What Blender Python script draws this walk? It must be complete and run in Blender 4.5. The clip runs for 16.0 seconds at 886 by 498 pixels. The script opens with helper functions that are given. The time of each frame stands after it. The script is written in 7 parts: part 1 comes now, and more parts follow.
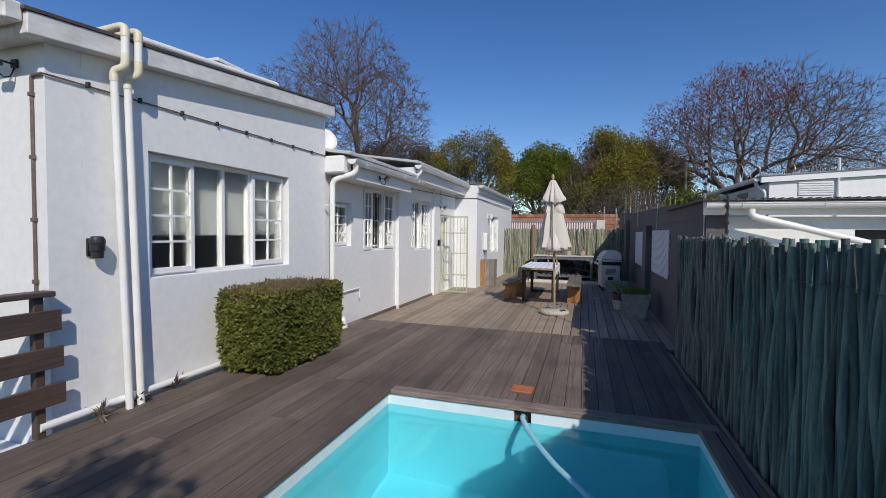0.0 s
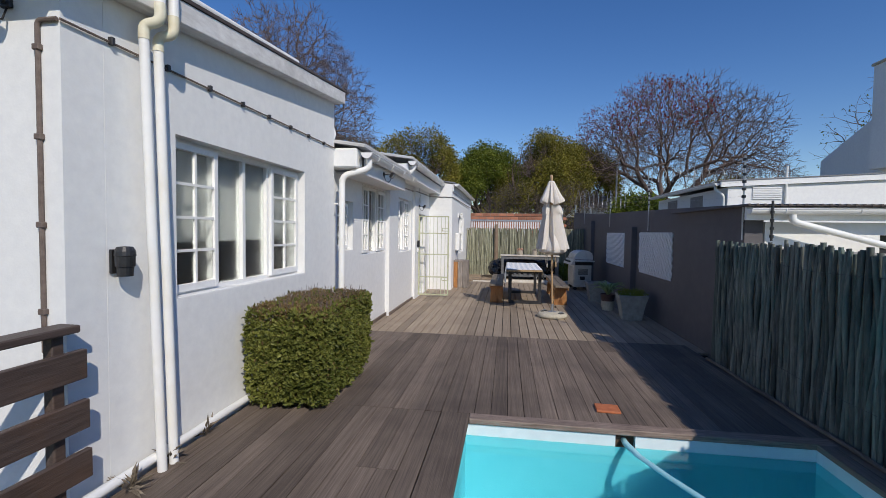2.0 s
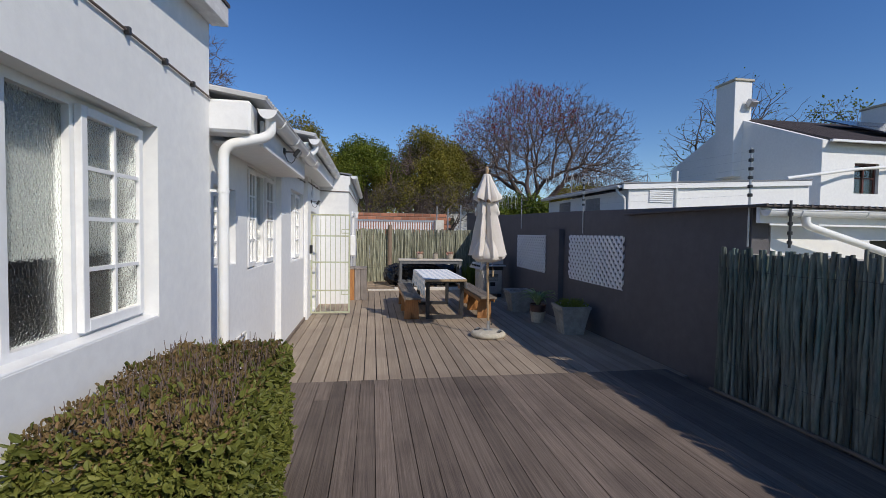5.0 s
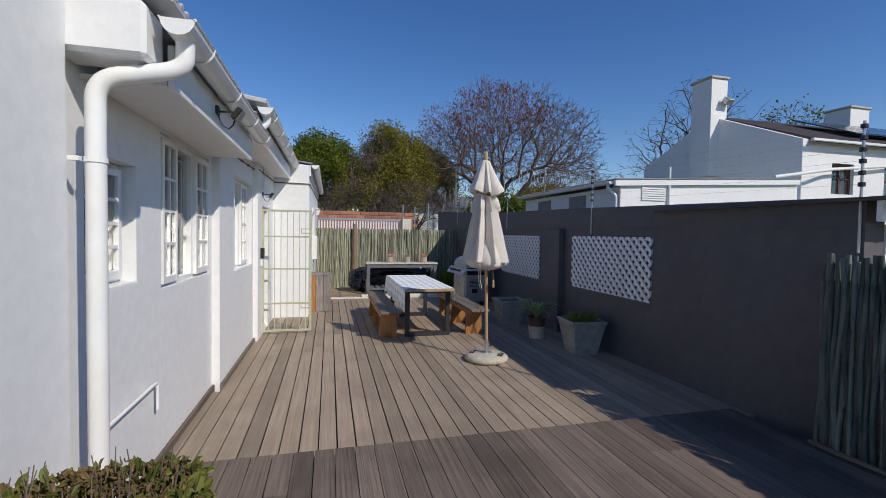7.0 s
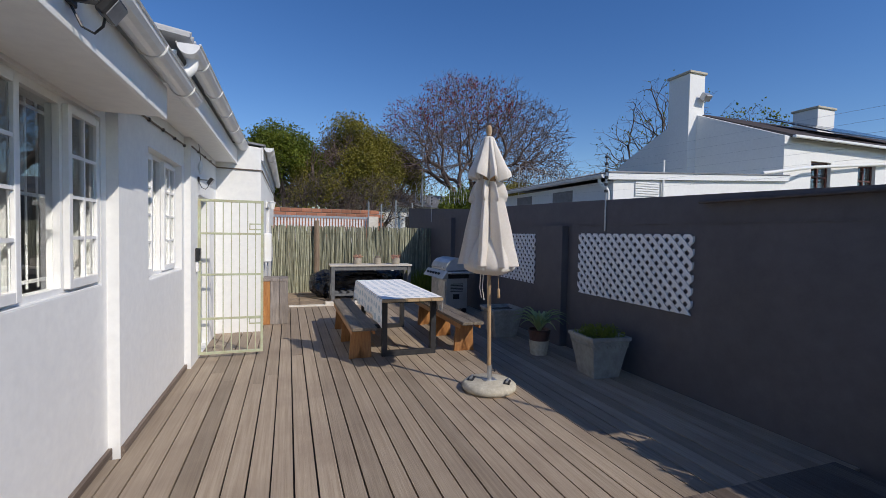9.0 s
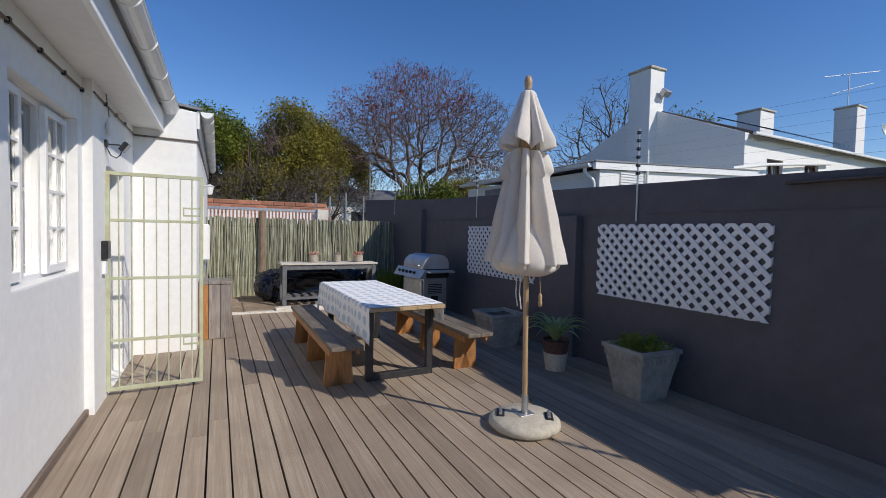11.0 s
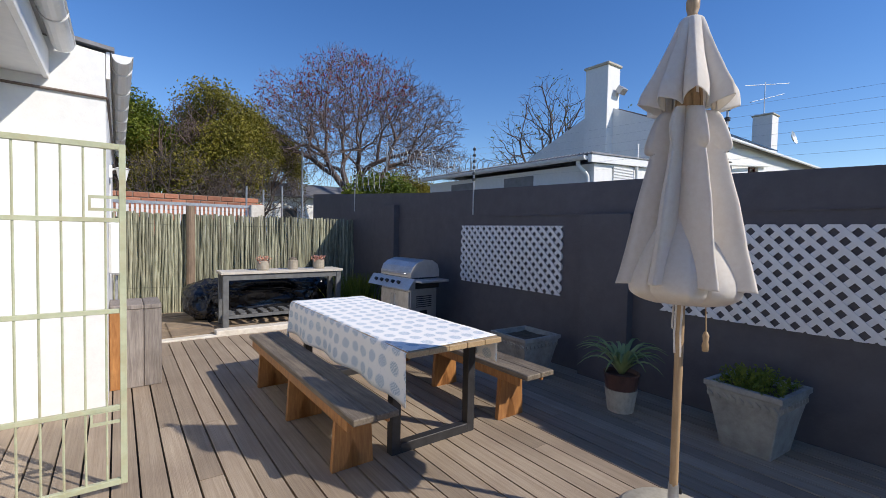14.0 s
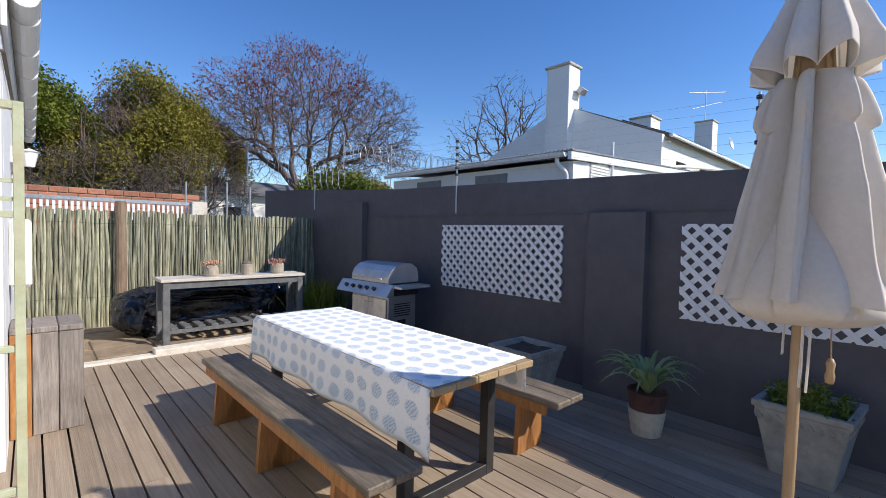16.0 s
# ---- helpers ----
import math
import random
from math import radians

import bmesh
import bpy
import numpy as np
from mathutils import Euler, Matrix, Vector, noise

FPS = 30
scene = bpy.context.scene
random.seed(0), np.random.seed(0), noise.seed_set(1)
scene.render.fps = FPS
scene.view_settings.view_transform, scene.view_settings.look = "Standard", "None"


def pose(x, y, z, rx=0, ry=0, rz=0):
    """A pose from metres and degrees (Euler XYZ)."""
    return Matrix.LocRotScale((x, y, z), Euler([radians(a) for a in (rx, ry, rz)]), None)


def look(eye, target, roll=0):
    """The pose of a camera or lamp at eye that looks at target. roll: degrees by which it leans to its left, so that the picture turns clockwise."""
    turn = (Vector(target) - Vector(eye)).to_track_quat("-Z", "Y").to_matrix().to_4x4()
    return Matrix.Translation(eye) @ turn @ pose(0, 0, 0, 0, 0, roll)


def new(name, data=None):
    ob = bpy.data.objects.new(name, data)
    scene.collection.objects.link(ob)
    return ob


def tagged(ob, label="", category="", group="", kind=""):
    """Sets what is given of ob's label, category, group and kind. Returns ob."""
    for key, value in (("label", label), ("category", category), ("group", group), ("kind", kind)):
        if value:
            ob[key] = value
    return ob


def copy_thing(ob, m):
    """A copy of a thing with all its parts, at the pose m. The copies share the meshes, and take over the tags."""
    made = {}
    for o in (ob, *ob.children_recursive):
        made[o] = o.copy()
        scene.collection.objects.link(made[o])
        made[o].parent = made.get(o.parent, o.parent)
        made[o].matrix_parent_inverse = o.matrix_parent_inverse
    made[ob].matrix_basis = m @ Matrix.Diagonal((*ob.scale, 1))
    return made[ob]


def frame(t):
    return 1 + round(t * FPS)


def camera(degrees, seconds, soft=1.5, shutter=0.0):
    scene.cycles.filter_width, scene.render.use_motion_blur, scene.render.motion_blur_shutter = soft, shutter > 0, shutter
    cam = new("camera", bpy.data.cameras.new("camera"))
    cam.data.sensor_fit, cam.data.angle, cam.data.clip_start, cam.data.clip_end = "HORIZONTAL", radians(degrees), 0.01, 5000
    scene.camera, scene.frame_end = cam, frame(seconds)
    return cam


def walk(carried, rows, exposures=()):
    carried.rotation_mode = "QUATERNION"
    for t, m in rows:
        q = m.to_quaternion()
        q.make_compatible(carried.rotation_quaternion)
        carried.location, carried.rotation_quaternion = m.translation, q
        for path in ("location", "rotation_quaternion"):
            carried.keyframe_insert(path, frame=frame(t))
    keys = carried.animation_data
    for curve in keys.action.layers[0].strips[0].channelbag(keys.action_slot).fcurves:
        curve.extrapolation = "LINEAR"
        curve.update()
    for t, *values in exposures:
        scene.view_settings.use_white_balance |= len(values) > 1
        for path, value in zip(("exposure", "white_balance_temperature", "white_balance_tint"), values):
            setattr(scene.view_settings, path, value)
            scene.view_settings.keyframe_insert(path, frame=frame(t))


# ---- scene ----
cam = camera(90.1, 16.0, soft=0.85)
METRES, EYE, TILT, LEAN, TURN = 10.3, 1.5, 0.0, 0.0, 17.7
ROWS = [
    (0.0, 0.0, 0.0, 0.0, 0.02, -2.09, -0.58),
    (0.5, -0.0255, 0.0123, 0.0056, -1.0, -2.31, -0.67),
    (1.0, -0.0608, 0.0244, 0.0051, -4.52, -2.29, -0.77),
    (1.5, -0.0938, 0.0416, 0.0037, -7.63, -2.34, -0.8),
    (2.0, -0.1261, 0.0602, 0.006, -9.45, -2.34, -0.78),
    (2.5, -0.1523, 0.0797, 0.0094, -13.89, -2.34, -0.83),
    (3.0, -0.1637, 0.1102, 0.0095, -17.97, -2.41, -0.86),
    (3.5, -0.1691, 0.1444, 0.0093, -21.32, -2.26, -0.9),
    (4.0, -0.1723, 0.1819, 0.0093, -23.3, -2.15, -0.96),
    (4.5, -0.1689, 0.2191, 0.0091, -25.09, -2.11, -0.9),
    (7.0, -0.1351, 0.3949, 0.0092, -32.09, -2.03, -0.98),
    (7.5, -0.1221, 0.426, 0.0077, -33.13, -2.02, -0.98),
    (8.0, -0.1118, 0.456, 0.007, -34.06, -1.98, -0.97),
    (8.5, -0.1043, 0.4858, 0.0066, -35.29, -1.95, -1.03),
    (9.0, -0.0939, 0.5152, 0.0046, -36.96, -1.96, -1.05),
    (9.5, -0.0851, 0.5468, 0.0016, -39.0, -1.93, -1.11),
    (12.0, -0.0604, 0.7109, -0.0054, -48.29, -2.3, -1.25),
    (12.5, -0.0545, 0.738, -0.0045, -49.96, -2.29, -1.24),
    (13.0, -0.0509, 0.7652, -0.0038, -50.95, -2.28, -1.3),
    (13.5, -0.0455, 0.7882, -0.0025, -52.61, -2.22, -1.26),
    (14.0, -0.035, 0.8103, -0.0024, -54.05, -2.25, -1.23),
    (14.5, -0.0253, 0.8295, -0.0036, -55.87, -2.17, -1.26),
    (15.0, -0.0194, 0.8491, -0.0041, -58.06, -2.11, -1.33),
    (15.5, -0.0141, 0.8649, -0.0038, -59.58, -2.07, -1.3),
    (16.0, -0.0068, 0.8797, -0.0034, -60.61, -2.08, -1.27),
]
walk(cam, [(t, pose(0, 0, EYE, TILT, LEAN, TURN) @ pose(METRES * x, METRES * y, METRES * z, 90 + pitch, roll, yaw)) for t, x, y, z, yaw, pitch, roll in ROWS],
     exposures=[(0.0, -0.12, 6620, 11), (3.5, -0.12, 6620, 11), (7.0, -0.12, 6620, 11), (9.5, -0.04, 6620, 11), (12.0, 0.08, 6640, 11), (14.0, 0.3, 6650, 11), (16.0, 0.54, 6700, 11)])

# ---------------- world, sun, exposure ----------------
SUN_EL, SUN_AZ = 37.7, 146.2          # elevation, and bearing clockwise from +y
world = bpy.data.worlds.new("world")
scene.world = world
world.use_nodes = True
wn = world.node_tree
sky = wn.nodes.new("ShaderNodeTexSky")
sky.sky_type = 'NISHITA'
sky.sun_disc = False
sky.sun_elevation, sky.sun_rotation = radians(SUN_EL), radians(SUN_AZ)
sky.altitude, sky.air_density, sky.dust_density, sky.ozone_density = 100, 1.0, 0.0, 3.0
deep = wn.nodes.new("ShaderNodeHueSaturation")
deep.inputs["Hue"].default_value, deep.inputs["Saturation"].default_value, deep.inputs["Value"].default_value = 0.511, 1.27, 1.02
wn.links.new(sky.outputs[0], deep.inputs["Color"])
wn.links.new(deep.outputs[0], wn.nodes["Background"].inputs[0])
wn.nodes["Background"].inputs[1].default_value = 0.12
sun = new("sun", bpy.data.lights.new("sun", 'SUN'))
sun.data.energy, sun.data.angle, sun.data.color = 3.65, radians(0.55), (1.0, 0.94, 0.85)
to_sun = Vector((math.sin(radians(SUN_AZ)) * math.cos(radians(SUN_EL)), math.cos(radians(SUN_AZ)) * math.cos(radians(SUN_EL)), math.sin(radians(SUN_EL))))
sun.matrix_world = look(to_sun * 40, (0, 0, 0))

# ---------------- materials ----------------
def nd(nt, kind, **kw):
    n = nt.nodes.new(kind)
    for k, v in kw.items():
        n.inputs[k.replace("_", " ")].default_value = v
    return n


def ramp(nt, fac, stops):
    r = nt.nodes.new("ShaderNodeValToRGB")
    while len(r.color_ramp.elements) < len(stops):
        r.color_ramp.elements.new(0.5)
    for e, (p, c) in zip(r.color_ramp.elements, stops):
        e.position, e.color = p, (*c, 1)
    nt.links.new(fac, r.inputs[0])
    return r.outputs[0]


def mix(nt, fac, a, b, blend='MIX'):
    m = nt.nodes.new("ShaderNodeMix")
    m.data_type, m.blend_type = 'RGBA', blend
    for sock, v in ((m.inputs[0], fac), (m.inputs[6], a), (m.inputs[7], b)):
        if isinstance(v, (int, float)):
            sock.default_value = v
        elif isinstance(v, tuple):
            sock.default_value = (*v, 1)
        else:
            nt.links.new(v, sock)
    return m.outputs[2]


def material(name, dark, light, rough=0.6, grain=30.0, stain=1.5, stain_colour=None, stain_amount=0.35,
             bump=0.15, bump_scale=60.0, metal=0.0, stretch=(1, 1, 1), per_object=0.0, per_island=0.0, spec=0.5):
    """A surface of two tones with fine grain, broad stains and relief, in metres of the place."""
    m = bpy.data.materials.new(name)
    m.use_nodes = True
    nt = m.node_tree
    b = nt.nodes["Principled BSDF"]
    geo = nt.nodes.new("ShaderNodeNewGeometry")
    vec = nt.nodes.new("ShaderNodeVectorMath")
    vec.operation = 'MULTIPLY'
    vec.inputs[1].default_value = stretch
    nt.links.new(geo.outputs["Position"], vec.inputs[0])
    pos = vec.outputs[0]
    rnd = None
    if per_object or per_island:
        if per_object:
            rnd = nt.nodes.new("ShaderNodeObjectInfo").outputs["Random"]
        else:
            rnd = geo.outputs["Random Per Island"]
        sh = nt.nodes.new("ShaderNodeVectorMath")
        sh.operation = 'MULTIPLY_ADD'
        nt.links.new(rnd, sh.inputs[0])
        sh.inputs[1].default_value = (37.0, 53.0, 71.0)
        nt.links.new(pos, sh.inputs[2])
        pos = sh.outputs[0]
    n1 = nd(nt, "ShaderNodeTexNoise", Scale=grain, Detail=6.0, Roughness=0.65)
    nt.links.new(pos, n1.inputs["Vector"])
    col = ramp(nt, n1.outputs["Fac"], [(0.32, dark), (0.68, light)])
    n2 = nd(nt, "ShaderNodeTexNoise", Scale=stain, Detail=4.0, Roughness=0.6)
    nt.links.new(geo.outputs["Position"], n2.inputs["Vector"])
    sf = nt.nodes.new("ShaderNodeMapRange")
    sf.inputs["From Min"].default_value, sf.inputs["From Max"].default_value = 0.45, 0.75
    sf.inputs["To Max"].default_value = stain_amount
    nt.links.new(n2.outputs["Fac"], sf.inputs["Value"])
    col = mix(nt, sf.outputs[0], col, stain_colour or tuple(0.7 * c for c in dark))
    if rnd is not None:
        amount = per_object or per_island
        v = nt.nodes.new("ShaderNodeMapRange")
        v.inputs["To Min"].default_value, v.inputs["To Max"].default_value = 1 - amount, 1 + amount
        nt.links.new(rnd, v.inputs["Value"])
        hsv = nt.nodes.new("ShaderNodeHueSaturation")
        nt.links.new(v.outputs[0], hsv.inputs["Value"])
        nt.links.new(col, hsv.inputs["Color"])
        col = hsv.outputs[0]
    nt.links.new(col, b.inputs["Base Color"])
    rr = nt.nodes.new("ShaderNodeMapRange")
    rr.inputs["To Min"].default_value, rr.inputs["To Max"].default_value = max(0.02, rough - 0.1), min(1, rough + 0.1)
    nt.links.new(n1.outputs["Fac"], rr.inputs["Value"])
    nt.links.new(rr.outputs[0], b.inputs["Roughness"])
    b.inputs["Metallic"].default_value = metal
    b.inputs["Specular IOR Level"].default_value = spec
    if bump:
        n3 = nd(nt, "ShaderNodeTexNoise", Scale=bump_scale, Detail=4.0)
        nt.links.new(pos, n3.inputs["Vector"])
        bp = nt.nodes.new("ShaderNodeBump")
        bp.inputs["Strength"].default_value, bp.inputs["Distance"].default_value = bump, 0.01
        nt.links.new(n3.outputs["Fac"], bp.inputs["Height"])
        nt.links.new(bp.outputs[0], b.inputs["Normal"])
    return m


def glass(name, rough=0.0, tint=(0.93, 0.96, 0.96), relief=0.0, scale=40.0):
    m = bpy.data.materials.new(name)
    m.use_nodes = True
    nt = m.node_tree
    b = nt.nodes["Principled BSDF"]
    b.inputs["Base Color"].default_value = (*tint, 1)
    b.inputs["Transmission Weight"].default_value = 1.0
    b.inputs["IOR"].default_value = 1.5
    b.inputs["Roughness"].default_value = rough
    if relief:
        geo = nt.nodes.new("ShaderNodeNewGeometry")
        v = nd(nt, "ShaderNodeTexVoronoi", Scale=scale)
        nt.links.new(geo.outputs["Position"], v.inputs["Vector"])
        bp = nt.nodes.new("ShaderNodeBump")
        bp.inputs["Strength"].default_value, bp.inputs["Distance"].default_value = relief, 0.006
        nt.links.new(v.outputs["Distance"], bp.inputs["Height"])
        nt.links.new(bp.outputs[0], b.inputs["Normal"])
    return m


M_WHITE = material("white_plaster", (0.76, 0.76, 0.75), (0.83, 0.83, 0.81), 0.75, 12, 0.8, (0.69, 0.69, 0.67), 0.3, 0.08, 70)
M_TRIM = material("white_gloss_paint", (0.78, 0.78, 0.77), (0.84, 0.84, 0.83), 0.4, 20, 2.0, (0.66, 0.65, 0.62), 0.25, 0.06, 40)
M_FASCIA = material("weathered_white_board", (0.6, 0.58, 0.56), (0.8, 0.79, 0.77), 0.6, 18, 5.0, (0.42, 0.4, 0.37), 0.45, 0.15, 60, stretch=(1, 0.3, 1))
M_PVC = material("white_plastic_pipe", (0.78, 0.78, 0.76), (0.84, 0.84, 0.82), 0.35, 8, 3.0, (0.72, 0.66, 0.5), 0.35, 0.03, 40)
M_PVCOLD = material("yellowed_plastic", (0.7, 0.66, 0.5), (0.8, 0.77, 0.62), 0.45, 14, 6.0, (0.55, 0.45, 0.25), 0.5, 0.05, 40)
M_GREY = material("charcoal_wall_paint", (0.088, 0.083, 0.09), (0.118, 0.111, 0.118), 0.7, 6, 0.7, (0.068, 0.064, 0.069), 0.45, 0.25, 45)
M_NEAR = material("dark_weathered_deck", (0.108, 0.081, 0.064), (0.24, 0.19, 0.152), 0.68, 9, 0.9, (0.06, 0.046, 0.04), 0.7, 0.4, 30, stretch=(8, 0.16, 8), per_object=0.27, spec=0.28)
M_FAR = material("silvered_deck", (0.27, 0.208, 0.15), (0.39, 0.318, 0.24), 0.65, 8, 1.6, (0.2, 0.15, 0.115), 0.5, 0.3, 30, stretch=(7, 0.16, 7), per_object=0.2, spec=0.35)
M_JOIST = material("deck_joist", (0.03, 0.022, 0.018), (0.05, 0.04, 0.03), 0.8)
M_COPING = material("pool_coping_plank", (0.16, 0.115, 0.09), (0.36, 0.28, 0.23), 0.6, 14, 3.0, (0.1, 0.07, 0.055), 0.4, 0.35, 40, stretch=(0.4, 5, 6))
M_POOL = material("pool_paint", (0.1, 0.55, 0.65), (0.13, 0.61, 0.71), 0.5, 5, 1.0, (0.1, 0.56, 0.68), 0.4, 0.05)
M_POOLTOP = material("pool_rim_paint", (0.72, 0.83, 0.86), (0.8, 0.9, 0.92), 0.45, 9, 3.0, (0.6, 0.72, 0.75), 0.3, 0.05)
M_POLE = material("green_treated_pole", (0.06, 0.068, 0.058), (0.2, 0.208, 0.175), 0.75, 9, 0.6, (0.03, 0.13, 0.115), 0.8, 0.5, 40, stretch=(3, 3, 0.5), per_object=0.55)
M_POLE2 = material("sunbleached_pole", (0.13, 0.135, 0.085), (0.4, 0.4, 0.29), 0.75, 9, 1.8, (0.2, 0.17, 0.11), 0.5, 0.4, 40, stretch=(3, 3, 0.5), per_object=0.5)
M_POST = material("brown_fence_post", (0.16, 0.11, 0.075), (0.3, 0.22, 0.15), 0.75, 9, 3, None, 0.4, 0.4, 40, stretch=(3, 3, 0.4))
M_RAIL = material("dark_stained_rail", (0.05, 0.034, 0.027), (0.1, 0.072, 0.06), 0.55, 10, 2.5, (0.15, 0.08, 0.045), 0.45, 0.25, 40, stretch=(6, 0.3, 6))
M_GREENSTEEL = material("pale_green_steel", (0.4, 0.43, 0.29), (0.5, 0.53, 0.37), 0.45, 14, 8.0, (0.35, 0.2, 0.08), 0.4, 0.05)
M_BLACKSTEEL = material("black_steel", (0.018, 0.018, 0.02), (0.035, 0.035, 0.038), 0.45, 20, 4.0, None, 0.3, 0.05)
M_CRATE = material("silvered_upright_plank", (0.16, 0.135, 0.12), (0.34, 0.3, 0.265), 0.7, 10, 3.0, (0.12, 0.09, 0.07), 0.4, 0.35, 40, stretch=(6, 6, 0.4), per_object=0.2)
M_BENCHTOP = material("greyed_bench_top", (0.085, 0.068, 0.05), (0.27, 0.222, 0.165), 0.6, 9, 2.2, (0.075, 0.055, 0.04), 0.7, 0.35, 40, stretch=(6, 0.4, 6))
M_BENCHLEG = material("orange_pine", (0.3, 0.12, 0.035), (0.5, 0.24, 0.08), 0.5, 10, 3.0, (0.17, 0.08, 0.035), 0.5, 0.2, 40, stretch=(5, 5, 0.6))
M_TABLEWOOD = material("pale_table_edge", (0.32, 0.22, 0.12), (0.48, 0.35, 0.2), 0.5, 14, 3, None, 0.3, 0.2, 40, stretch=(6, 0.5, 6))
M_CANVAS = material("cream_canvas", (0.87, 0.82, 0.75), (0.93, 0.89, 0.83), 0.85, 40, 2.2, (0.8, 0.73, 0.65), 0.3, 0.1, 220)


def let_light_through(m, amount):
    """Thin woven stuff: part of the light that falls on it goes through."""
    nt = m.node_tree
    b, out = nt.nodes["Principled BSDF"], nt.nodes["Material Output"]
    tr = nt.nodes.new("ShaderNodeBsdfTranslucent")
    src = b.inputs["Base Color"].links[0].from_socket
    nt.links.new(src, tr.inputs["Color"])
    mx = nt.nodes.new("ShaderNodeMixShader")
    mx.inputs[0].default_value = amount
    nt.links.new(b.outputs[0], mx.inputs[1])
    nt.links.new(tr.outputs[0], mx.inputs[2])
    nt.links.new(mx.outputs[0], out.inputs["Surface"])


let_light_through(M_CANVAS, 0.4)
M_POLEWOOD = material("varnished_pole", (0.36, 0.23, 0.12), (0.5, 0.35, 0.2), 0.45, 12, 4, None, 0.25, 0.1, 40, stretch=(4, 4, 0.4))
M_CONCRETE = material("pale_concrete", (0.42, 0.38, 0.3), (0.58, 0.54, 0.44), 0.8, 25, 4.0, (0.33, 0.28, 0.2), 0.45, 0.3, 50)
M_PLANTER = material("grey_cement_planter", (0.21, 0.21, 0.19), (0.38, 0.38, 0.35), 0.8, 9, 4.0, (0.33, 0.33, 0.31), 0.55, 0.35, 45)
M_SOIL = material("dry_soil", (0.06, 0.04, 0.025), (0.13, 0.09, 0.055), 0.95, 20, 3, None, 0.4, 0.8, 50)
M_EARTH = material("sandy_paving", (0.2, 0.15, 0.1), (0.34, 0.26, 0.18), 0.9, 9, 1.5, (0.13, 0.09, 0.06), 0.5, 0.5, 30)
M_GROUND = material("dry_grass_ground", (0.06, 0.07, 0.03), (0.16, 0.14, 0.075), 0.95, 1.5, 0.1, None, 0.4, 0.5, 8)
M_STEEL = material("brushed_steel", (0.58, 0.58, 0.58), (0.74, 0.74, 0.74), 0.45, 30, 4.0, (0.3, 0.29, 0.28), 0.3, 0.03, 80, metal=1.0, stretch=(8, 0.4, 0.4))
M_GALV = material("galvanised_steel", (0.4, 0.41, 0.42), (0.56, 0.57, 0.58), 0.45, 20, 6, None, 0.3, 0.05, metal=0.8)
M_BLACK = material("black_plastic", (0.012, 0.012, 0.013), (0.03, 0.03, 0.032), 0.4, 15, 5, None, 0.2, 0.05)
M_BAG = material("black_tarpaulin", (0.008, 0.009, 0.012), (0.02, 0.021, 0.025), 0.22, 6, 5, None, 0.2, 0.5, 12)
M_ROOF = material("dark_roof_sheet", (0.06, 0.045, 0.038), (0.11, 0.085, 0.07), 0.6, 6, 1, None, 0.3, 0.2, 30)
M_ROOFPALE = material("pale_roof_sheet", (0.42, 0.42, 0.42), (0.58, 0.58, 0.57), 0.5, 6, 1.5, (0.3, 0.29, 0.27), 0.4, 0.2, 30)
M_ROOFGREY = material("grey_roof_sheet", (0.16, 0.16, 0.165), (0.26, 0.26, 0.27), 0.5, 6, 1, None, 0.3, 0.2, 30)
M_BRICK = material("orange_brick", (0.34, 0.13, 0.075), (0.5, 0.22, 0.13), 0.85, 15, 2, None, 0.4, 0.4, 40, per_object=0.3)
M_MORTAR = material("brick_mortar", (0.28, 0.2, 0.15), (0.36, 0.27, 0.2), 0.9)
M_TERRA = material("terracotta_tile", (0.42, 0.12, 0.045), (0.56, 0.19, 0.08), 0.7, 20, 8, None, 0.3, 0.2)
M_CABLE = material("brown_conduit", (0.11, 0.08, 0.065), (0.2, 0.155, 0.13), 0.6, 20, 4, None, 0.3, 0.1)
M_BARK = material("grey_bark", (0.06, 0.045, 0.038), (0.16, 0.125, 0.105), 0.85, 5, 1, None, 0.3, 0.4, 12, stretch=(2, 2, 0.5))
M_TWIG = material("reddish_twigs", (0.1, 0.068, 0.058), (0.2, 0.145, 0.12), 0.85, 5, 0.4, (0.075, 0.052, 0.045), 0.3, 0.0)
M_SILL = material("cream_painted_kerb", (0.6, 0.55, 0.47), (0.76, 0.72, 0.64), 0.7, 14, 4, (0.4, 0.33, 0.25), 0.4, 0.2)
# low grey that stands in for the dimness of unlit rooms
M_DARKROOM = material("unlit_room_grey", (0.2, 0.19, 0.18), (0.26, 0.25, 0.24), 0.9)
M_BLIND = material("grey_white_blind_fabric", (0.42, 0.43, 0.42), (0.5, 0.5, 0.49), 0.9, 40, 3, None, 0.2, 0.1)
M_HOSE = material("pale_blue_hose", (0.3, 0.6, 0.7), (0.4, 0.7, 0.78), 0.35, 10, 3, None, 0.2, 0.05)
M_GLASS = glass("clear_glass")
M_FROST = glass("hammered_glass", 0.12, (0.8, 0.86, 0.86), 0.3, 80)


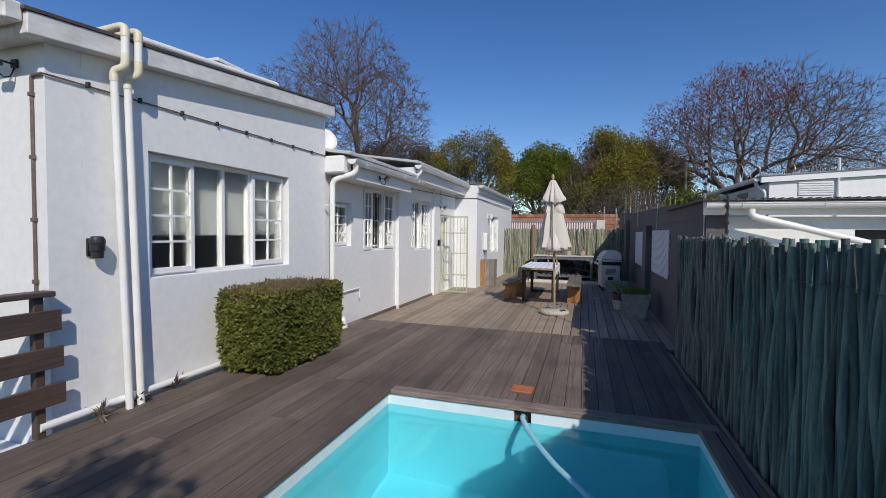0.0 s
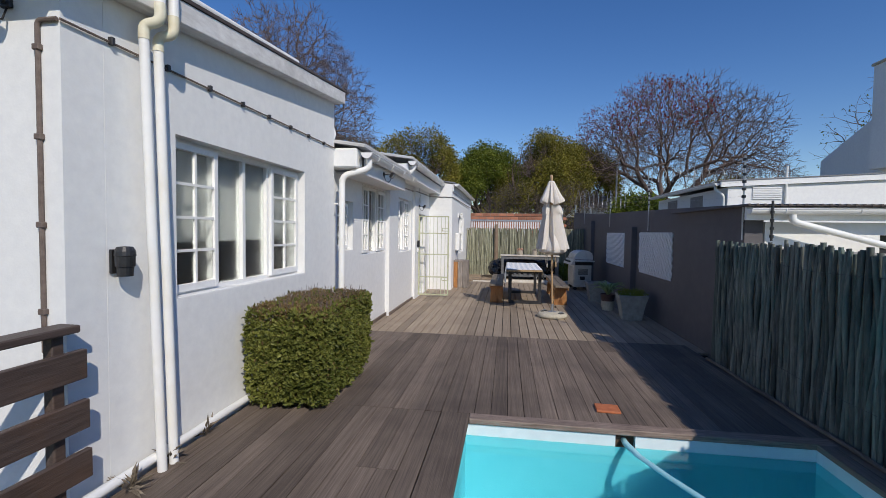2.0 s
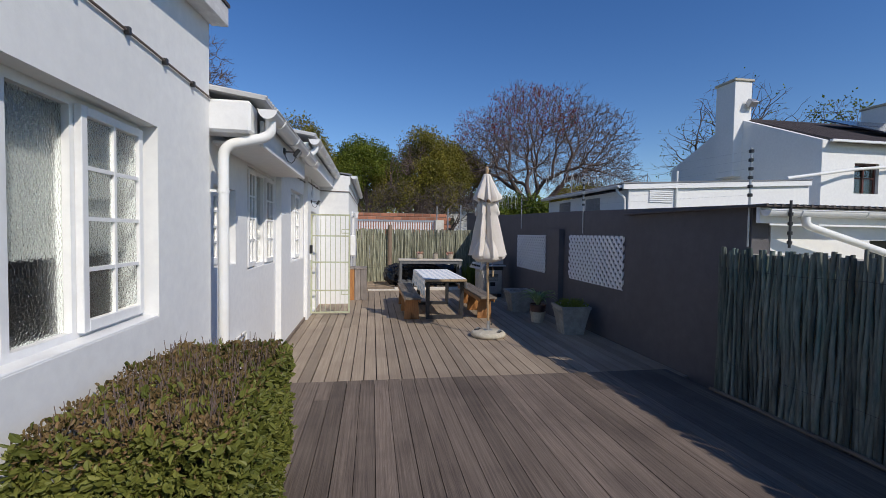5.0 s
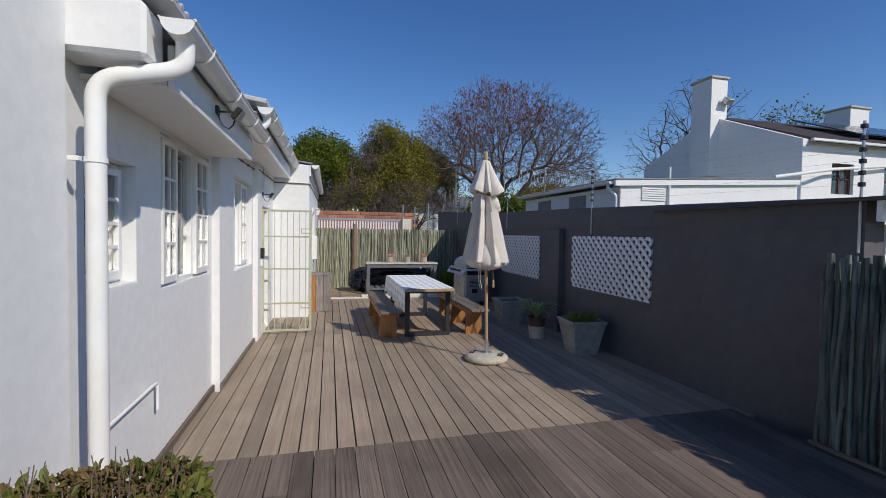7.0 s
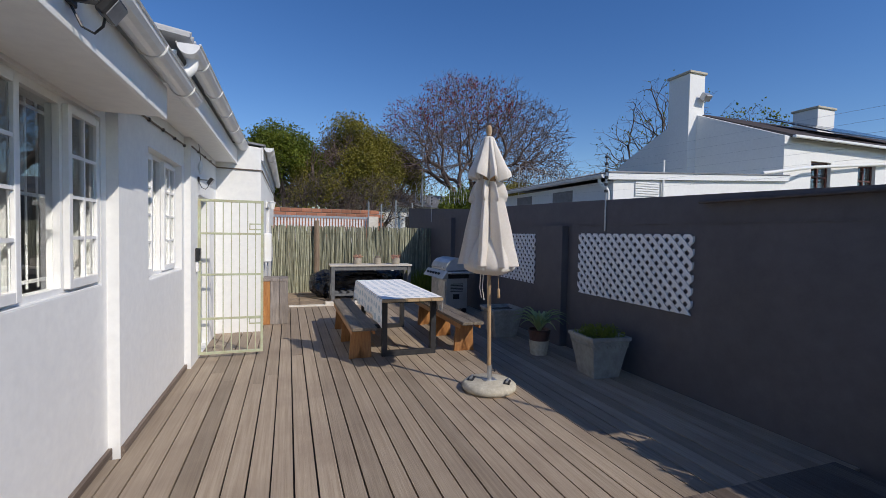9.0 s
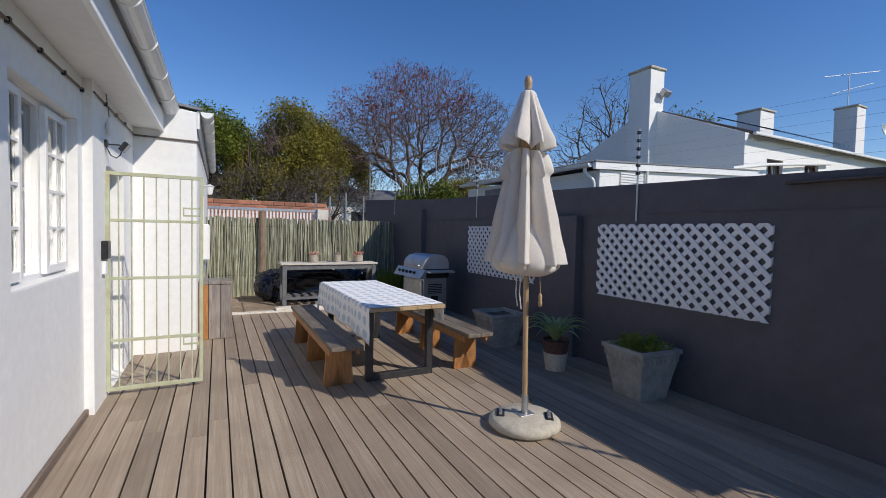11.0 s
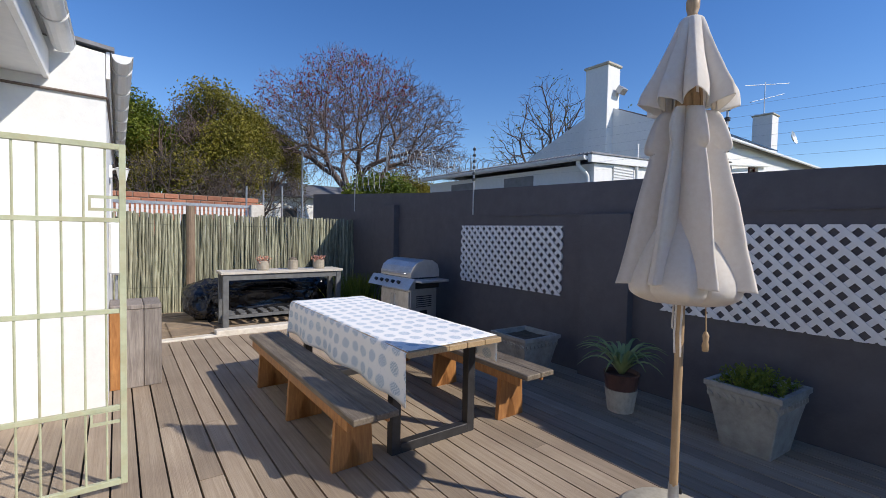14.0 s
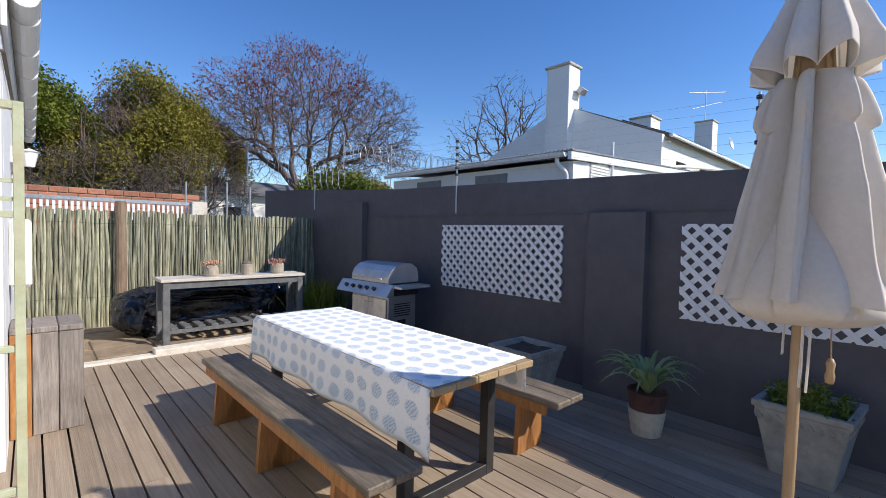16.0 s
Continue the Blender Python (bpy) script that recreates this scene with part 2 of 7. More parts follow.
def leaf_material(name, a, b, c):
    m = bpy.data.materials.new(name)
    m.use_nodes = True
    nt = m.node_tree
    bs = nt.nodes["Principled BSDF"]
    geo = nt.nodes.new("ShaderNodeNewGeometry")
    n = nd(nt, "ShaderNodeTexNoise", Scale=0.8, Detail=2.0)
    nt.links.new(geo.outputs["Position"], n.inputs["Vector"])
    col = ramp(nt, geo.outputs["Random Per Island"], [(0.0, a), (0.55, b), (1.0, c)])
    dim = mix(nt, 0.5, col, ramp(nt, n.outputs["Fac"], [(0.35, a), (0.65, c)]))
    nt.links.new(dim, bs.inputs["Base Color"])
    bs.inputs["Roughness"].default_value = 0.5
    bs.inputs["Specular IOR Level"].default_value = 0.3
    tr = nt.nodes.new("ShaderNodeBsdfTranslucent")
    nt.links.new(dim, tr.inputs["Color"])
    mx = nt.nodes.new("ShaderNodeMixShader")
    mx.inputs[0].default_value = 0.3
    nt.links.new(bs.outputs[0], mx.inputs[1])
    nt.links.new(tr.outputs[0], mx.inputs[2])
    nt.links.new(mx.outputs[0], nt.nodes["Material Output"].inputs["Surface"])
    return m


L_HEDGE = leaf_material("hedge_leaves", (0.042, 0.06, 0.01), (0.13, 0.16, 0.028), (0.3, 0.3, 0.075))
L_HEDGETOP = leaf_material("browned_hedge_tips", (0.1, 0.08, 0.03), (0.22, 0.155, 0.06), (0.32, 0.2, 0.1))
L_GREEN = leaf_material("green_foliage", (0.05, 0.08, 0.01), (0.13, 0.18, 0.02), (0.26, 0.29, 0.04))
L_OLIVE = leaf_material("olive_foliage", (0.075, 0.075, 0.014), (0.19, 0.18, 0.026), (0.36, 0.31, 0.05))
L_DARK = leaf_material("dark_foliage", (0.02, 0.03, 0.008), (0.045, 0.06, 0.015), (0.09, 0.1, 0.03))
L_RED = leaf_material("red_blossom", (0.2, 0.02, 0.02), (0.35, 0.035, 0.03), (0.25, 0.06, 0.05))
L_SPIKE = leaf_material("spiky_grey_green", (0.14, 0.22, 0.08), (0.25, 0.36, 0.14), (0.4, 0.5, 0.25))
L_PINK = leaf_material("pink_flowers", (0.5, 0.2, 0.17), (0.75, 0.4, 0.34), (0.6, 0.4, 0.26))


def water_material():
    m = bpy.data.materials.new("pool_water")
    m.use_nodes = True
    nt = m.node_tree
    b = nt.nodes["Principled BSDF"]
    b.inputs["Base Color"].default_value = (0.72, 0.95, 0.97, 1)
    b.inputs["Transmission Weight"].default_value = 1.0
    b.inputs["IOR"].default_value = 1.33
    b.inputs["Roughness"].default_value = 0.01
    geo = nt.nodes.new("ShaderNodeNewGeometry")
    n = nd(nt, "ShaderNodeTexNoise", Scale=2.6, Detail=3.0)
    nt.links.new(geo.outputs["Position"], n.inputs["Vector"])
    bp = nt.nodes.new("ShaderNodeBump")
    bp.inputs["Strength"].default_value, bp.inputs["Distance"].default_value = 0.12, 0.03
    nt.links.new(n.outputs["Fac"], bp.inputs["Height"])
    nt.links.new(bp.outputs[0], b.inputs["Normal"])
    return m


M_WATER = water_material()


def cloth_material():
    """White cotton printed with rows of grey-blue leaves."""
    m = bpy.data.materials.new("printed_tablecloth")
    m.use_nodes = True
    nt = m.node_tree
    b = nt.nodes["Principled BSDF"]
    uv = nt.nodes.new("ShaderNodeUVMap")
    uv.uv_map = "uv"
    mp = nt.nodes.new("ShaderNodeMapping")
    mp.inputs["Scale"].default_value = (8.2, 6.6, 1)
    nt.links.new(uv.outputs[0], mp.inputs[0])
    wob = nd(nt, "ShaderNodeTexNoise", Scale=14.0, Detail=2.0)
    nt.links.new(uv.outputs[0], wob.inputs["Vector"])
    off = nt.nodes.new("ShaderNodeVectorMath")
    off.operation = 'MULTIPLY_ADD'
    off.inputs[1].default_value = (0.22, 0.22, 0)
    nt.links.new(wob.outputs["Color"], off.inputs[0])
    nt.links.new(mp.outputs[0], off.inputs[2])
    v = nd(nt, "ShaderNodeTexVoronoi", Scale=1.0, Randomness=0.12)
    v.voronoi_dimensions = '2D'
    nt.links.new(off.outputs[0], v.inputs["Vector"])
    veins = nd(nt, "ShaderNodeTexNoise", Scale=70.0, Detail=3.0)
    nt.links.new(uv.outputs[0], veins.inputs["Vector"])
    bands = nd(nt, "ShaderNodeTexWave", Scale=28.0, Distortion=6.0, Detail=1.0)
    bands.bands_direction = 'DIAGONAL'
    nt.links.new(uv.outputs[0], bands.inputs["Vector"])
    both = nt.nodes.new("ShaderNodeMath")
    both.operation = 'MULTIPLY_ADD'
    both.inputs[1].default_value = 0.35
    nt.links.new(bands.outputs["Fac"], both.inputs[0])
    low = nt.nodes.new("ShaderNodeMath")
    low.operation = 'MULTIPLY'
    low.inputs[1].default_value = 0.65
    nt.links.new(veins.outputs["Fac"], low.inputs[0])
    nt.links.new(low.outputs[0], both.inputs[2])
    leaf = ramp(nt, both.outputs[0], [(0.35, (0.46, 0.55, 0.64)), (0.65, (0.74, 0.79, 0.83))])
    inside = ramp(nt, v.outputs["Distance"], [(0.29, (1, 1, 1)), (0.38, (0, 0, 0))])
    speck = nd(nt, "ShaderNodeTexVoronoi", Scale=42.0)
    nt.links.new(uv.outputs[0], speck.inputs["Vector"])
    base = ramp(nt, speck.outputs["Distance"], [(0.1, (0.7, 0.73, 0.75)), (0.2, (0.92, 0.92, 0.91))])
    nt.links.new(mix(nt, inside, base, leaf), b.inputs["Base Color"])
    b.inputs["Roughness"].default_value = 0.9
    return m


M_CLOTH = cloth_material()
let_light_through(M_CLOTH, 0.06)

# ---------------- building helpers ----------------
ORIGIN = {}


def thing(name, at, label="", category="", group="", kind=""):
    ob = new(name)
    ob.location = at
    ob.empty_display_size = 0.1
    ORIGIN[ob] = Vector(at)
    return tagged(ob, label, category, group, kind)


def part(name, bm, mat, parent=None, label="", smooth=False, kind="", category=""):
    """Links a bmesh that is written in the place's metres as one mesh under parent."""
    o = ORIGIN.get(parent, Vector((0, 0, 0)))
    if o.length:
        bmesh.ops.translate(bm, verts=bm.verts, vec=-o)
    me = bpy.data.meshes.new(name)
    bm.to_mesh(me)
    bm.free()
    if smooth:
        me.shade_smooth()
    me.materials.append(mat)
    ob = new(name, me)
    ob.parent = parent
    ORIGIN[ob] = o
    return tagged(ob, label, category, "", kind)


def thicken(ob, depth):
    """Gives a sheet of cloth or metal its thickness."""
    md = ob.modifiers.new("thickness", 'SOLIDIFY')
    md.thickness, md.offset = depth, 0.0
    return ob


def structure(name, bm, mat, label, smooth=False):
    ob = part(name, bm, mat, None, label, smooth, "structure")
    return ob


def box(bm, x0, y0, z0, x1, y1, z1, bevel=0.0, m=None):
    vs = [bm.verts.new((x, y, z)) for x in (x0, x1) for y in (y0, y1) for z in (z0, z1)]
    fs = [bm.faces.new([vs[i] for i in q]) for q in ((0, 1, 3, 2), (4, 6, 7, 5), (0, 4, 5, 1), (2, 3, 7, 6), (0, 2, 6, 4), (1, 5, 7, 3))]
    if bevel:
        es = list({e for f in fs for e in f.edges})
        r = bmesh.ops.bevel(bm, geom=es, offset=bevel, segments=1, affect='EDGES', profile=0.5)
        vs = list({v for f in r["faces"] for v in f.verts} | {v for v in vs if v.is_valid})
    if m is not None:
        for v in vs:
            v.co = m @ v.co
    return vs


def tube(bm, pts, radii, seg=8, cap=True):
    """A round bar along pts; radii one number or one each."""
    pts = [Vector(p) for p in pts]
    if isinstance(radii, (int, float)):
        radii = [radii] * len(pts)
    rings, prev = [], None
    for i, p in enumerate(pts):
        d = (pts[min(i + 1, len(pts) - 1)] - pts[max(i - 1, 0)]).normalized()
        side = prev if prev is not None else (Vector((0, 0, 1)) if abs(d.z) < 0.9 else Vector((1, 0, 0)))
        u = d.cross(side).normalized() if prev is None else (prev - d * prev.dot(d)).normalized()
        w = d.cross(u)
        prev = u
        rings.append([bm.verts.new(p + (u * math.cos(2 * math.pi * k / seg) + w * math.sin(2 * math.pi * k / seg)) * radii[i]) for k in range(seg)])
    for a, b in zip(rings, rings[1:]):
        for k in range(seg):
            bm.faces.new((a[k], a[(k + 1) % seg], b[(k + 1) % seg], b[k]))
    if cap:
        bm.faces.new([bm.verts.new(v.co) for v in rings[0][::-1]])
        bm.faces.new([bm.verts.new(v.co) for v in rings[-1]])
    return rings


def lathe(bm, centre, profile, seg=24, wobble=None):
    """Turns (radius, height) pairs round the upright through centre."""
    rings = []
    for r, z in profile:
        ring = []
        for k in range(seg):
            a = 2 * math.pi * k / seg
            rr = r * (wobble(a, z) if wobble else 1)
            ring.append(bm.verts.new((centre[0] + rr * math.cos(a), centre[1] + rr * math.sin(a), centre[2] + z)))
        rings.append(ring)
    for a, b in zip(rings, rings[1:]):
        for k in range(seg):
            bm.faces.new((a[k], a[(k + 1) % seg], b[(k + 1) % seg], b[k]))
    return rings


def wall_slab(bm, axis, face, back, a0, a1, z0, z1, holes):
    """A wall in the plane axis = face (thick to back) from a0 to a1, z0 to z1, with holes (a, b, za, zb) through it."""
    cuts_a = sorted({a0, a1, *[h for q in holes for h in q[:2]]})
    cuts_z = sorted({z0, z1, *[h for q in holes for h in q[2:]]})
    def solid(i, j):
        if not (0 <= i < len(cuts_a) - 1 and 0 <= j < len(cuts_z) - 1):
            return False
        ca, cz = (cuts_a[i] + cuts_a[i + 1]) / 2, (cuts_z[j] + cuts_z[j + 1]) / 2
        return not any(h[0] < ca < h[1] and h[2] < cz < h[3] for h in holes)
    def pt(s, a, z):
        return (s, a, z) if axis == 'x' else (a, s, z)
    def quad(*ps):
        bm.faces.new([bm.verts.new(p) for p in ps])
    for i in range(len(cuts_a) - 1):
        for j in range(len(cuts_z) - 1):
            if not solid(i, j):
                continue
            A, B, C, D = cuts_a[i], cuts_a[i + 1], cuts_z[j], cuts_z[j + 1]
            for s in (face, back):
                quad(pt(s, A, C), pt(s, B, C), pt(s, B, D), pt(s, A, D))
            if not solid(i - 1, j):
                quad(pt(face, A, C), pt(back, A, C), pt(back, A, D), pt(face, A, D))
            if not solid(i + 1, j):
                quad(pt(face, B, C), pt(back, B, C), pt(back, B, D), pt(face, B, D))
            if not solid(i, j - 1):
                quad(pt(face, A, C), pt(back, A, C), pt(back, B, C), pt(face, B, C))
            if not solid(i, j + 1):
                quad(pt(face, A, D), pt(back, A, D), pt(back, B, D), pt(face, B, D))
    bmesh.ops.remove_doubles(bm, verts=bm.verts, dist=1e-5)
    bmesh.ops.recalc_face_normals(bm, faces=bm.faces)


def gutter(bm, x, y0, y1, z, r=0.075):
    """A half-round gutter along y, open at the top, with a rolled lip, end caps and straps."""
    n = 8
    for rr, flip in ((r, 1), (r - 0.006, -1)):
        rows = []
        for y in (y0, y1):
            rows.append([bm.verts.new((x + rr * math.cos(math.pi + math.pi * k / n), y, z + rr * math.sin(math.pi + math.pi * k / n))) for k in range(n + 1)])
        for k in range(n):
            q = (rows[0][k], rows[0][k + 1], rows[1][k + 1], rows[1][k])
            bm.faces.new(q if flip == 1 else q[::-1])
    for y in (y0, y1):
        cap = [bm.verts.new((x + r * math.cos(math.pi + math.pi * k / n), y, z + r * math.sin(math.pi + math.pi * k / n))) for k in range(n + 1)]
        bm.faces.new(cap)
    tube(bm, [(x + r, y0, z), (x + r, y1, z)], 0.008, 6)
    tube(bm, [(x - r, y0, z), (x - r, y1, z)], 0.006, 6)
    yy = y0 + 0.35
    while yy < y1:
        ring = [(x + (r + 0.004) * math.cos(math.pi + math.pi * k / n), yy, z + (r + 0.004) * math.sin(math.pi + math.pi * k / n)) for k in range(n + 1)]
        tube(bm, ring, 0.006, 5)
        yy += 0.75

# ---------------- ground and decks ----------------
N, F = 0.02, -0.08        # upper deck by the pool, lower deck by the table
POOL = (-1.73, 0.88, 1.05, 3.78)

bm = bmesh.new()
G = -0.32
cx = [-300, -1.9, 1.02, 300]
cy = [-300, 0.9, 3.92, 900]
for i in range(3):
    for j in range(3):
        if (i, j) != (1, 1):
            bm.faces.new([bm.verts.new((x, y, G)) for x, y in ((cx[i], cy[j]), (cx[i + 1], cy[j]), (cx[i + 1], cy[j + 1]), (cx[i], cy[j + 1]))])
bmesh.ops.remove_doubles(bm, verts=bm.verts, dist=1e-4)
structure("ground", bm, M_GROUND, "dry grassy ground round the houses")

bm = bmesh.new()
box(bm, -3.66, 3.9, N - 0.16, 1.06, 6.68, N - 0.035)
box(bm, -3.64, -3.0, N - 0.3, -1.88, 3.9, N - 0.035)
box(bm, 0.98, -3.0, N - 0.16, 1.06, 3.9, N - 0.035)
box(bm, -1.87, -3.0, N - 0.16, 0.975, 0.9, N - 0.035)
upper_deck = structure("upper_deck_frame", bm, M_JOIST, "dark timber frame under the pool deck boards")
bm = bmesh.new()
box(bm, -3.72, 6.685, F - 0.2, 1.34, 14.72, F - 0.032)
lower_deck = structure("lower_deck_frame", bm, M_JOIST, "dark timber frame under the dining deck boards")

# paved yard behind the deck, its kerb
bm = bmesh.new()
box(bm, -2.95, 14.9, G, 1.36, 17.2, F + 0.0)
structure("pavement", bm, M_EARTH, "sandy brown paving behind the deck")
for k in range(5):
    for j in range(4):
        if (k, j) in ((1, 2), (3, 0)):
            continue
        b2 = bmesh.new()
        x0, y0 = -2.9 + 0.62 * k, 14.95 + 0.55 * j
        box(b2, x0, y0, F - 0.03, x0 + 0.58, y0 + 0.51, F + 0.012 + 0.006 * ((k + j) % 3), 0.008)
        part("paving_slab", b2, M_EARTH, bpy.data.objects["pavement"])
bm = bmesh.new()
box(bm, -2.52, 14.7, F - 0.1, -1.75, 14.86, F + 0.022, 0.008)
box(bm, -1.76, 14.72, F - 0.1, 1.34, 14.92, F + 0.075, 0.01)
tagged(structure("kerb", bm, M_SILL, "chipped cream painted kerb at the end of the deck"))

# pool
bm = bmesh.new()
px0, px1, py0, py1 = POOL
zt, zb = N - 0.03, -1.5
for a, b in (((px0, py0), (px0, py1)), ((px0, py1), (px1, py1)), ((px1, py1), (px1, py0)), ((px1, py0), (px0, py0))):
    bm.faces.new([bm.verts.new((*a, -0.13)), bm.verts.new((*b, -0.13)), bm.verts.new((*b, zb)), bm.verts.new((*a, zb))])
bm.faces.new([bm.verts.new((x, y, zb)) for x, y in ((px0, py0), (px1, py0), (px1, py1), (px0, py1))])
bmesh.ops.remove_doubles(bm, verts=bm.verts, dist=1e-4)
pool = thing("swimming_pool", (0, 3.78, N), "turquoise painted plunge pool set into the timber deck", "pool", kind="structure")
part("basin", bm, M_POOL, pool, "turquoise painted basin")
bm = bmesh.new()
w = 0.09
for x0, y0, x1, y1 in ((px0 - w, py1, -0.55, py1 + w), (-0.4, py1, px1 + w, py1 + w), (px0 - w, py0, px0, py1), (px1, py0, px1 + w, py1), (px0 - w, py0 - w, px1 + w, py0)):
    box(bm, x0, y0, -0.128, x1, y1, N - 0.045)
part("rim", bm, M_POOLTOP, pool, "pale painted rim above the waterline")
bm = bmesh.new()
box(bm, -0.55, py1 + 0.05, -0.3, -0.4, py1 + w + 0.15, N - 0.046)
part("skimmer_slot", bm, M_SOIL, pool, "dark skimmer opening in the rim")
bm = bmesh.new()
bm.faces.new([bm.verts.new((x, y, -0.112)) for x, y in ((px0, py0), (px1, py0), (px1, py1), (px0, py1))])
water = part("water", bm, M_WATER, pool, "clear blue pool water")
water.visible_shadow = False
bm = bmesh.new()
box(bm, px0 + 0.023, py1 - 0.02, N - 0.04, px1 + 0.13, py1 + 0.1, N + 0.006, 0.006)
part("coping", bm, M_COPING, pool, "worn reddish timber coping")
bm = bmesh.new()
box(bm, px0 - 0.22, py0 - 0.098, N - 0.04, px0 + 0.02, py1 + 0.097, N + 0.004, 0.006)
part("coping", bm, M_NEAR, pool)
bm = bmesh.new()
box(bm, px1 - 0.02, py0 - 0.098, N - 0.04, px1 + 0.09, py1 - 0.022, N + 0.004, 0.006)
part("coping", bm, M_NEAR, pool)

bm = bmesh.new()
box(bm, px0 + 0.024, py0 - 0.098, N - 0.04, px1 - 0.024, py0 + 0.02, N + 0.004, 0.006)
part("coping", bm, M_NEAR, pool)

hose = thing("pool_hose", (-0.47, 3.8, -0.1), "pale blue ribbed pool hose trailing into water", "hose")
bm = bmesh.new()
hp = [(-0.475, 3.9, -0.08), (-0.475, 3.78, -0.085), (-0.41, 3.62, -0.115), (-0.29, 3.37, -0.12), (-0.16, 3.13, -0.12), (0.0, 2.9, -0.12), (0.2, 2.62, -0.13), (0.36, 2.3, -0.16), (0.4, 1.9, -0.3)]
fine = []
for a, b in zip(hp, hp[1:]):
    for k in range(12):
        fine.append(Vector(a).lerp(Vector(b), k / 12))
tube(bm, fine, [0.022 + 0.0025 * (i % 2) for i in range(len(fine))], 8)
part("hose_pipe", bm, M_HOSE, hose, smooth=True)

lid = thing("drain_cover", (-0.53, 4.17, N), "orange terracotta square cover lying on deck", "cover")
bm = bmesh.new()
box(bm, -0.1, -0.085, 0.0, 0.1, 0.085, 0.02, 0.005, Matrix.Translation((-0.53, 4.17, N)) @ Matrix.Rotation(radians(-3), 4, 'Z'))
part("cover_plate", bm, M_TERRA, lid)

# ---------------- the house ----------------
X1, X2, X3, X4, X5 = -3.68, -3.74, -3.665, -3.6, -2.95   # faces of the wall, stepping out along the walk
YE1, YE2, YE3, YE4, YE5 = 5.75, 8.47, 10.55, 12.42, 18.7
Y0 = 2.17
W1 = (2.95, 4.9, 1.06, 2.2)
W2 = (6.02, 6.63, 1.25, 1.98)
W3 = (7.05, 8.38, 1.15, 2.29)
W4 = (9.17, 10.42, 1.09, 2.25)
DOOR = (11.02, 11.85, F, 1.98)
W5 = (14.2, 15.75, 0.85, 2.06)
T = 0.24

bm = bmesh.new()
wall_slab(bm, 'x', X1, X1 - T, Y0 + T + 0.001, YE1, -0.25, 3.1, [W1])
def roof_low(y):
    return 2.8 + 0.105 * (y - 2.0)


for v in bm.verts:
    if v.co.z > 3.09:
        v.co.z = roof_low(v.co.y) + 0.06
structure("wall_east_1", bm, M_WHITE, "white plastered wall of the tall house block")
bm = bmesh.new()
wall_slab(bm, 'y', Y0, Y0 + T, -9.0, X1 - 0.001, G - 0.02, 2.86, [])
structure("wall_south", bm, M_WHITE, "sunlit white plastered end wall")
bm = bmesh.new()
wall_slab(bm, 'y', YE1 - 0.15, YE1 - 0.001, -9.0, X1 - T - 0.002, 2.2, 3.22, [])
structure("wall_parapet", bm, M_WHITE, "white plastered end of tall block above the roof")
bm = bmesh.new()
wall_slab(bm, 'x', X2, X2 - T, YE1 + 0.001, YE2, -0.25, 2.42, [W2, W3])
structure("wall_east_2", bm, M_WHITE, "white plastered wall under the low eave")
bm = bmesh.new()
wall_slab(bm, 'x', X3, X3 - T, YE2 + 0.001, YE3, -0.25, 2.7, [W4])
structure("wall_east_3", bm, M_WHITE, "white plastered wall round a deep window")
bm = bmesh.new()
wall_slab(bm, 'x', X4, X4 - T, YE3 + 0.001, YE4, -0.25, 2.7, [DOOR])
structure("wall_east_4", bm, M_WHITE, "white plastered wall with the gated doorway")
bm = bmesh.new()
wall_slab(bm, 'y', YE4 + 0.001, YE4 + T, -9.0, X5 - 0.001, -0.25, 2.86, [])
structure("wall_return", bm, M_WHITE, "sunlit white plastered return wall")
bm = bmesh.new()
wall_slab(bm, 'x', X5, X5 - T, YE4 + T + 0.001, YE5, -0.25, 2.84, [W5])
structure("wall_east_5", bm, M_WHITE, "white plastered far wall of the house")
bm = bmesh.new()
wall_slab(bm, 'x', -9.0, -9.2, Y0, YE5, -0.25, 2.84, [])
wall_slab(bm, 'y', YE5, YE5 - T, -9.0, X5 - T - 0.002, -0.25, 2.84, [])
structure("wall_back", bm, M_WHITE, "plain white back walls of the house")

# rooms behind the windows, their lack of light put into dark colours
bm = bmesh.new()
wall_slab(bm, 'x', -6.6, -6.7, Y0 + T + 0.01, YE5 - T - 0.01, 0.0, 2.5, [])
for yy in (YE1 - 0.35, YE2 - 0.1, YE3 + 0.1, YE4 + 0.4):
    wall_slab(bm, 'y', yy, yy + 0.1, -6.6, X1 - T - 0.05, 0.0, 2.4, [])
structure("inner_walls", bm, M_DARKROOM, "plain room walls, unlit dimness put into their grey")
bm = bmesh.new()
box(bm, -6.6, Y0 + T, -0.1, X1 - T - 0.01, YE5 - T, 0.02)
structure("floor", bm, M_JOIST, "plain inside floor, unlit darkness put into its colour")
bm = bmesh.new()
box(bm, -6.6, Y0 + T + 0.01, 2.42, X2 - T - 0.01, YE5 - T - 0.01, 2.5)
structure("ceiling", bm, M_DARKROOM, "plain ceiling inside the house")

# skirting boards along the low walls
for nm, x, ya, yb in (("baseboard", X2, YE1 + 0.8, YE2), ("baseboard", X3, YE2 + 0.002, YE3), ):
    b2 = bmesh.new()
    box(b2, x + 0.001, ya, F - 0.03, x + 0.028, yb - 0.002, F + 0.055, 0.003)
    structure(nm, b2, M_NEAR, "dark deck edge board against the wall")

# tall block roof edge
roof1 = thing("flat_roof", (-6, 4, 3.1), "flat sheet roof with weathered white fascia board", "roof", kind="structure")
def tilted(b):
    """Lays what was built level at 0 along the roof's slope."""
    for v in b.verts:
        v.co.z += roof_low(v.co.y)
    return b


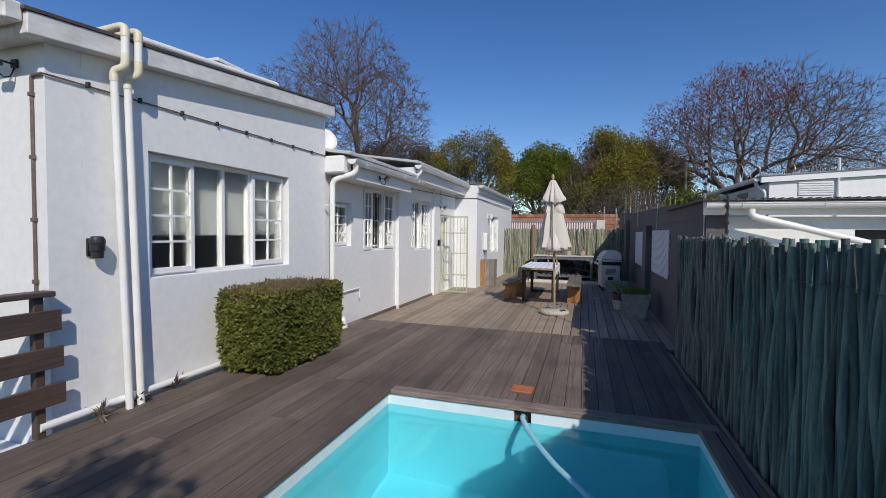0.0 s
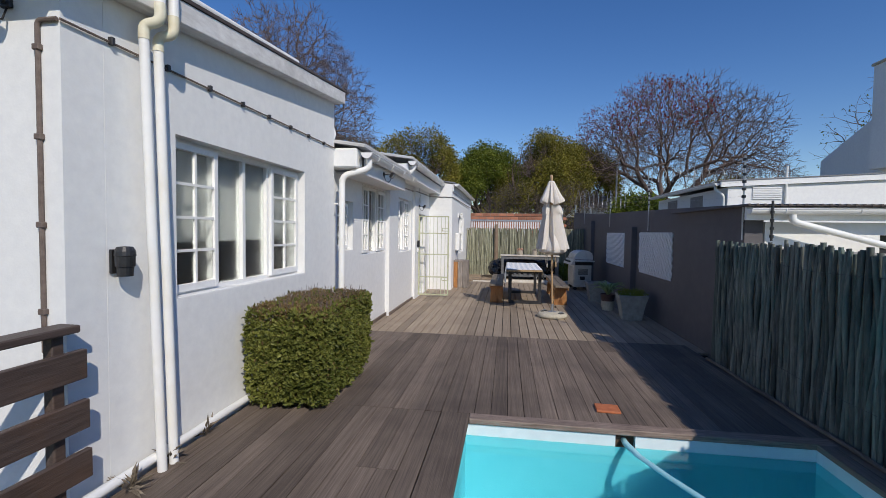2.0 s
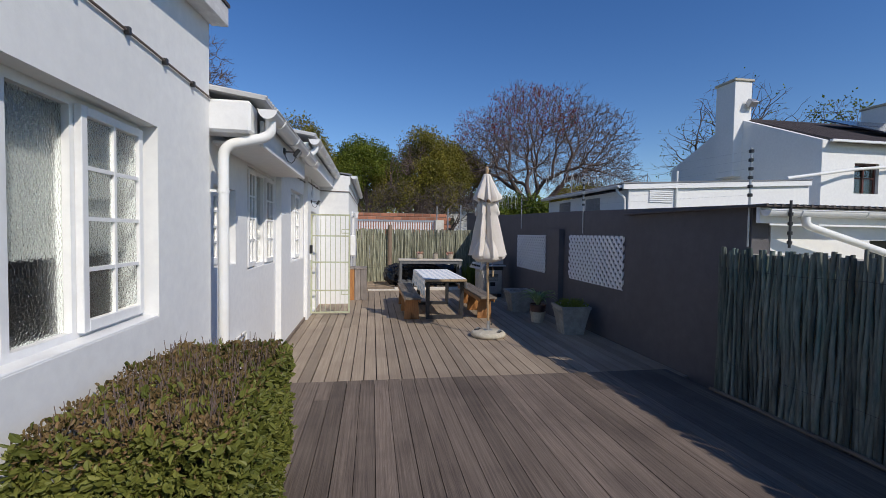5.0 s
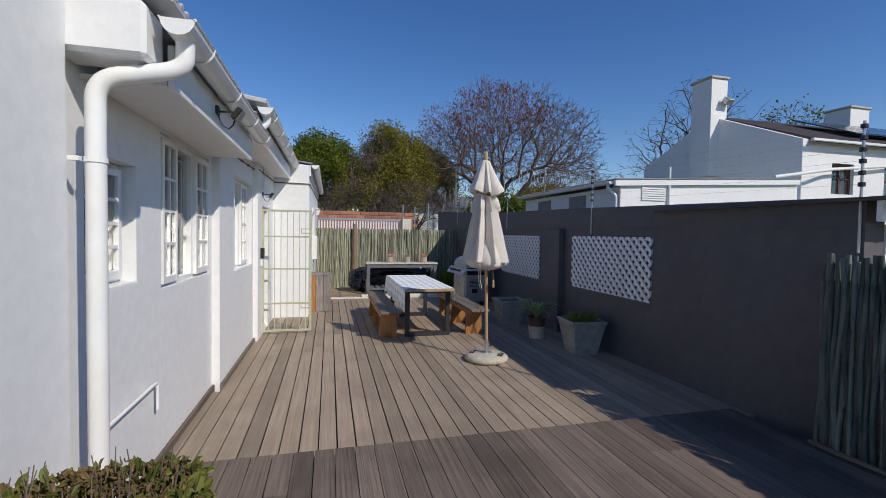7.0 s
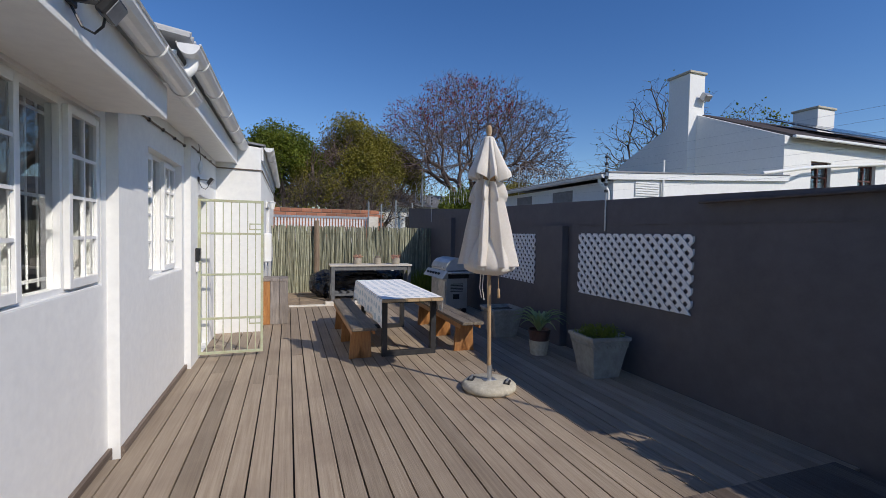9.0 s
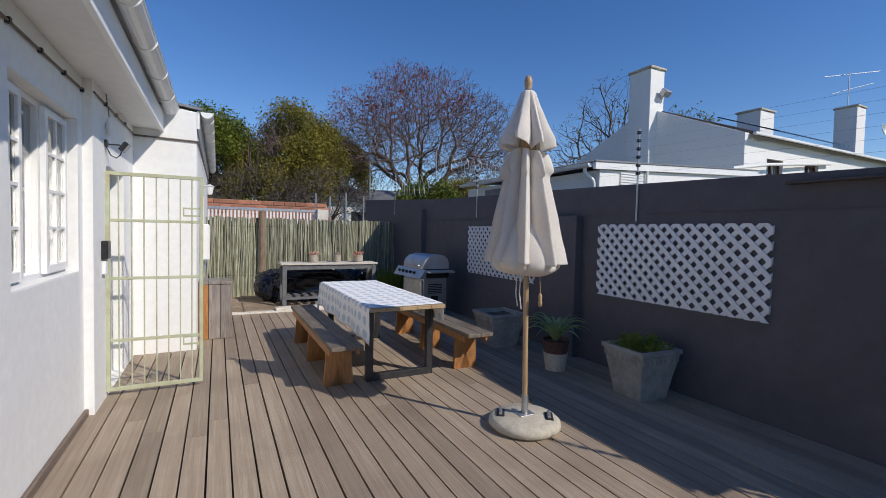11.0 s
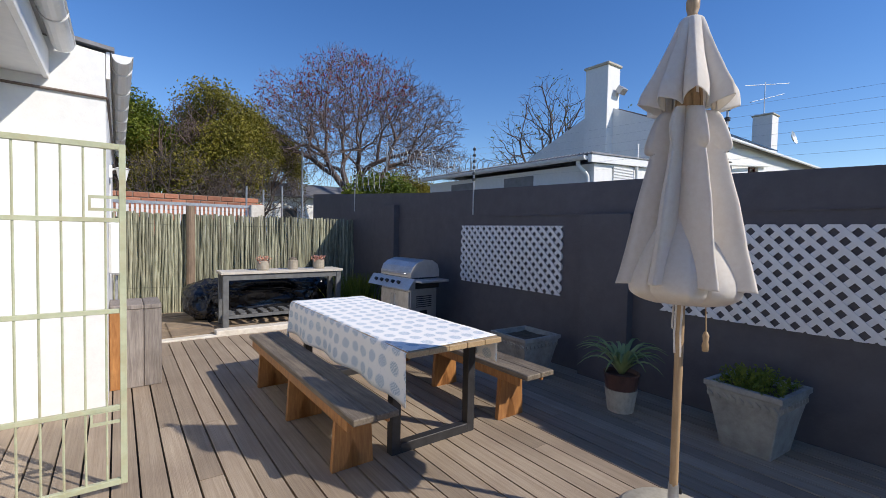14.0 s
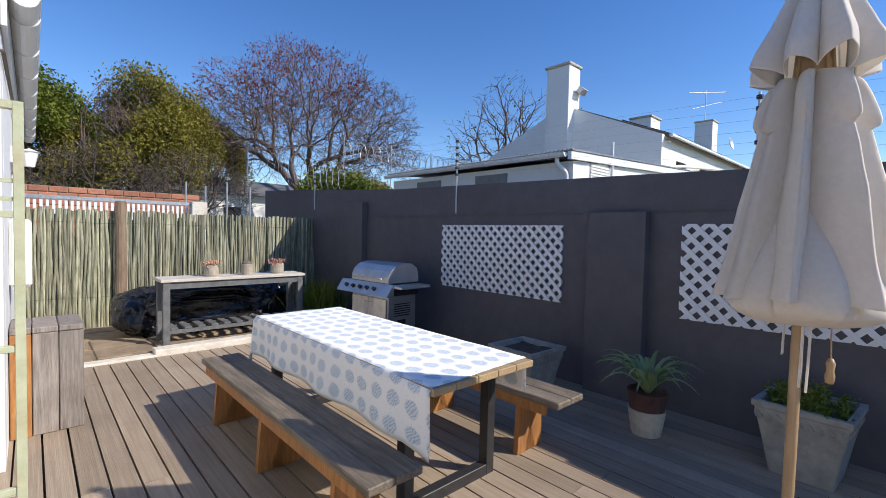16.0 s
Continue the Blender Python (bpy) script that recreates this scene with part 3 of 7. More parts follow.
bm = bmesh.new()
box(bm, X1 + 0.001, Y0 - 0.17, 0.0, X1 + 0.13, YE1 + 0.05, 0.15, 0.006)
part("fascia_board", tilted(bm), M_FASCIA, roof1)
bm = bmesh.new()
box(bm, -9.1, Y0 - 0.17, 0.0, X1 - 0.001, Y0 - 0.001, 0.15, 0.006)
part("fascia_board", tilted(bm), M_FASCIA, roof1)
bm = bmesh.new()
box(bm, -9.1, Y0 - 0.28, 0.07, X1 + 0.1, Y0 - 0.174, 0.2, 0.012)
box(bm, -9.1, Y0 - 0.3, 0.19, X1 + 0.11, Y0 - 0.28, 0.215, 0.004)
part("gutter", tilted(bm), M_FASCIA, roof1)
bm = bmesh.new()
box(bm, -9.2, Y0 - 0.19, 0.152, X1 + 0.14, YE1 + 0.06, 0.176)
part("roof_sheet", tilted(bm), M_ROOF, roof1, "dark roof sheet edge")
bm = bmesh.new()
tube(bm, [(X1 + 0.05, 2.74, 0.225), (X1 + 0.05, 4.6, 0.215)], 0.034, 10)
part("roof_pipe", tilted(bm), M_PVC, roof1, smooth=True)
vent = thing("roof_cowl", (-4.15, 4.2, 3.22), "white square ventilation cowl on the flat roof", "roof vent")
bm = bmesh.new()
box(bm, -4.27, 4.1, 3.18, -4.03, 4.36, 3.4, 0.01)
part("shaft", bm, M_WHITE, vent)
bm = bmesh.new()
box(bm, -4.34, 4.02, 3.402, -3.96, 4.44, 3.45, 0.01)
part("cap", bm, M_WHITE, vent)

# low eave over the first windows
eave1 = thing("low_eave", (X2, 7, 2.4), "white boxed eave with half round gutter", "eave", kind="structure")
bm = bmesh.new()
box(bm, X2 - 0.02, YE1 + 0.003, 2.37, -3.375, YE1 + 0.24, 2.625, 0.02)
part("end_box", bm, M_TRIM, eave1)
bm = bmesh.new()
box(bm, X2 + 0.001, YE1 + 0.242, 2.315, -3.362, 8.3, 2.34)
part("soffit", bm, M_WHITE, eave1)
bm = bmesh.new()
box(bm, -3.36, YE1 + 0.242, 2.3, -3.33, 8.31, 2.52, 0.003)
part("fascia_board", bm, M_TRIM, eave1)
bm = bmesh.new()
gutter(bm, -3.25, YE1 + 0.02, 8.7, 2.565)
part("gutter", bm, M_TRIM, eave1)
bm = bmesh.new()
vs = [(-3.26, YE1 - 0.0, 2.63), (-3.26, 8.6, 2.63), (-9.1, 8.6, 3.5), (-9.1, YE1, 3.5)]
a = [bm.verts.new(v) for v in vs]
b = [bm.verts.new((x, y, z + 0.03)) for x, y, z in vs]
bm.faces.new(a[::-1]), bm.faces.new(b)
for i in range(4):
    bm.faces.new((a[i], a[(i + 1) % 4], b[(i + 1) % 4], b[i]))
for k in range(36):
    y = YE1 + 0.04 + 0.083 * k
    if y < 8.58:
        tube(bm, [(-3.255, y, 2.662), (-9.1, y, 3.532)], 0.016, 6)
part("roof_sheet", bm, M_ROOFPALE, eave1, "pale grey corrugated roof sheet")

# second, higher eave
eave2 = thing("high_eave", (X3, 10, 2.6), "white boxed eave with half round gutter", "eave", kind="structure")
bm = bmesh.new()
box(bm, X3 + 0.001, YE2 + 0.002, 2.6, -3.33, YE3, 2.625)
box(bm, X4 + 0.001, YE3 + 0.002, 2.6, -3.33, YE4 - 0.002, 2.625)
part("soffit", bm, M_WHITE, eave2)
bm = bmesh.new()
box(bm, -3.33, YE2 - 0.02, 2.58, -3.295, YE4 - 0.004, 2.8, 0.003)
part("fascia_board", bm, M_TRIM, eave2)
bm = bmesh.new()
box(bm, X3 - 0.3, YE2 - 0.04, 2.585, -3.3, YE2 - 0.021, 2.83, 0.003)
part("end_board", bm, M_TRIM, eave2)
bm = bmesh.new()
gutter(bm, -3.21, 8.36, YE4 - 0.06, 2.86)
part("gutter", bm, M_TRIM, eave2)
bm = bmesh.new()
vs = [(-3.2, 8.35, 2.9), (-3.2, YE4 - 0.003, 2.9), (-9.1, YE4 - 0.003, 3.75), (-9.1, 8.35, 3.75)]
a = [bm.verts.new(v) for v in vs]
b = [bm.verts.new((x, y, z + 0.03)) for x, y, z in vs]
bm.faces.new(a[::-1]), bm.faces.new(b)
for i in range(4):
    bm.faces.new((a[i], a[(i + 1) % 4], b[(i + 1) % 4], b[i]))
for k in range(50):
    y = 8.38 + 0.083 * k
    if y < YE4 - 0.03:
        tube(bm, [(-3.195, y, 2.932), (-9.1, y, 3.782)], 0.016, 6)
part("roof_sheet", bm, M_ROOFPALE, eave2, "pale grey corrugated roof sheet")

# far block roof
eave3 = thing("far_roof", (X5, 15, 2.85), "sheet roof of far block with white gutter", "roof", kind="structure")
bm = bmesh.new()
vs = [(X5 + 0.06, YE4 - 0.02, 2.885), (X5 + 0.06, YE5, 2.885), (-9.1, YE5, 3.6), (-9.1, YE4 - 0.02, 3.6)]
a = [bm.verts.new(v) for v in vs]
b = [bm.verts.new((x, y, z + 0.03)) for x, y, z in vs]
bm.faces.new(a[::-1]), bm.faces.new(b)
for i in range(4):
    bm.faces.new((a[i], a[(i + 1) % 4], b[(i + 1) % 4], b[i]))
part("roof_sheet", bm, M_ROOFGREY, eave3, "grey roof sheet")
bm = bmesh.new()
box(bm, X5 + 0.002, YE4 + 0.01, 2.66, X5 + 0.03, YE5, 2.88, 0.003)
part("fascia_board", bm, M_TRIM, eave3)
bm = bmesh.new()
gutter(bm, X5 + 0.11, YE4 + 0.0, YE5, 2.87, 0.07)
part("gutter", bm, M_TRIM, eave3)
bm = bmesh.new()
v = [(X5, YE4 + 0.003, 2.86), (-9.0, YE4 + 0.003, 2.86), (-9.0, YE4 + 0.003, 3.58)]
f0 = [bm.verts.new(p) for p in v]
f1 = [bm.verts.new((x, y + 0.2, z)) for x, y, z in v]
bm.faces.new(f0), bm.faces.new(f1[::-1])
for i in range(3):
    bm.faces.new((f0[i], f0[(i + 1) % 3], f1[(i + 1) % 3], f1[i]))
part("gable_wall", bm, M_WHITE, eave3)


def window(name, x, y0, y1, z0, z1, cols, glazing, label, inset, open_last=0.0):
    """A timber casement window in a wall facing +x. cols: (from, to, panes across, panes up)."""
    xg = x - inset
    root = thing(name, (x, (y0 + y1) / 2, z0), label, "window", kind="structure")
    b = bmesh.new()
    fw, d = 0.045, 0.07
    box(b, xg - d, y0, z0, xg, y0 + fw, z1), box(b, xg - d, y1 - fw, z0, xg, y1, z1)
    box(b, xg - d, y0 + fw, z1 - fw, xg, y1 - fw, z1), box(b, xg - d, y0 + fw, z0, xg, y1 - fw, z0 + fw)
    for c in cols[1:]:
        box(b, xg - d, c[0] - 0.02, z0 + fw, xg, c[0] + 0.02, z1 - fw)
    part("window_frame", b, M_TRIM, root)
    b = bmesh.new()
    box(b, xg + 0.001, y0 + 0.002, z0 - 0.012, x - 0.003, y1 - 0.002, z0 + 0.012, 0.004)
    part("window_sill", b, M_TRIM, root)
    for i, (a, c, nx, nz) in enumerate(cols):
        a += fw if i == 0 else 0.02
        c -= fw if i == len(cols) - 1 else 0.02
        lo, hi = z0 + fw, z1 - fw
        if nx * nz == 1:
            b = bmesh.new()
            box(b, xg - 0.04, a, lo, xg - 0.034, c, hi)
            p = part("pane", b, glazing, root)
            p.visible_shadow = False
            continue
        swing = Matrix.Identity(4)
        if open_last and i == len(cols) - 1:
            swing = Matrix.Translation((xg, c, 0)) @ Matrix.Rotation(radians(open_last), 4, 'Z') @ Matrix.Translation((-xg, -c, 0))
        b = bmesh.new()
        s, t0, t1 = 0.045, xg - 0.03, xg + 0.022
        a2, c2 = a - 0.012, c + 0.012
        lo2, hi2 = lo - 0.012, hi + 0.012
        t0 = xg + 0.001
        t1 = xg + 0.035
        for q in ((t0, a2, lo2, t1, a2 + s, hi2), (t0, c2 - s, lo2, t1, c2, hi2), (t0, a2 + s, lo2, t1, c2 - s, lo2 + s + 0.01), (t0, a2 + s, hi2 - s, t1, c2 - s, hi2)):
            box(b, *q, 0.003, swing)
        ia, ic, il, ih = a2 + s, c2 - s, lo2 + s + 0.01, hi2 - s
        for k in range(1, nx):
            y = ia + (ic - ia) * k / nx
            box(b, t0 + 0.006, y - 0.01, il, t1 - 0.004, y + 0.01, ih, 0, swing)
        for k in range(1, nz):
            z = il + (ih - il) * k / nz
            box(b, t0 + 0.007, ia, z - 0.01, t1 - 0.005, ic, z + 0.01, 0, swing)
        sash = part("sash", b, M_TRIM, root)
        for k in range(nx):
            for j in range(nz):
                b = bmesh.new()
                box(b, t0 + 0.014, ia + (ic - ia) * k / nx + 0.009, il + (ih - il) * j / nz + 0.009,
                    t0 + 0.018, ia + (ic - ia) * (k + 1) / nx - 0.009, il + (ih - il) * (j + 1) / nz - 0.009, 0, swing)
                p = part("pane", b, glazing, sash)
                p.visible_shadow = False
    return root


window("window_1", X1, *W1, [(2.95, 3.5, 2, 4), (3.5, 3.9, 1, 1), (3.9, 4.3, 1, 1), (4.3, 4.9, 2, 4)], M_FROST, "white timber casement window with frosted hammered glass", 0.1)
window("window_2", X2, *W2, [(6.02, 6.63, 2, 4)], M_GLASS, "small white casement window in a deep reveal", 0.1)
window("window_3", X2, *W3, [(7.05, 7.42, 2, 4), (7.42, 7.9, 1, 1), (7.9, 8.38, 2, 4)], M_GLASS, "white timber casement window with clear panes", 0.03)
window("window_4", X3, *W4, [(9.17, 9.54, 2, 4), (9.54, 9.92, 1, 1), (9.92, 10.42, 2, 4)], M_GLASS, "white timber casement window with clear panes", 0.09)
window("window_5", X5, *W5, [(14.2, 14.7, 2, 4), (14.7, 15.25, 1, 1), (15.25, 15.75, 2, 4)], M_GLASS, "white timber window of the far block", 0.08)

for (ya, yb, za, zb, x) in ((2.97, 4.88, 1.45, 2.18, X1 - 0.2), (7.42, 7.9, 1.75, 2.28, X2 - 0.2)):
    bl = thing("roller_blind", (x, ya, zb), "pale fabric blind half drawn inside window", "blind")
    bm = bmesh.new()
    box(bm, x - 0.004, ya, za, x, yb, zb - 0.03)
    part("fabric", bm, M_BLIND, bl)
    bm = bmesh.new()
    tube(bm, [(x - 0.02, ya, zb - 0.02), (x - 0.02, yb, zb - 0.02)], 0.02, 8)
    part("roller", bm, M_BLIND, bl)

for (x, ya, yb, z0, z1) in ((X2 - 0.16, 7.0, 8.28, 1.2, 2.25), (X3 - 0.2, 9.2, 10.3, 1.14, 2.22)):
    bars = thing("burglar_bars", (x, ya, z0), "white painted burglar bars inside the window", "burglar bars")
    n = round((yb - ya) / 0.115)
    for k in range(n + 1):
        bm = bmesh.new()
        y = ya + (yb - ya) * k / n
        tube(bm, [(x, y, z0), (x, y, z1)], 0.006, 6)
        part("bar", bm, M_TRIM, bars)
    for z in (z0 + 0.04, (z0 + z1) / 2, z1 - 0.04):
        bm = bmesh.new()
        box(bm, x - 0.003, ya - 0.02, z - 0.01, x + 0.003, yb + 0.02, z + 0.01)
        part("cross_bar", bm, M_TRIM, bars)

# door behind the gate
door = thing("door_1", (X4 - 0.18, 11.4, F), "pale green framed open house doorway", "door", kind="structure")
bm = bmesh.new()
for q in ((X4 - 0.2, 11.022, F + 0.001, X4 - 0.13, 11.075, 1.978), (X4 - 0.2, 11.795, F + 0.001, X4 - 0.13, 11.848, 1.978), (X4 - 0.2, 11.076, 1.925, X4 - 0.13, 11.794, 1.978)):
    box(bm, *q, 0.004)
part("door_frame", bm, M_GREENSTEEL, door)
bm = bmesh.new()
box(bm, X4 - 0.19, 11.08, F + 0.01, X4 - 0.15, 11.79, 1.92, 0.003)
part("door_leaf", bm, M_TRIM, door, "white panelled door leaf")

# gate
gate = thing("security_gate", (X4 - 0.02, 11.0, F + 0.04), "pale green steel security gate swung open", "gate")
gx0, gx1, gz0, gz1, gy = X4 + 0.0, -2.84, F + 0.045, 1.93, 10.98
bm = bmesh.new()
s = 0.016
for q in ((gx0, gy - s, gz0, gx0 + 2 * s, gy + s, gz1), (gx1 - 2 * s, gy - s, gz0, gx1, gy + s, gz1), (gx0 + 2 * s, gy - s, gz1 - 2 * s, gx1 - 2 * s, gy + s, gz1), (gx0 + 2 * s, gy - s, gz0, gx1 - 2 * s, gy + s, gz0 + 2 * s)):
    box(bm, *q, 0.002)
part("gate_frame", bm, M_GREENSTEEL, gate)
for z in (0.42, 0.98, 1.5):
    bm = bmesh.new()
    box(bm, gx0 + 2 * s, gy - 0.012, z - 0.013, gx1 - 2 * s, gy + 0.012, z + 0.013, 0.002)
    part("cross_rail", bm, M_GREENSTEEL, gate)
for k in range(1, 8):
    x = gx0 + (gx1 - gx0) * k / 8
    bm = bmesh.new()
    tube(bm, [(x, gy, gz0 + 0.03), (x, gy, gz1 - 0.03)], 0.0065, 6)
    part("bar", bm, M_GREENSTEEL, gate)
for z in (0.33, 1.55):
    bm = bmesh.new()
    for q in ((gx1 - 0.17, gy - 0.008, z, gx1 - 0.03, gy + 0.008, z + 0.016), (gx1 - 0.17, gy - 0.008, z + 0.07, gx1 - 0.03, gy + 0.008, z + 0.086), (gx1 - 0.17, gy - 0.0075, z + 0.016, gx1 - 0.158, gy + 0.0075, z + 0.07)):
        box(bm, *q)
    part("lock_bracket", bm, M_GREENSTEEL, gate)
for z in (0.5, 0.93, 1.26, 1.72):
    bm = bmesh.new()
    box(bm, gx0 - 0.02, gy - 0.015, z, gx0 + 0.0, gy + 0.02, z + 0.06, 0.002)
    part("hinge", bm, M_BLACKSTEEL, gate)

# ---------------- boundary walls and fences ----------------
def grey_top(y):
    pts = [(5.9, 1.925), (10.3, 2.05), (14.2, 2.13), (19.5, 2.4)]
    for (a, za), (b, zb) in zip(pts, pts[1:]):
        if y <= b:
            return za + (zb - za) * (y - a) / (b - a)
    return pts[-1][1]


GX = 1.36
bm = bmesh.new()
ys = [5.9, 10.3, 14.2, 19.5]
ring = []
for y in ys:
    ring.append([bm.verts.new(p) for p in ((GX, y, G), (GX, y, grey_top(y)), (GX + 0.2, y, grey_top(y)), (GX + 0.2, y, G))])
for a, b in zip(ring, ring[1:]):
    for i in range(4):
        bm.faces.new((a[i], a[(i + 1) % 4], b[(i + 1) % 4], b[i]))
bm.faces.new(ring[0]), bm.faces.new(ring[-1][::-1])
bmesh.ops.recalc_face_normals(bm, faces=bm.faces)
greywall = structure("wall_west", bm, M_GREY, "tall charcoal painted boundary wall")
for y0, y1, zt in ((10.3, 10.87, 1.7), (15.0, 15.6, 1.95)):
    bm = bmesh.new()
    box(bm, GX - 0.11, y0, F - 0.1, GX - 0.001, y1, zt, 0.004)
    part("pilaster", bm, M_GREY, greywall)
bm = bmesh.new()
box(bm, GX - 0.012, 5.9, 1.7, GX - 0.001, 15.0, 1.712)
part("plaster_band", bm, M_GREY, greywall)


def pole_meshes(count, height, radius, seed, seg=7, uneven=0.03):
    rng = random.Random(seed)
    out = []
    for k in range(count):
        b = bmesh.new()
        bend, ph = rng.uniform(0.006, 0.022), rng.uniform(0, 6.3)
        pts, rad = [], []
        h = height * rng.uniform(1 - uneven, 1 + uneven * 0.6)
        for i in range(9):
            z = h * i / 8
            pts.append((bend * math.sin(ph + 7 * i / 8), bend * 0.5 * math.cos(ph * 1.7 + 8 * i / 8), z))
            rad.append(radius * rng.uniform(0.84, 1.12) * (1.06 - 0.12 * i / 8))
        tube(b, pts, rad, seg)
        me = bpy.data.meshes.new("pole")
        b.to_mesh(me)
        b.free()
        me.shade_smooth()
        out.append(me)
    return out


def pole_fence(name, start, end, base, height, radius, gap, mat, label, seed, uneven=0.03):
    root = thing(name, (*start, base), label, "fence")
    rng = random.Random(seed)
    meshes = pole_meshes(14, height, radius, seed, uneven=uneven)
    a, b = Vector(start), Vector(end)
    n = int((b - a).length / gap)
    for me in meshes:
        me.materials.append(mat)
    for i in range(n + 1):
        p = a.lerp(b, i / n)
        ob = new("pole", rng.choice(meshes))
        ob.parent = root
        side = Vector((b - a)).normalized()
        j = rng.uniform(-0.007, 0.007)
        ob.location = (p.x - start[0] - side.y * j, p.y - start[1] + side.x * j, rng.uniform(-0.02, 0.015))
        ob.rotation_euler = (rng.uniform(-0.008, 0.008), rng.uniform(-0.008, 0.008), rng.uniform(0, 6.28))
        s = rng.uniform(0.85, 1.15)
        ob.scale = (s, s, 1 + uneven * rng.uniform(-0.5, 0.4))
    return root


near_fence = pole_fence("pole_fence", (1.09, -3.2), (1.09, 5.98), N - 0.05, 1.5, 0.0185, 0.031, M_POLE, "weathered green treated pole fence beside the pool", 3)
for z in (0.35, 1.28):
    bm = bmesh.new()
    tube(bm, [(1.058 + 0.004 * math.sin(5 * k), -3.2 + 0.46 * k, z + 0.012 * math.sin(2.3 * k)) for k in range(21)], 0.0016, 4)
    part("tie_wire", bm, M_BLACKSTEEL, near_fence)
bm = bmesh.new()
tube(bm, [(1.04, -3.2 + 0.46 * k, N + 0.02 + 0.008 * math.sin(3 * k)) for k in range(21)], 0.018, 7)
part("base_pole", bm, M_NEAR, near_fence)
far_fence = pole_fence("pole_fence", (-2.9, 16.95), (1.34, 16.95), F - 0.02, 1.8, 0.019, 0.029, M_POLE2, "sun bleached pole fence behind the serving table", 8, 0.008)
rng = random.Random(12)
back_meshes = pole_meshes(4, 1.72, 0.02, 14)
for me in back_meshes:
    me.materials.append(M_POLE2)
for k in range(118):
    ob = new("pole", back_meshes[k % 4])
    ob.parent = far_fence
    ob.location = (0.012 + 0.0359 * k, 0.05 + rng.uniform(-0.004, 0.004), rng.uniform(-0.03, 0.0))
    ob.rotation_euler = (0, rng.uniform(-0.006, 0.006), rng.uniform(0, 6.28))
bm = bmesh.new()
tube(bm, [(-1.83, 16.86, F - 0.02), (-1.82, 16.87, 0.9), (-1.83, 16.86, 1.84)], [0.075, 0.07, 0.066], 12)
part("post", bm, M_POST, far_fence, "thick brown fence post")
for z in (0.4, 1.5):
    bm = bmesh.new()
    tube(bm, [(-2.9 + 0.4 * k, 16.915, z + 0.01 * math.sin(2.1 * k)) for k in range(11)], 0.0016, 4)
    part("tie_wire", bm, M_BLACKSTEEL, far_fence)


def lattice(at_y0, at_y1, z0, z1, step, wd):
    root = thing("lattice_panel", (GX - 0.03, at_y0, z0), "white timber diamond lattice panel hung on the charcoal wall", "lattice", "wall lattices")
    h, L = z1 - z0, at_y1 - at_y0
    for sgn, x0, x1 in ((1, GX - 0.03, GX - 0.017), (-1, GX - 0.0165, GX - 0.0035)):
        k = -int(h / step) - 1
        while k * step < L + h:
            c = k * step + 0.03
            k += 1
            # centre line y = c + z (or mirrored), cut by the panel's edges
            za, zb = max(0.0, -c + 0.0), min(h, L - c)
            if zb - za < 0.03:
                continue
            e = wd / math.sqrt(2)
            pts = []
            for off in (-e, e):
                lo, hi = max(0.0, -(c + off)), min(h, L - (c + off))
                pts.append((lo, hi, off))
            if any(hi - lo < 0.01 for lo, hi, _ in pts):
                continue
            prof = [(c + pts[0][2] + pts[0][0], pts[0][0]), (c + pts[1][2] + pts[1][0], pts[1][0]), (c + pts[1][2] + pts[1][1], pts[1][1]), (c + pts[0][2] + pts[0][1], pts[0][1])]
            b = bmesh.new()
            fa = [b.verts.new((x0, at_y0 + (yy if sgn > 0 else L - yy), z0 + zz)) for yy, zz in prof]
            fb = [b.verts.new((x1, at_y0 + (yy if sgn > 0 else L - yy), z0 + zz)) for yy, zz in prof]
            b.faces.new(fa), b.faces.new(fb[::-1])
            for i in range(4):
                b.faces.new((fa[i], fa[(i + 1) % 4], fb[(i + 1) % 4], fb[i]))
            bmesh.ops.recalc_face_normals(b, faces=b.faces)
            part("slat", b, M_TRIM, root)


lattice(8.15, 10.02, 0.76, 1.59, 0.132, 0.042)
lattice(11.2, 13.1, 0.745, 1.575, 0.127, 0.037)

# electric fence posts
# unseen wall, added so no sun slips past the fence end onto the deck
bm = bmesh.new()
box(bm, 1.2, -3.3, G, 1.56, 5.897, 1.43)
structure("wall_behind_fence", bm, M_CONCRETE, "unseen wall added behind pole fence to block sun")

wires = thing("electric_fence", (GX + 0.05, 6, 1.6), "electric fence of steel posts with black insulators", "electric fence")
tops = [(5.93, 1.5), (9.5, 1.62), (12.85, 1.73), (16.9, 1.88)]
for y, z in tops:
    bm = bmesh.new()
    tube(bm, [(GX - 0.012, y, z), (GX - 0.012, y, z + 1.0)], 0.011, 6)
    post = part("post", bm, M_GALV, wires)
    for k in range(6):
        bm = bmesh.new()
        zz = z + 0.52 + 0.088 * k
        lathe(bm, (GX - 0.012, y, zz), [(0.005, -0.02), (0.024, -0.014), (0.024, 0.014), (0.005, 0.02)], 8)
        part("insulator", bm, M_BLACK, post)
for k in range(6):
    bm = bmesh.new()
    tube(bm, [(GX - 0.035, y, z + 0.52 + 0.088 * k) for y, z in tops] + [(GX - 0.035, 21.0, 2.5 + 0.088 * k)], 0.0008, 4)
    part("wire", bm, M_GALV, wires)

# ---------------- along the house ----------------
def pipe(name, pts, r, label, category, mats, parts=("pipe",)):
    root = thing(name, pts[-1], label, category)
    b = bmesh.new()
    tube(b, pts, r, 12)
    part(parts[0], b, mats, root, smooth=True)
    return root


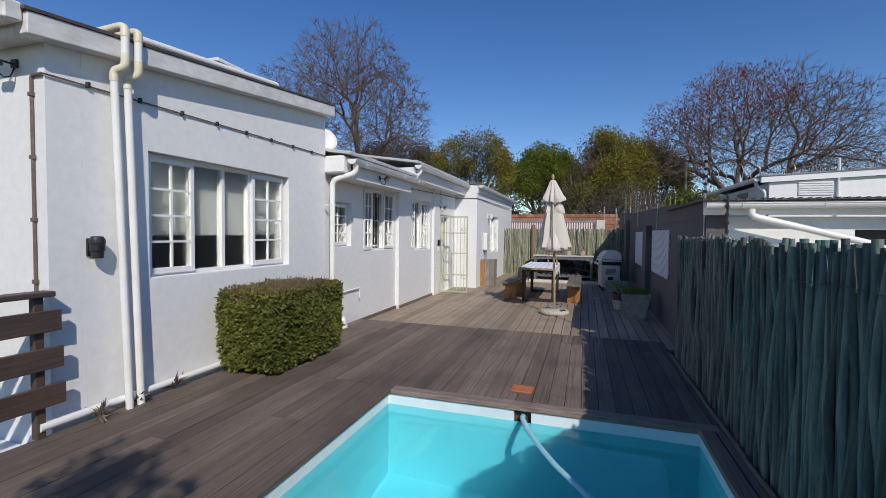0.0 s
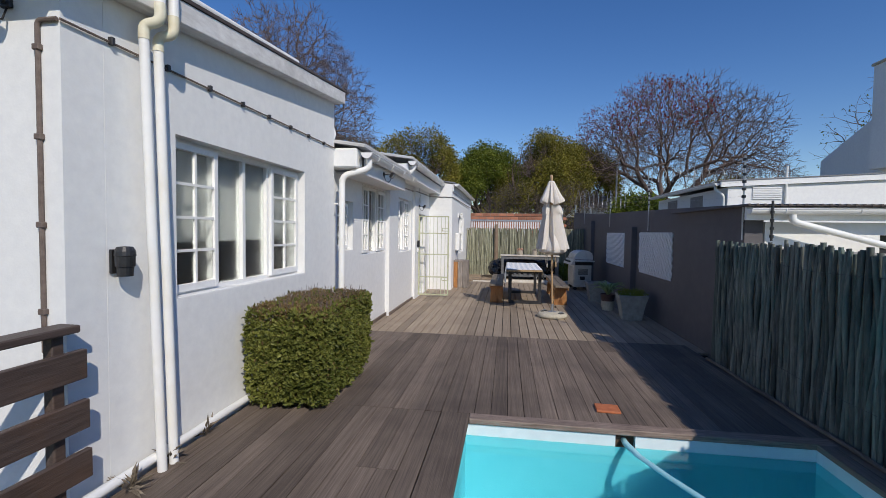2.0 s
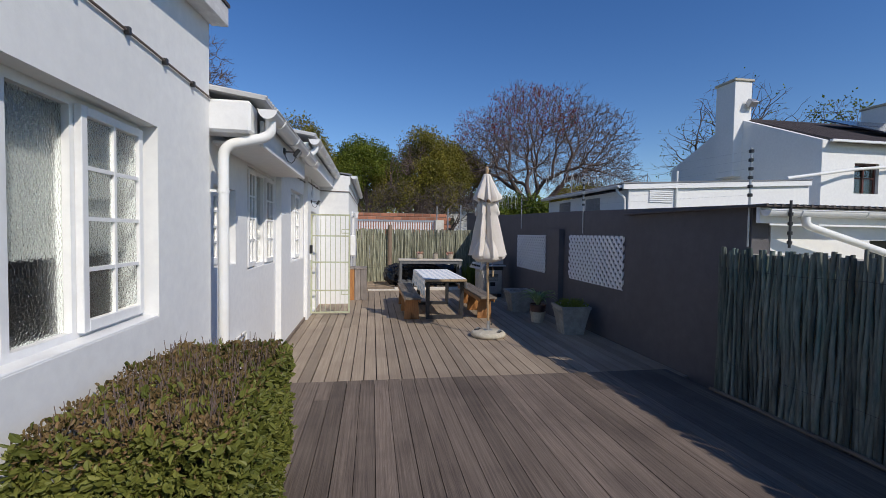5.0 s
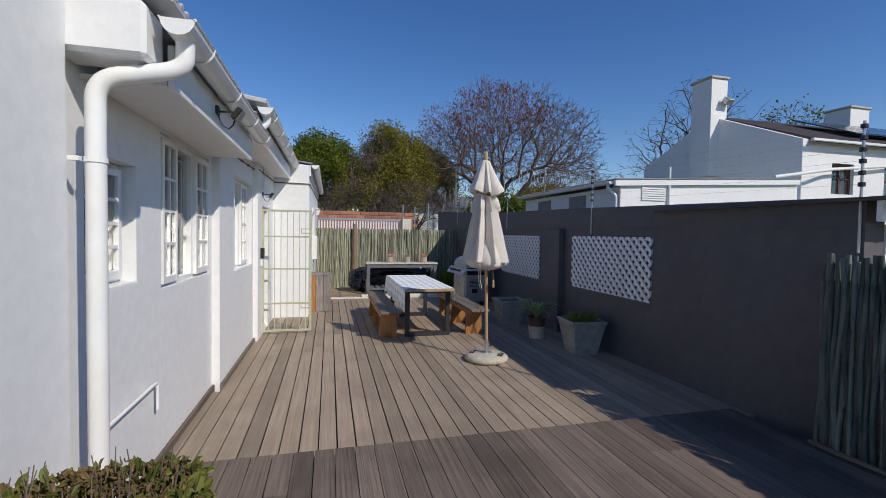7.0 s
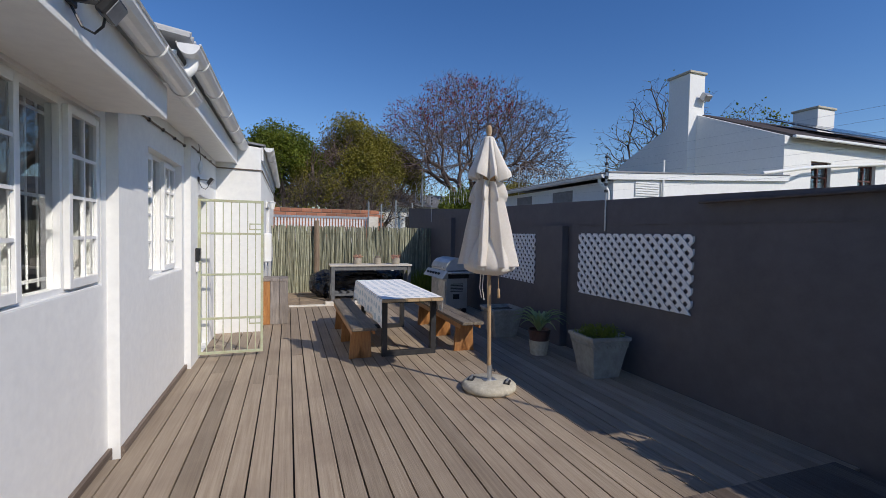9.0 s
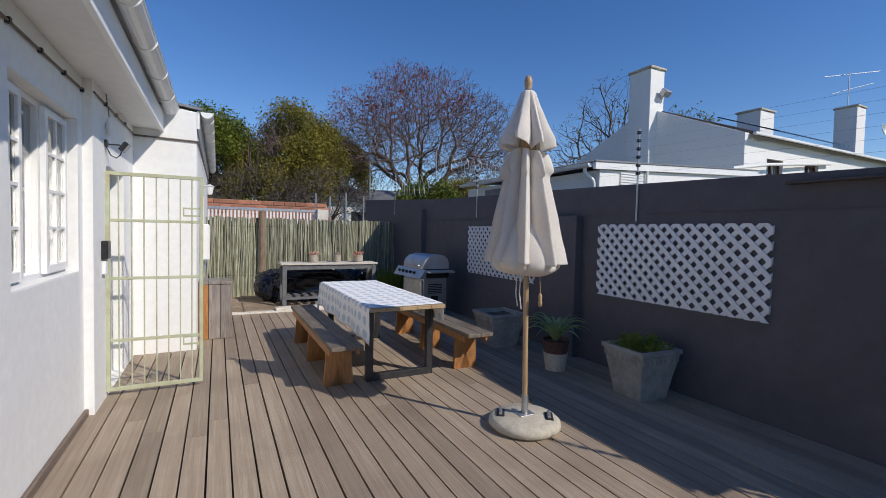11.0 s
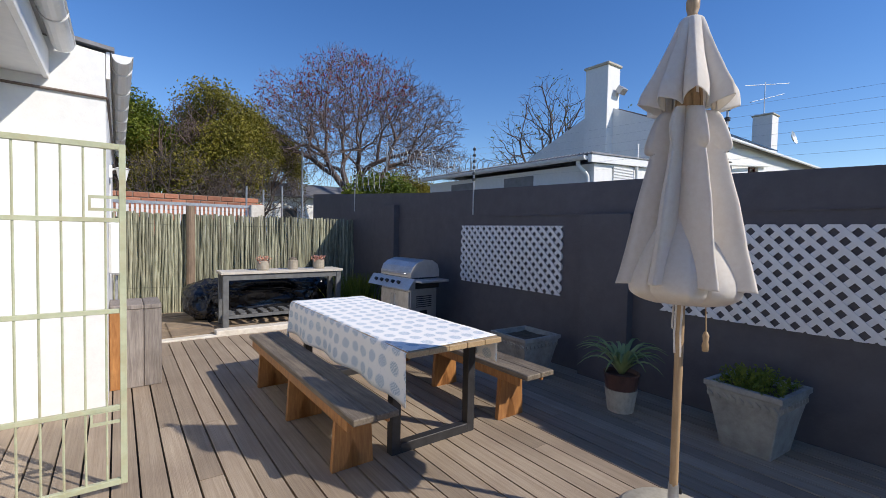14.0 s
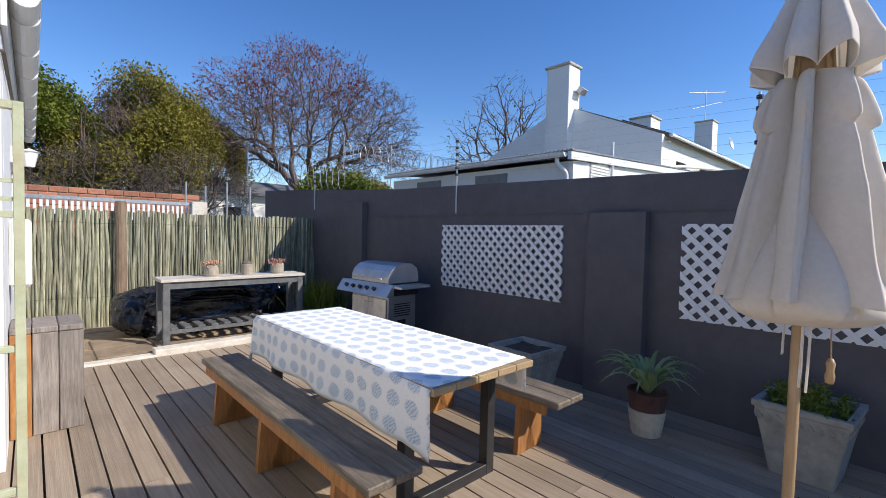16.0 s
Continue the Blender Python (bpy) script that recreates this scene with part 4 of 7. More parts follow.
def rounded(pts, r=0.06, n=5):
    """Points of a bent pipe, its corners rounded."""
    pts = [Vector(p) for p in pts]
    out = [pts[0]]
    for a, b, c in zip(pts, pts[1:], pts[2:]):
        p, q = b + (a - b).normalized() * min(r, (a - b).length * 0.45), b + (c - b).normalized() * min(r, (c - b).length * 0.45)
        for i in range(n + 1):
            t = i / n
            out.append(p * (1 - t) ** 2 + b * 2 * t * (1 - t) + q * t * t)
    out.append(pts[-1])
    return out


for k, (y, foot) in enumerate(((2.6, 2.66), (2.71, 2.76))):
    p = thing("downpipe", (X1 + 0.11, foot, N), "white plastic downpipe with yellowed elbows on house wall", "pipe", "tall downpipes")
    zj = 2.7 - 0.03 * k
    bm = bmesh.new()
    tube(bm, [(X1 + 0.12, foot, N), (X1 + 0.1, (y + foot) / 2, 1.4), (X1 + 0.085, y, zj)], 0.029, 12)
    part("pipe", bm, M_PVC, p, smooth=True)
    bm = bmesh.new()
    tube(bm, rounded([(X1 + 0.085, y, zj - 0.02), (X1 + 0.085, y, zj + 0.07), (X1 + 0.17, y + 0.03, zj + 0.09), (X1 + 0.17, y + 0.03, zj + 0.2)], 0.05), 0.032, 12)
    part("elbow", bm, M_PVCOLD, p, "yellowed plastic elbow", smooth=True)
    bm = bmesh.new()
    tube(bm, [(X1 + 0.17, y + 0.03, zj + 0.19), (X1 + 0.17, y + 0.03, 3.05)], 0.0295, 12)
    part("pipe", bm, M_PVC, p, smooth=True)
    bm = bmesh.new()
    tube(bm, rounded([(X1 + 0.17, y + 0.03, 3.03), (X1 + 0.17, y + 0.03, 3.12), (X1 - 0.12, y + 0.02, 3.1)], 0.06), 0.032, 12)
    part("elbow", bm, M_PVCOLD, p, "yellowed plastic elbow", smooth=True)

p = thing("ground_pipe", (X1 + 0.06, 2.2, 0.1), "white plastic waste pipe running along wall foot", "pipe")
bm = bmesh.new()
tube(bm, [(X1 + 0.07, 2.05, 0.1), (X1 + 0.065, 3.7, 0.1), (X1 + 0.06, 5.6, 0.1)], 0.03, 10)
part("pipe", bm, M_PVC, p, smooth=True)

# gutter downpipe with its swan neck
p = thing("gutter_downpipe", (X1 + 0.1, 5.85, F), "white plastic gutter downpipe with swan neck", "pipe")
bm = bmesh.new()
tube(bm, rounded([(-3.25, YE1 + 0.14, 2.5), (-3.25, YE1 + 0.14, 2.37), (X1 + 0.085, YE1 + 0.06, 2.27), (X1 + 0.085, YE1 + 0.06, 2.0), (X1 + 0.085, YE1 + 0.06, N)], 0.1, 7), 0.042, 14)
part("pipe", bm, M_PVC, p, smooth=True)
bm = bmesh.new()
lathe(bm, (X1 + 0.085, YE1 + 0.06, 1.9), [(0.043, -0.012), (0.047, -0.012), (0.047, 0.012), (0.043, 0.012)], 14)
box(bm, X1 + 0.001, YE1 + 0.0, 1.89, X1 + 0.045, YE1 + 0.03, 1.91)
part("bracket", bm, M_PVC, p)
p = thing("gutter_outlet", (-3.21, 8.5, 2.7), "short white gutter outlet between the eaves", "pipe")
bm = bmesh.new()
tube(bm, rounded([(-3.21, 8.5, 2.8), (-3.21, 8.5, 2.73), (-3.3, 8.46, 2.64), (-3.3, 8.46, 2.58)], 0.05), 0.04, 12)
part("pipe", bm, M_PVC, p, smooth=True)

# surface conduit
c = thing("wall_conduit", (X1, 2.1, 2.6), "brown surface conduit clipped to the white wall", "conduit")
bm = bmesh.new()
tube(bm, rounded([(X1 - 0.12, Y0 - 0.012, 0.9), (X1 - 0.12, Y0 - 0.012, 2.6), (X1 - 0.005, Y0 - 0.014, 2.6)], 0.03), 0.012, 8)
part("conduit", bm, M_CABLE, c)
bm = bmesh.new()
tube(bm, [(X1 + 0.012, Y0 - 0.012, 2.6), (X1 + 0.012, 4.0, 2.612), (X1 + 0.012, YE1, 2.62)], 0.007, 8)
part("conduit", bm, M_CABLE, c)
for k in range(9):
    bm = bmesh.new()
    y = 2.45 + 0.42 * k
    if y < YE1:
        box(bm, X1 + 0.001, y - 0.012, 2.588 + 0.006 * (y - Y0) / 3.6, X1 + 0.03, y + 0.012, 2.628 + 0.004, 0.003)
        part("clip", bm, M_BLACK, c)
for k in range(4):
    bm = bmesh.new()
    z = 1.1 + 0.45 * k
    box(bm, X1 - 0.14, Y0 - 0.028, z, X1 - 0.1, Y0 - 0.001, z + 0.03, 0.003)
    part("clip", bm, M_CABLE, c)
c = thing("eave_cable", (X3, 9, 2.45), "dark cable clipped under the high eave", "cable")
bm = bmesh.new()
tube(bm, [(X3 + 0.012, YE2 + 0.01, 2.45), (X3 + 0.012, YE3 - 0.01, 2.5)], 0.008, 6)
tube(bm, [(X4 + 0.012, YE3 + 0.0, 2.5), (X4 + 0.012, YE4 - 0.01, 2.515)], 0.008, 6)
tube(bm, [(X4 + 0.01, YE4 - 0.012, 2.51), (X5 + 0.01, YE4 - 0.012, 2.5), (X5 + 0.012, YE4 + 0.02, 2.5), (X5 + 0.04, 18.0, 2.5)], 0.011, 6)
part("cable", bm, M_CABLE, c)
for k in range(8):
    bm = bmesh.new()
    y = 8.7 + 0.45 * k
    x = X3 if y < YE3 else X4
    box(bm, x + 0.001, y - 0.012, 2.44 + 0.075 * (y - YE2) / 4, x + 0.025, y + 0.012, 2.47 + 0.075 * (y - YE2) / 4)
    part("clip", bm, M_BLACK, c)

lamp = thing("wall_lamp", (X1, 2.46, 1.28), "black up and down wall lamp", "wall lamp")
bm = bmesh.new()
box(bm, X1 + 0.001, 2.42, 1.29, X1 + 0.02, 2.5, 1.43, 0.004)
part("back_plate", bm, M_BLACK, lamp)
bm = bmesh.new()
lathe(bm, (X1 + 0.07, 2.46, 1.36), [(0.0, -0.085), (0.04, -0.085), (0.044, -0.03), (0.05, -0.028), (0.052, 0.03), (0.055, 0.035), (0.053, 0.06), (0.04, 0.085), (0.0, 0.09)], 18)
part("barrel", bm, M_BLACK, lamp, smooth=False)


def floodlight(at, aim, label):
    root = thing("floodlight", at, label, "floodlight", "floodlights")
    m = Matrix.Translation(at) @ Matrix.Rotation(radians(aim), 4, 'Z')
    b = bmesh.new()
    box(b, -0.0, -0.03, -0.03, 0.02, 0.03, 0.03, 0.004, m)
    box(b, 0.02, -0.008, -0.012, 0.11, 0.008, 0.0, 0, m)
    part("bracket", b, M_BLACKSTEEL, root)
    b = bmesh.new()
    tilt = m @ Matrix.Translation((0.14, 0, -0.02)) @ Matrix.Rotation(radians(35), 4, 'Y')
    box(b, -0.02, -0.06, -0.045, 0.02, 0.06, 0.045, 0.008, tilt)
    head = part("lamp_head", b, M_BLACK, root)
    b = bmesh.new()
    box(b, 0.0205, -0.05, -0.036, 0.024, 0.05, 0.036, 0, tilt)
    part("lens", b, M_GALV, head)
    b = bmesh.new()
    tube(b, [(m @ Vector(q)) for q in ((0.01, 0.0, -0.03), (0.04, 0.01, -0.1), (0.08, 0.01, -0.12), (0.11, 0.005, -0.09), (0.12, 0, -0.05))], 0.005, 6)
    part("flex", b, M_BLACK, root)
    return root


floodlight((-3.33, 6.85, 2.42), 0, "black floodlight on the eave's fascia board")
floodlight((X4 + 0.001, 10.98, 2.17), 0, "black floodlight above the gate on white wall")
floodlight((-3.98, Y0 - 0.001, 2.7), -90, "black floodlight under the gutter of white end wall")
bell = thing("doorbell_box", (X4, 10.86, 1.15), "black key box on the door jamb", "key box")
bm = bmesh.new()
box(bm, X4 + 0.001, 10.8, 1.16, X4 + 0.05, 10.92, 1.32, 0.008)
part("body", bm, M_BLACK, bell)
bm = bmesh.new()
box(bm, X4 + 0.001, 10.82, 1.03, X4 + 0.03, 10.9, 1.15, 0.004)
part("switch_plate", bm, M_TRIM, bell, "white switch plate")
bulb = thing("hanging_bulb_holder", (X4 + 0.05, 11.1, 2.25), "white plastic cable junction hanging under eave", "junction")
bm = bmesh.new()
lathe(bm, (X4 + 0.03, 11.0, 2.3), [(0.0, -0.06), (0.02, -0.055), (0.02, -0.02), (0.03, 0.0), (0.03, 0.04), (0.018, 0.075), (0.015, 0.1), (0.0, 0.1)], 12)
part("socket", bm, M_PVC, bulb, smooth=True)
bm = bmesh.new()
tube(bm, [(X4 + 0.03, 11.0, 2.39), (X4 + 0.02, 10.99, 2.5), (X4 + 0.012, 10.97, 2.6)], 0.004, 5)
part("flex", bm, M_CABLE, bulb)

tap = thing("garden_tap_pipe", (X2, 6.4, 0.4), "white overflow pipe bent out of wall", "pipe")
bm = bmesh.new()
tube(bm, rounded([(X2 + 0.03, 6.15, 0.52), (X2 + 0.03, 6.82, 0.53), (X2 + 0.035, 6.865, 0.53), (X2 + 0.035, 6.865, 0.345)], 0.02), 0.011, 8)
part("pipe", bm, M_PVC, tap, smooth=True)
valve = thing("drain_fitting", (X1 + 0.1, 6.0, 0.0), "white plastic drain inlet by the wall foot", "drain")
bm = bmesh.new()
tube(bm, rounded([(X1 + 0.16, 6.0, N), (X1 + 0.16, 6.0, 0.16), (X1 - 0.05, 6.02, 0.19)], 0.06), 0.05, 12)
part("elbow", bm, M_PVC, valve, smooth=True)
bm = bmesh.new()
lathe(bm, (X1 + 0.16, 6.0, N), [(0.055, 0.0), (0.066, 0.0), (0.066, 0.05), (0.055, 0.05)], 14)
part("collar", bm, M_PVC, valve)

dish = thing("satellite_dish", (-4.2, 6.46, 2.77), "white satellite dish on the low sheet roof", "satellite dish")
bm = bmesh.new()
m = Matrix.Translation((-4.17, 6.5, 3.02)) @ Matrix.Rotation(radians(55), 4, 'Z') @ Matrix.Rotation(radians(70), 4, 'X')
for r0, r1 in ((0.0, 0.07), (0.07, 0.14), (0.14, 0.2)):
    n = 20
    for k in range(n):
        a0, a1 = 2 * math.pi * k / n, 2 * math.pi * (k + 1) / n
        q = [(r0 * math.cos(a0), r0 * math.sin(a0)), (r1 * math.cos(a0), r1 * math.sin(a0)), (r1 * math.cos(a1), r1 * math.sin(a1)), (r0 * math.cos(a1), r0 * math.sin(a1))]
        vsn = [bm.verts.new(m @ Vector((x, y, 1.2 * (x * x + y * y)))) for x, y in (q if r0 else q[1:])]
        bm.faces.new(vsn if r0 else vsn)
bmesh.ops.remove_doubles(bm, verts=bm.verts, dist=1e-4)
thicken(part("reflector", bm, M_PVC, dish, smooth=True), 0.006)
bm = bmesh.new()
tube(bm, [m @ Vector((0, 0, 0)), m @ Vector((0, 0, -0.08)), (-4.2, 6.46, 2.77)], 0.015, 8)
part("mount", bm, M_GALV, dish)

# railing beyond the corner
rail = thing("deck_railing", (-3.63, 2.06, N), "dark stained timber railing with wide planks", "railing")
for y in (2.03, 0.75):
    bm = bmesh.new()
    box(bm, -3.66, y, N + 0.001, -3.604, y + 0.06, 1.02, 0.005)
    part("post", bm, M_RAIL, rail)
bm = bmesh.new()
box(bm, -3.69, 0.3, 1.021, -3.565, 2.145, 1.06, 0.006)
part("top_rail", bm, M_RAIL, rail)
for z, e in ((0.775, 2.18), (0.51, 2.19), (0.245, 2.2)):
    bm = bmesh.new()
    box(bm, -3.603, 0.3, z, -3.568, e, z + 0.152, 0.004)
    part("plank", bm, M_RAIL, rail)
step = thing("white_step", (-4.4, 1.9, G), "white painted masonry step below the railing", "step")
bm = bmesh.new()
box(bm, -5.4, 1.7, G, -3.72, 2.167, -0.12, 0.012)
part("tread", bm, M_WHITE, step)

# ---------------- plants ----------------
def leaf(bm, p, d, n, size, wide=0.45, bend=0.15):
    """One leaf: a folded diamond of two triangles pairs at p pointing along d."""
    d = d.normalized()
    s = d.cross(n)
    if s.length < 1e-3:
        s = d.cross(Vector((0.3, 0.5, 0.8)))
    s.normalize()
    u = s.cross(d)
    a, tip = bm.verts.new(p), bm.verts.new(p + d * size - u * size * bend)
    l = bm.verts.new(p + d * size * 0.5 + s * size * wide * 0.5 + u * size * 0.08)
    r = bm.verts.new(p + d * size * 0.5 - s * size * wide * 0.5 + u * size * 0.08)
    bm.faces.new((a, l, tip))
    bm.faces.new((a, tip, r))


def oval_leaf(bm, p, d, n, size, wide=0.6):
    """One rounded leaf, folded a little along its rib."""
    d = d.normalized()
    s = d.cross(n)
    if s.length < 1e-3:
        s = d.cross(Vector((0.3, 0.5, 0.8)))
    s.normalize()
    u = s.cross(d)
    a, tip = bm.verts.new(p), bm.verts.new(p + d * size - u * size * 0.12)
    for side in (1, -1):
        e = [bm.verts.new(p + d * size * k + s * (side * size * wide * w) + u * size * 0.09) for k, w in ((0.22, 0.36), (0.52, 0.5), (0.82, 0.3))]
        bm.faces.new([a, *e, tip] if side > 0 else [tip, *e[::-1], a])


def rand_dir(rng):
    while True:
        v = Vector((rng.uniform(-1, 1), rng.uniform(-1, 1), rng.uniform(-1, 1)))
        if 0.1 < v.length < 1:
            return v.normalized()


hedge = thing("hedge", (-3.28, 4.3, N), "clipped green box hedge with browned top", "hedge")
rng = random.Random(5)
HX, HY, HZ = (-3.62, -2.93), (3.62, 4.98), (N + 0.04, 0.88)
bm, bt = bmesh.new(), bmesh.new()
hc = Vector(((HX[0] + HX[1]) / 2, (HY[0] + HY[1]) / 2, 0.46))
for i in range(25000):
    f = rng.random()
    u, v = rng.random(), rng.random()
    if f < 0.26:
        p = Vector((HX[0] + (HX[1] - HX[0]) * u, HY[0] + (HY[1] - HY[0]) * v, HZ[1])); nn = Vector((0, 0, 1))
    elif f < 0.62:
        p = Vector((HX[1], HY[0] + (HY[1] - HY[0]) * u, HZ[0] + (HZ[1] - HZ[0]) * v)); nn = Vector((1, 0, 0))
    elif f < 0.84:
        p = Vector((HX[0] + (HX[1] - HX[0]) * u, HY[0], HZ[0] + (HZ[1] - HZ[0]) * v)); nn = Vector((0, -1, 0))
    else:
        p = Vector((HX[0] + (HX[1] - HX[0]) * u, HY[1], HZ[0] + (HZ[1] - HZ[0]) * v)); nn = Vector((0, 1, 0))
    # rounded shoulders, waist at the foot and uneven growth
    q = p - hc
    h = Vector((q.x / 0.35, q.y / 0.68, q.z / 0.42))
    over = max(0.0, (abs(h.x) ** 16 + abs(h.y) ** 16 + abs(h.z) ** 16) ** (1 / 16) - 1.0)
    p = hc + q / (1 + over)
    foot = max(0.0, 0.3 - (p.z - N)) / 0.3
    p.x = hc.x + (p.x - hc.x) * (1 - 0.07 * foot)
    p.y = hc.y + (p.y - hc.y) * (1 - 0.1 * foot)
    p += nn * (0.045 * noise.noise(p * 5.5) + 0.03 * noise.noise(p * 14) - 0.07 * rng.random() ** 2) + rand_dir(rng) * 0.012
    if foot > 0.6 and rng.random() < 0.25:
        continue
    d = (nn * 0.6 + rand_dir(rng) + Vector((0, 0, 0.35))).normalized()
    top = (nn.z > 0.5 and rng.random() < 0.85) or rng.random() < (0.4 if p.z > 0.78 else 0.08)
    oval_leaf(bt if top else bm, p, d, (nn * 0.7 + rand_dir(rng)), rng.uniform(0.024, 0.052) * (0.55 if top else 1), 0.6)
part("leaves", bm, L_HEDGE, hedge, "glossy dark green leaves", kind="stuff")
part("clipped_growth", bt, L_HEDGETOP, hedge, "browned clipped shoot tips", kind="stuff")
bm = bmesh.new()
for i in range(150):
    a = Vector((rng.uniform(-3.42, -3.12), rng.uniform(3.95, 4.7), N - 0.02))
    b = Vector((rng.uniform(HX[0] + 0.06, HX[1] - 0.05), rng.uniform(HY[0] + 0.06, HY[1] - 0.06), rng.uniform(0.35, 0.88)))
    mid = a.lerp(b, 0.5) + rand_dir(rng) * 0.06
    tube(bm, [a, mid, b], [0.009, 0.006, 0.002], 4, False)
for i in range(420):
    p = Vector((rng.uniform(HX[0] + 0.05, HX[1] - 0.03), rng.uniform(HY[0] + 0.05, HY[1] - 0.05), 0.82))
    tube(bm, [p, p + Vector((rng.uniform(-0.03, 0.03), rng.uniform(-0.03, 0.03), rng.uniform(0.06, 0.14)))], [0.0025, 0.0015], 4, False)
part("branches", bm, M_TWIG, hedge, "bare brown inner branches", kind="stuff")
# solid core: the shade deep between the leaves, put into a dark colour
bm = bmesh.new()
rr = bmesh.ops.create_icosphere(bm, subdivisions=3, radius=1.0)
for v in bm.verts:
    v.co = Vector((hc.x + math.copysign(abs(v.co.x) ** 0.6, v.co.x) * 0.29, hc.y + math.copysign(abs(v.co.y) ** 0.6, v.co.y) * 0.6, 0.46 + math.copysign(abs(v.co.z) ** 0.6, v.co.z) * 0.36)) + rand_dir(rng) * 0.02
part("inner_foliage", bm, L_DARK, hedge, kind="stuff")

for k, (x, y, n) in enumerate(((X1 + 0.12, 2.42, 26), (X1 + 0.1, 2.76, 16), (X1 + 0.08, 3.12, 14))):
    w = thing("dry_weed", (x, y, N), "small dry weed tuft at the wall foot", "weed", "wall foot weeds")
    bm = bmesh.new()
    for i in range(n):
        d = (rand_dir(rng) + Vector((0.2, 0, 0.9))).normalized()
        leaf(bm, Vector((x, y, N)) + rand_dir(rng) * 0.02 + Vector((0, 0, 0.03)), d, rand_dir(rng), rng.uniform(0.06, 0.15), 0.13)
    part("leaves", bm, M_BENCHTOP, w)


def planter(x, y, turn, size, h, plant, label):
    root = thing("planter", (x, y, F), label, "planter", "cement planters")
    m = Matrix.Translation((x, y, F)) @ Matrix.Rotation(radians(turn), 4, 'Z')
    b = bmesh.new()
    t, o = size * 0.33, size * 0.5
    def ring(s, z):
        return [b.verts.new(m @ Vector((i * s, j * s, z))) for i, j in ((-1, -1), (1, -1), (1, 1), (-1, 1))]
    rings = [ring(t, 0.0), ring(t + (o - t) * 0.4, h * 0.45), ring(o * 0.955, h * 0.9), ring(o, h * 0.925), ring(o, h), ring(o - 0.035, h), ring(o - 0.05, h - 0.06)]
    for p, q in zip(rings, rings[1:]):
        for i in range(4):
            b.faces.new((p[i], p[(i + 1) % 4], q[(i + 1) % 4], q[i]))
    b.faces.new(rings[0][::-1])
    bmesh.ops.bevel(b, geom=[e for e in b.edges if abs((e.verts[0].co - e.verts[1].co).z) > h * 0.3], offset=0.008, segments=1, affect='EDGES')
    pot = part("pot", b, M_PLANTER, root, "weathered grey cement tapered pot")
    b = bmesh.new()
    for side in range(4):
        ms = m @ Matrix.Rotation(radians(90 * side), 4, 'Z')
        n = 9
        for k in range(n):
            u = -o * 0.82 + 1.64 * o * k / (n - 1)
            tube(b, [ms @ Vector((u + 0.012 * math.sin(j * 1.2), -o * (0.885 + 0.018 * j), h * (0.74 + 0.028 * j))) for j in range(5)], [0.006, 0.011, 0.013, 0.011, 0.006], 5)
    part("swag_moulding", b, M_PLANTER, pot)
    b = bmesh.new()
    b.faces.new([b.verts.new(m @ Vector((i * (o - 0.045), j * (o - 0.045), h - 0.045))) for i, j in ((-1, -1), (1, -1), (1, 1), (-1, 1))])
    bmesh.ops.subdivide_edges(b, edges=b.edges[:], cuts=6, use_grid_fill=True)
    for v in b.verts:
        v.co.z += 0.015 * noise.noise(v.co * 14)
    part("soil", b, M_SOIL, root)
    if plant:
        b = bmesh.new()
        r2 = random.Random(int(x * 100))
        for s in range(85):
            u, w2 = r2.uniform(-0.85, 0.85), r2.uniform(-0.75, 0.75)
            p = m @ Vector((u * o, w2 * o, h - 0.05))
            lean = Vector((r2.uniform(-0.6, 0.6) + 0.3 * u, r2.uniform(-0.6, 0.6) + 0.3 * w2, 1)).normalized()
            L = r2.uniform(0.06, 0.12) + 0.08 * max(0.0, 1 - math.hypot(u, w2))
            for k in range(16):
                q = p + lean * L * k / 15
                leaf(b, q, (rand_dir(r2) + lean * 0.5), rand_dir(r2), r2.uniform(0.02, 0.042), 0.5)
        part("plant", b, L_GREEN, root, "low leafy green succulent", kind="stuff")
    return root


planter(0.95, 9.06, -4, 0.51, 0.48, True, "weathered cement planter with low green plant")
planter(0.75, 11.2, -2, 0.54, 0.46, False, "weathered cement planter with bare soil")

aloe = thing("potted_aloe", (0.73, 10.02, F), "spiky aloe in brown pot inside beige pot", "pot plant")
bm = bmesh.new()
lathe(bm, (0.73, 10.02, F), [(0.0, 0.0), (0.11, 0.0), (0.14, 0.2), (0.132, 0.2), (0.12, 0.12), (0.0, 0.12)], 24)
part("outer_pot", bm, M_CONCRETE, aloe, "beige cement outer pot", smooth=False)
bm = bmesh.new()
lathe(bm, (0.73, 10.02, F), [(0.0, 0.14), (0.125, 0.16), (0.15, 0.32), (0.156, 0.34), (0.145, 0.345), (0.135, 0.31), (0.0, 0.31)], 24)
part("inner_pot", bm, material("brown_glazed_pot", (0.07, 0.035, 0.028), (0.12, 0.06, 0.045), 0.4, 12, 5), aloe, "brown glazed inner pot")
bm = bmesh.new()
r2 = random.Random(9)
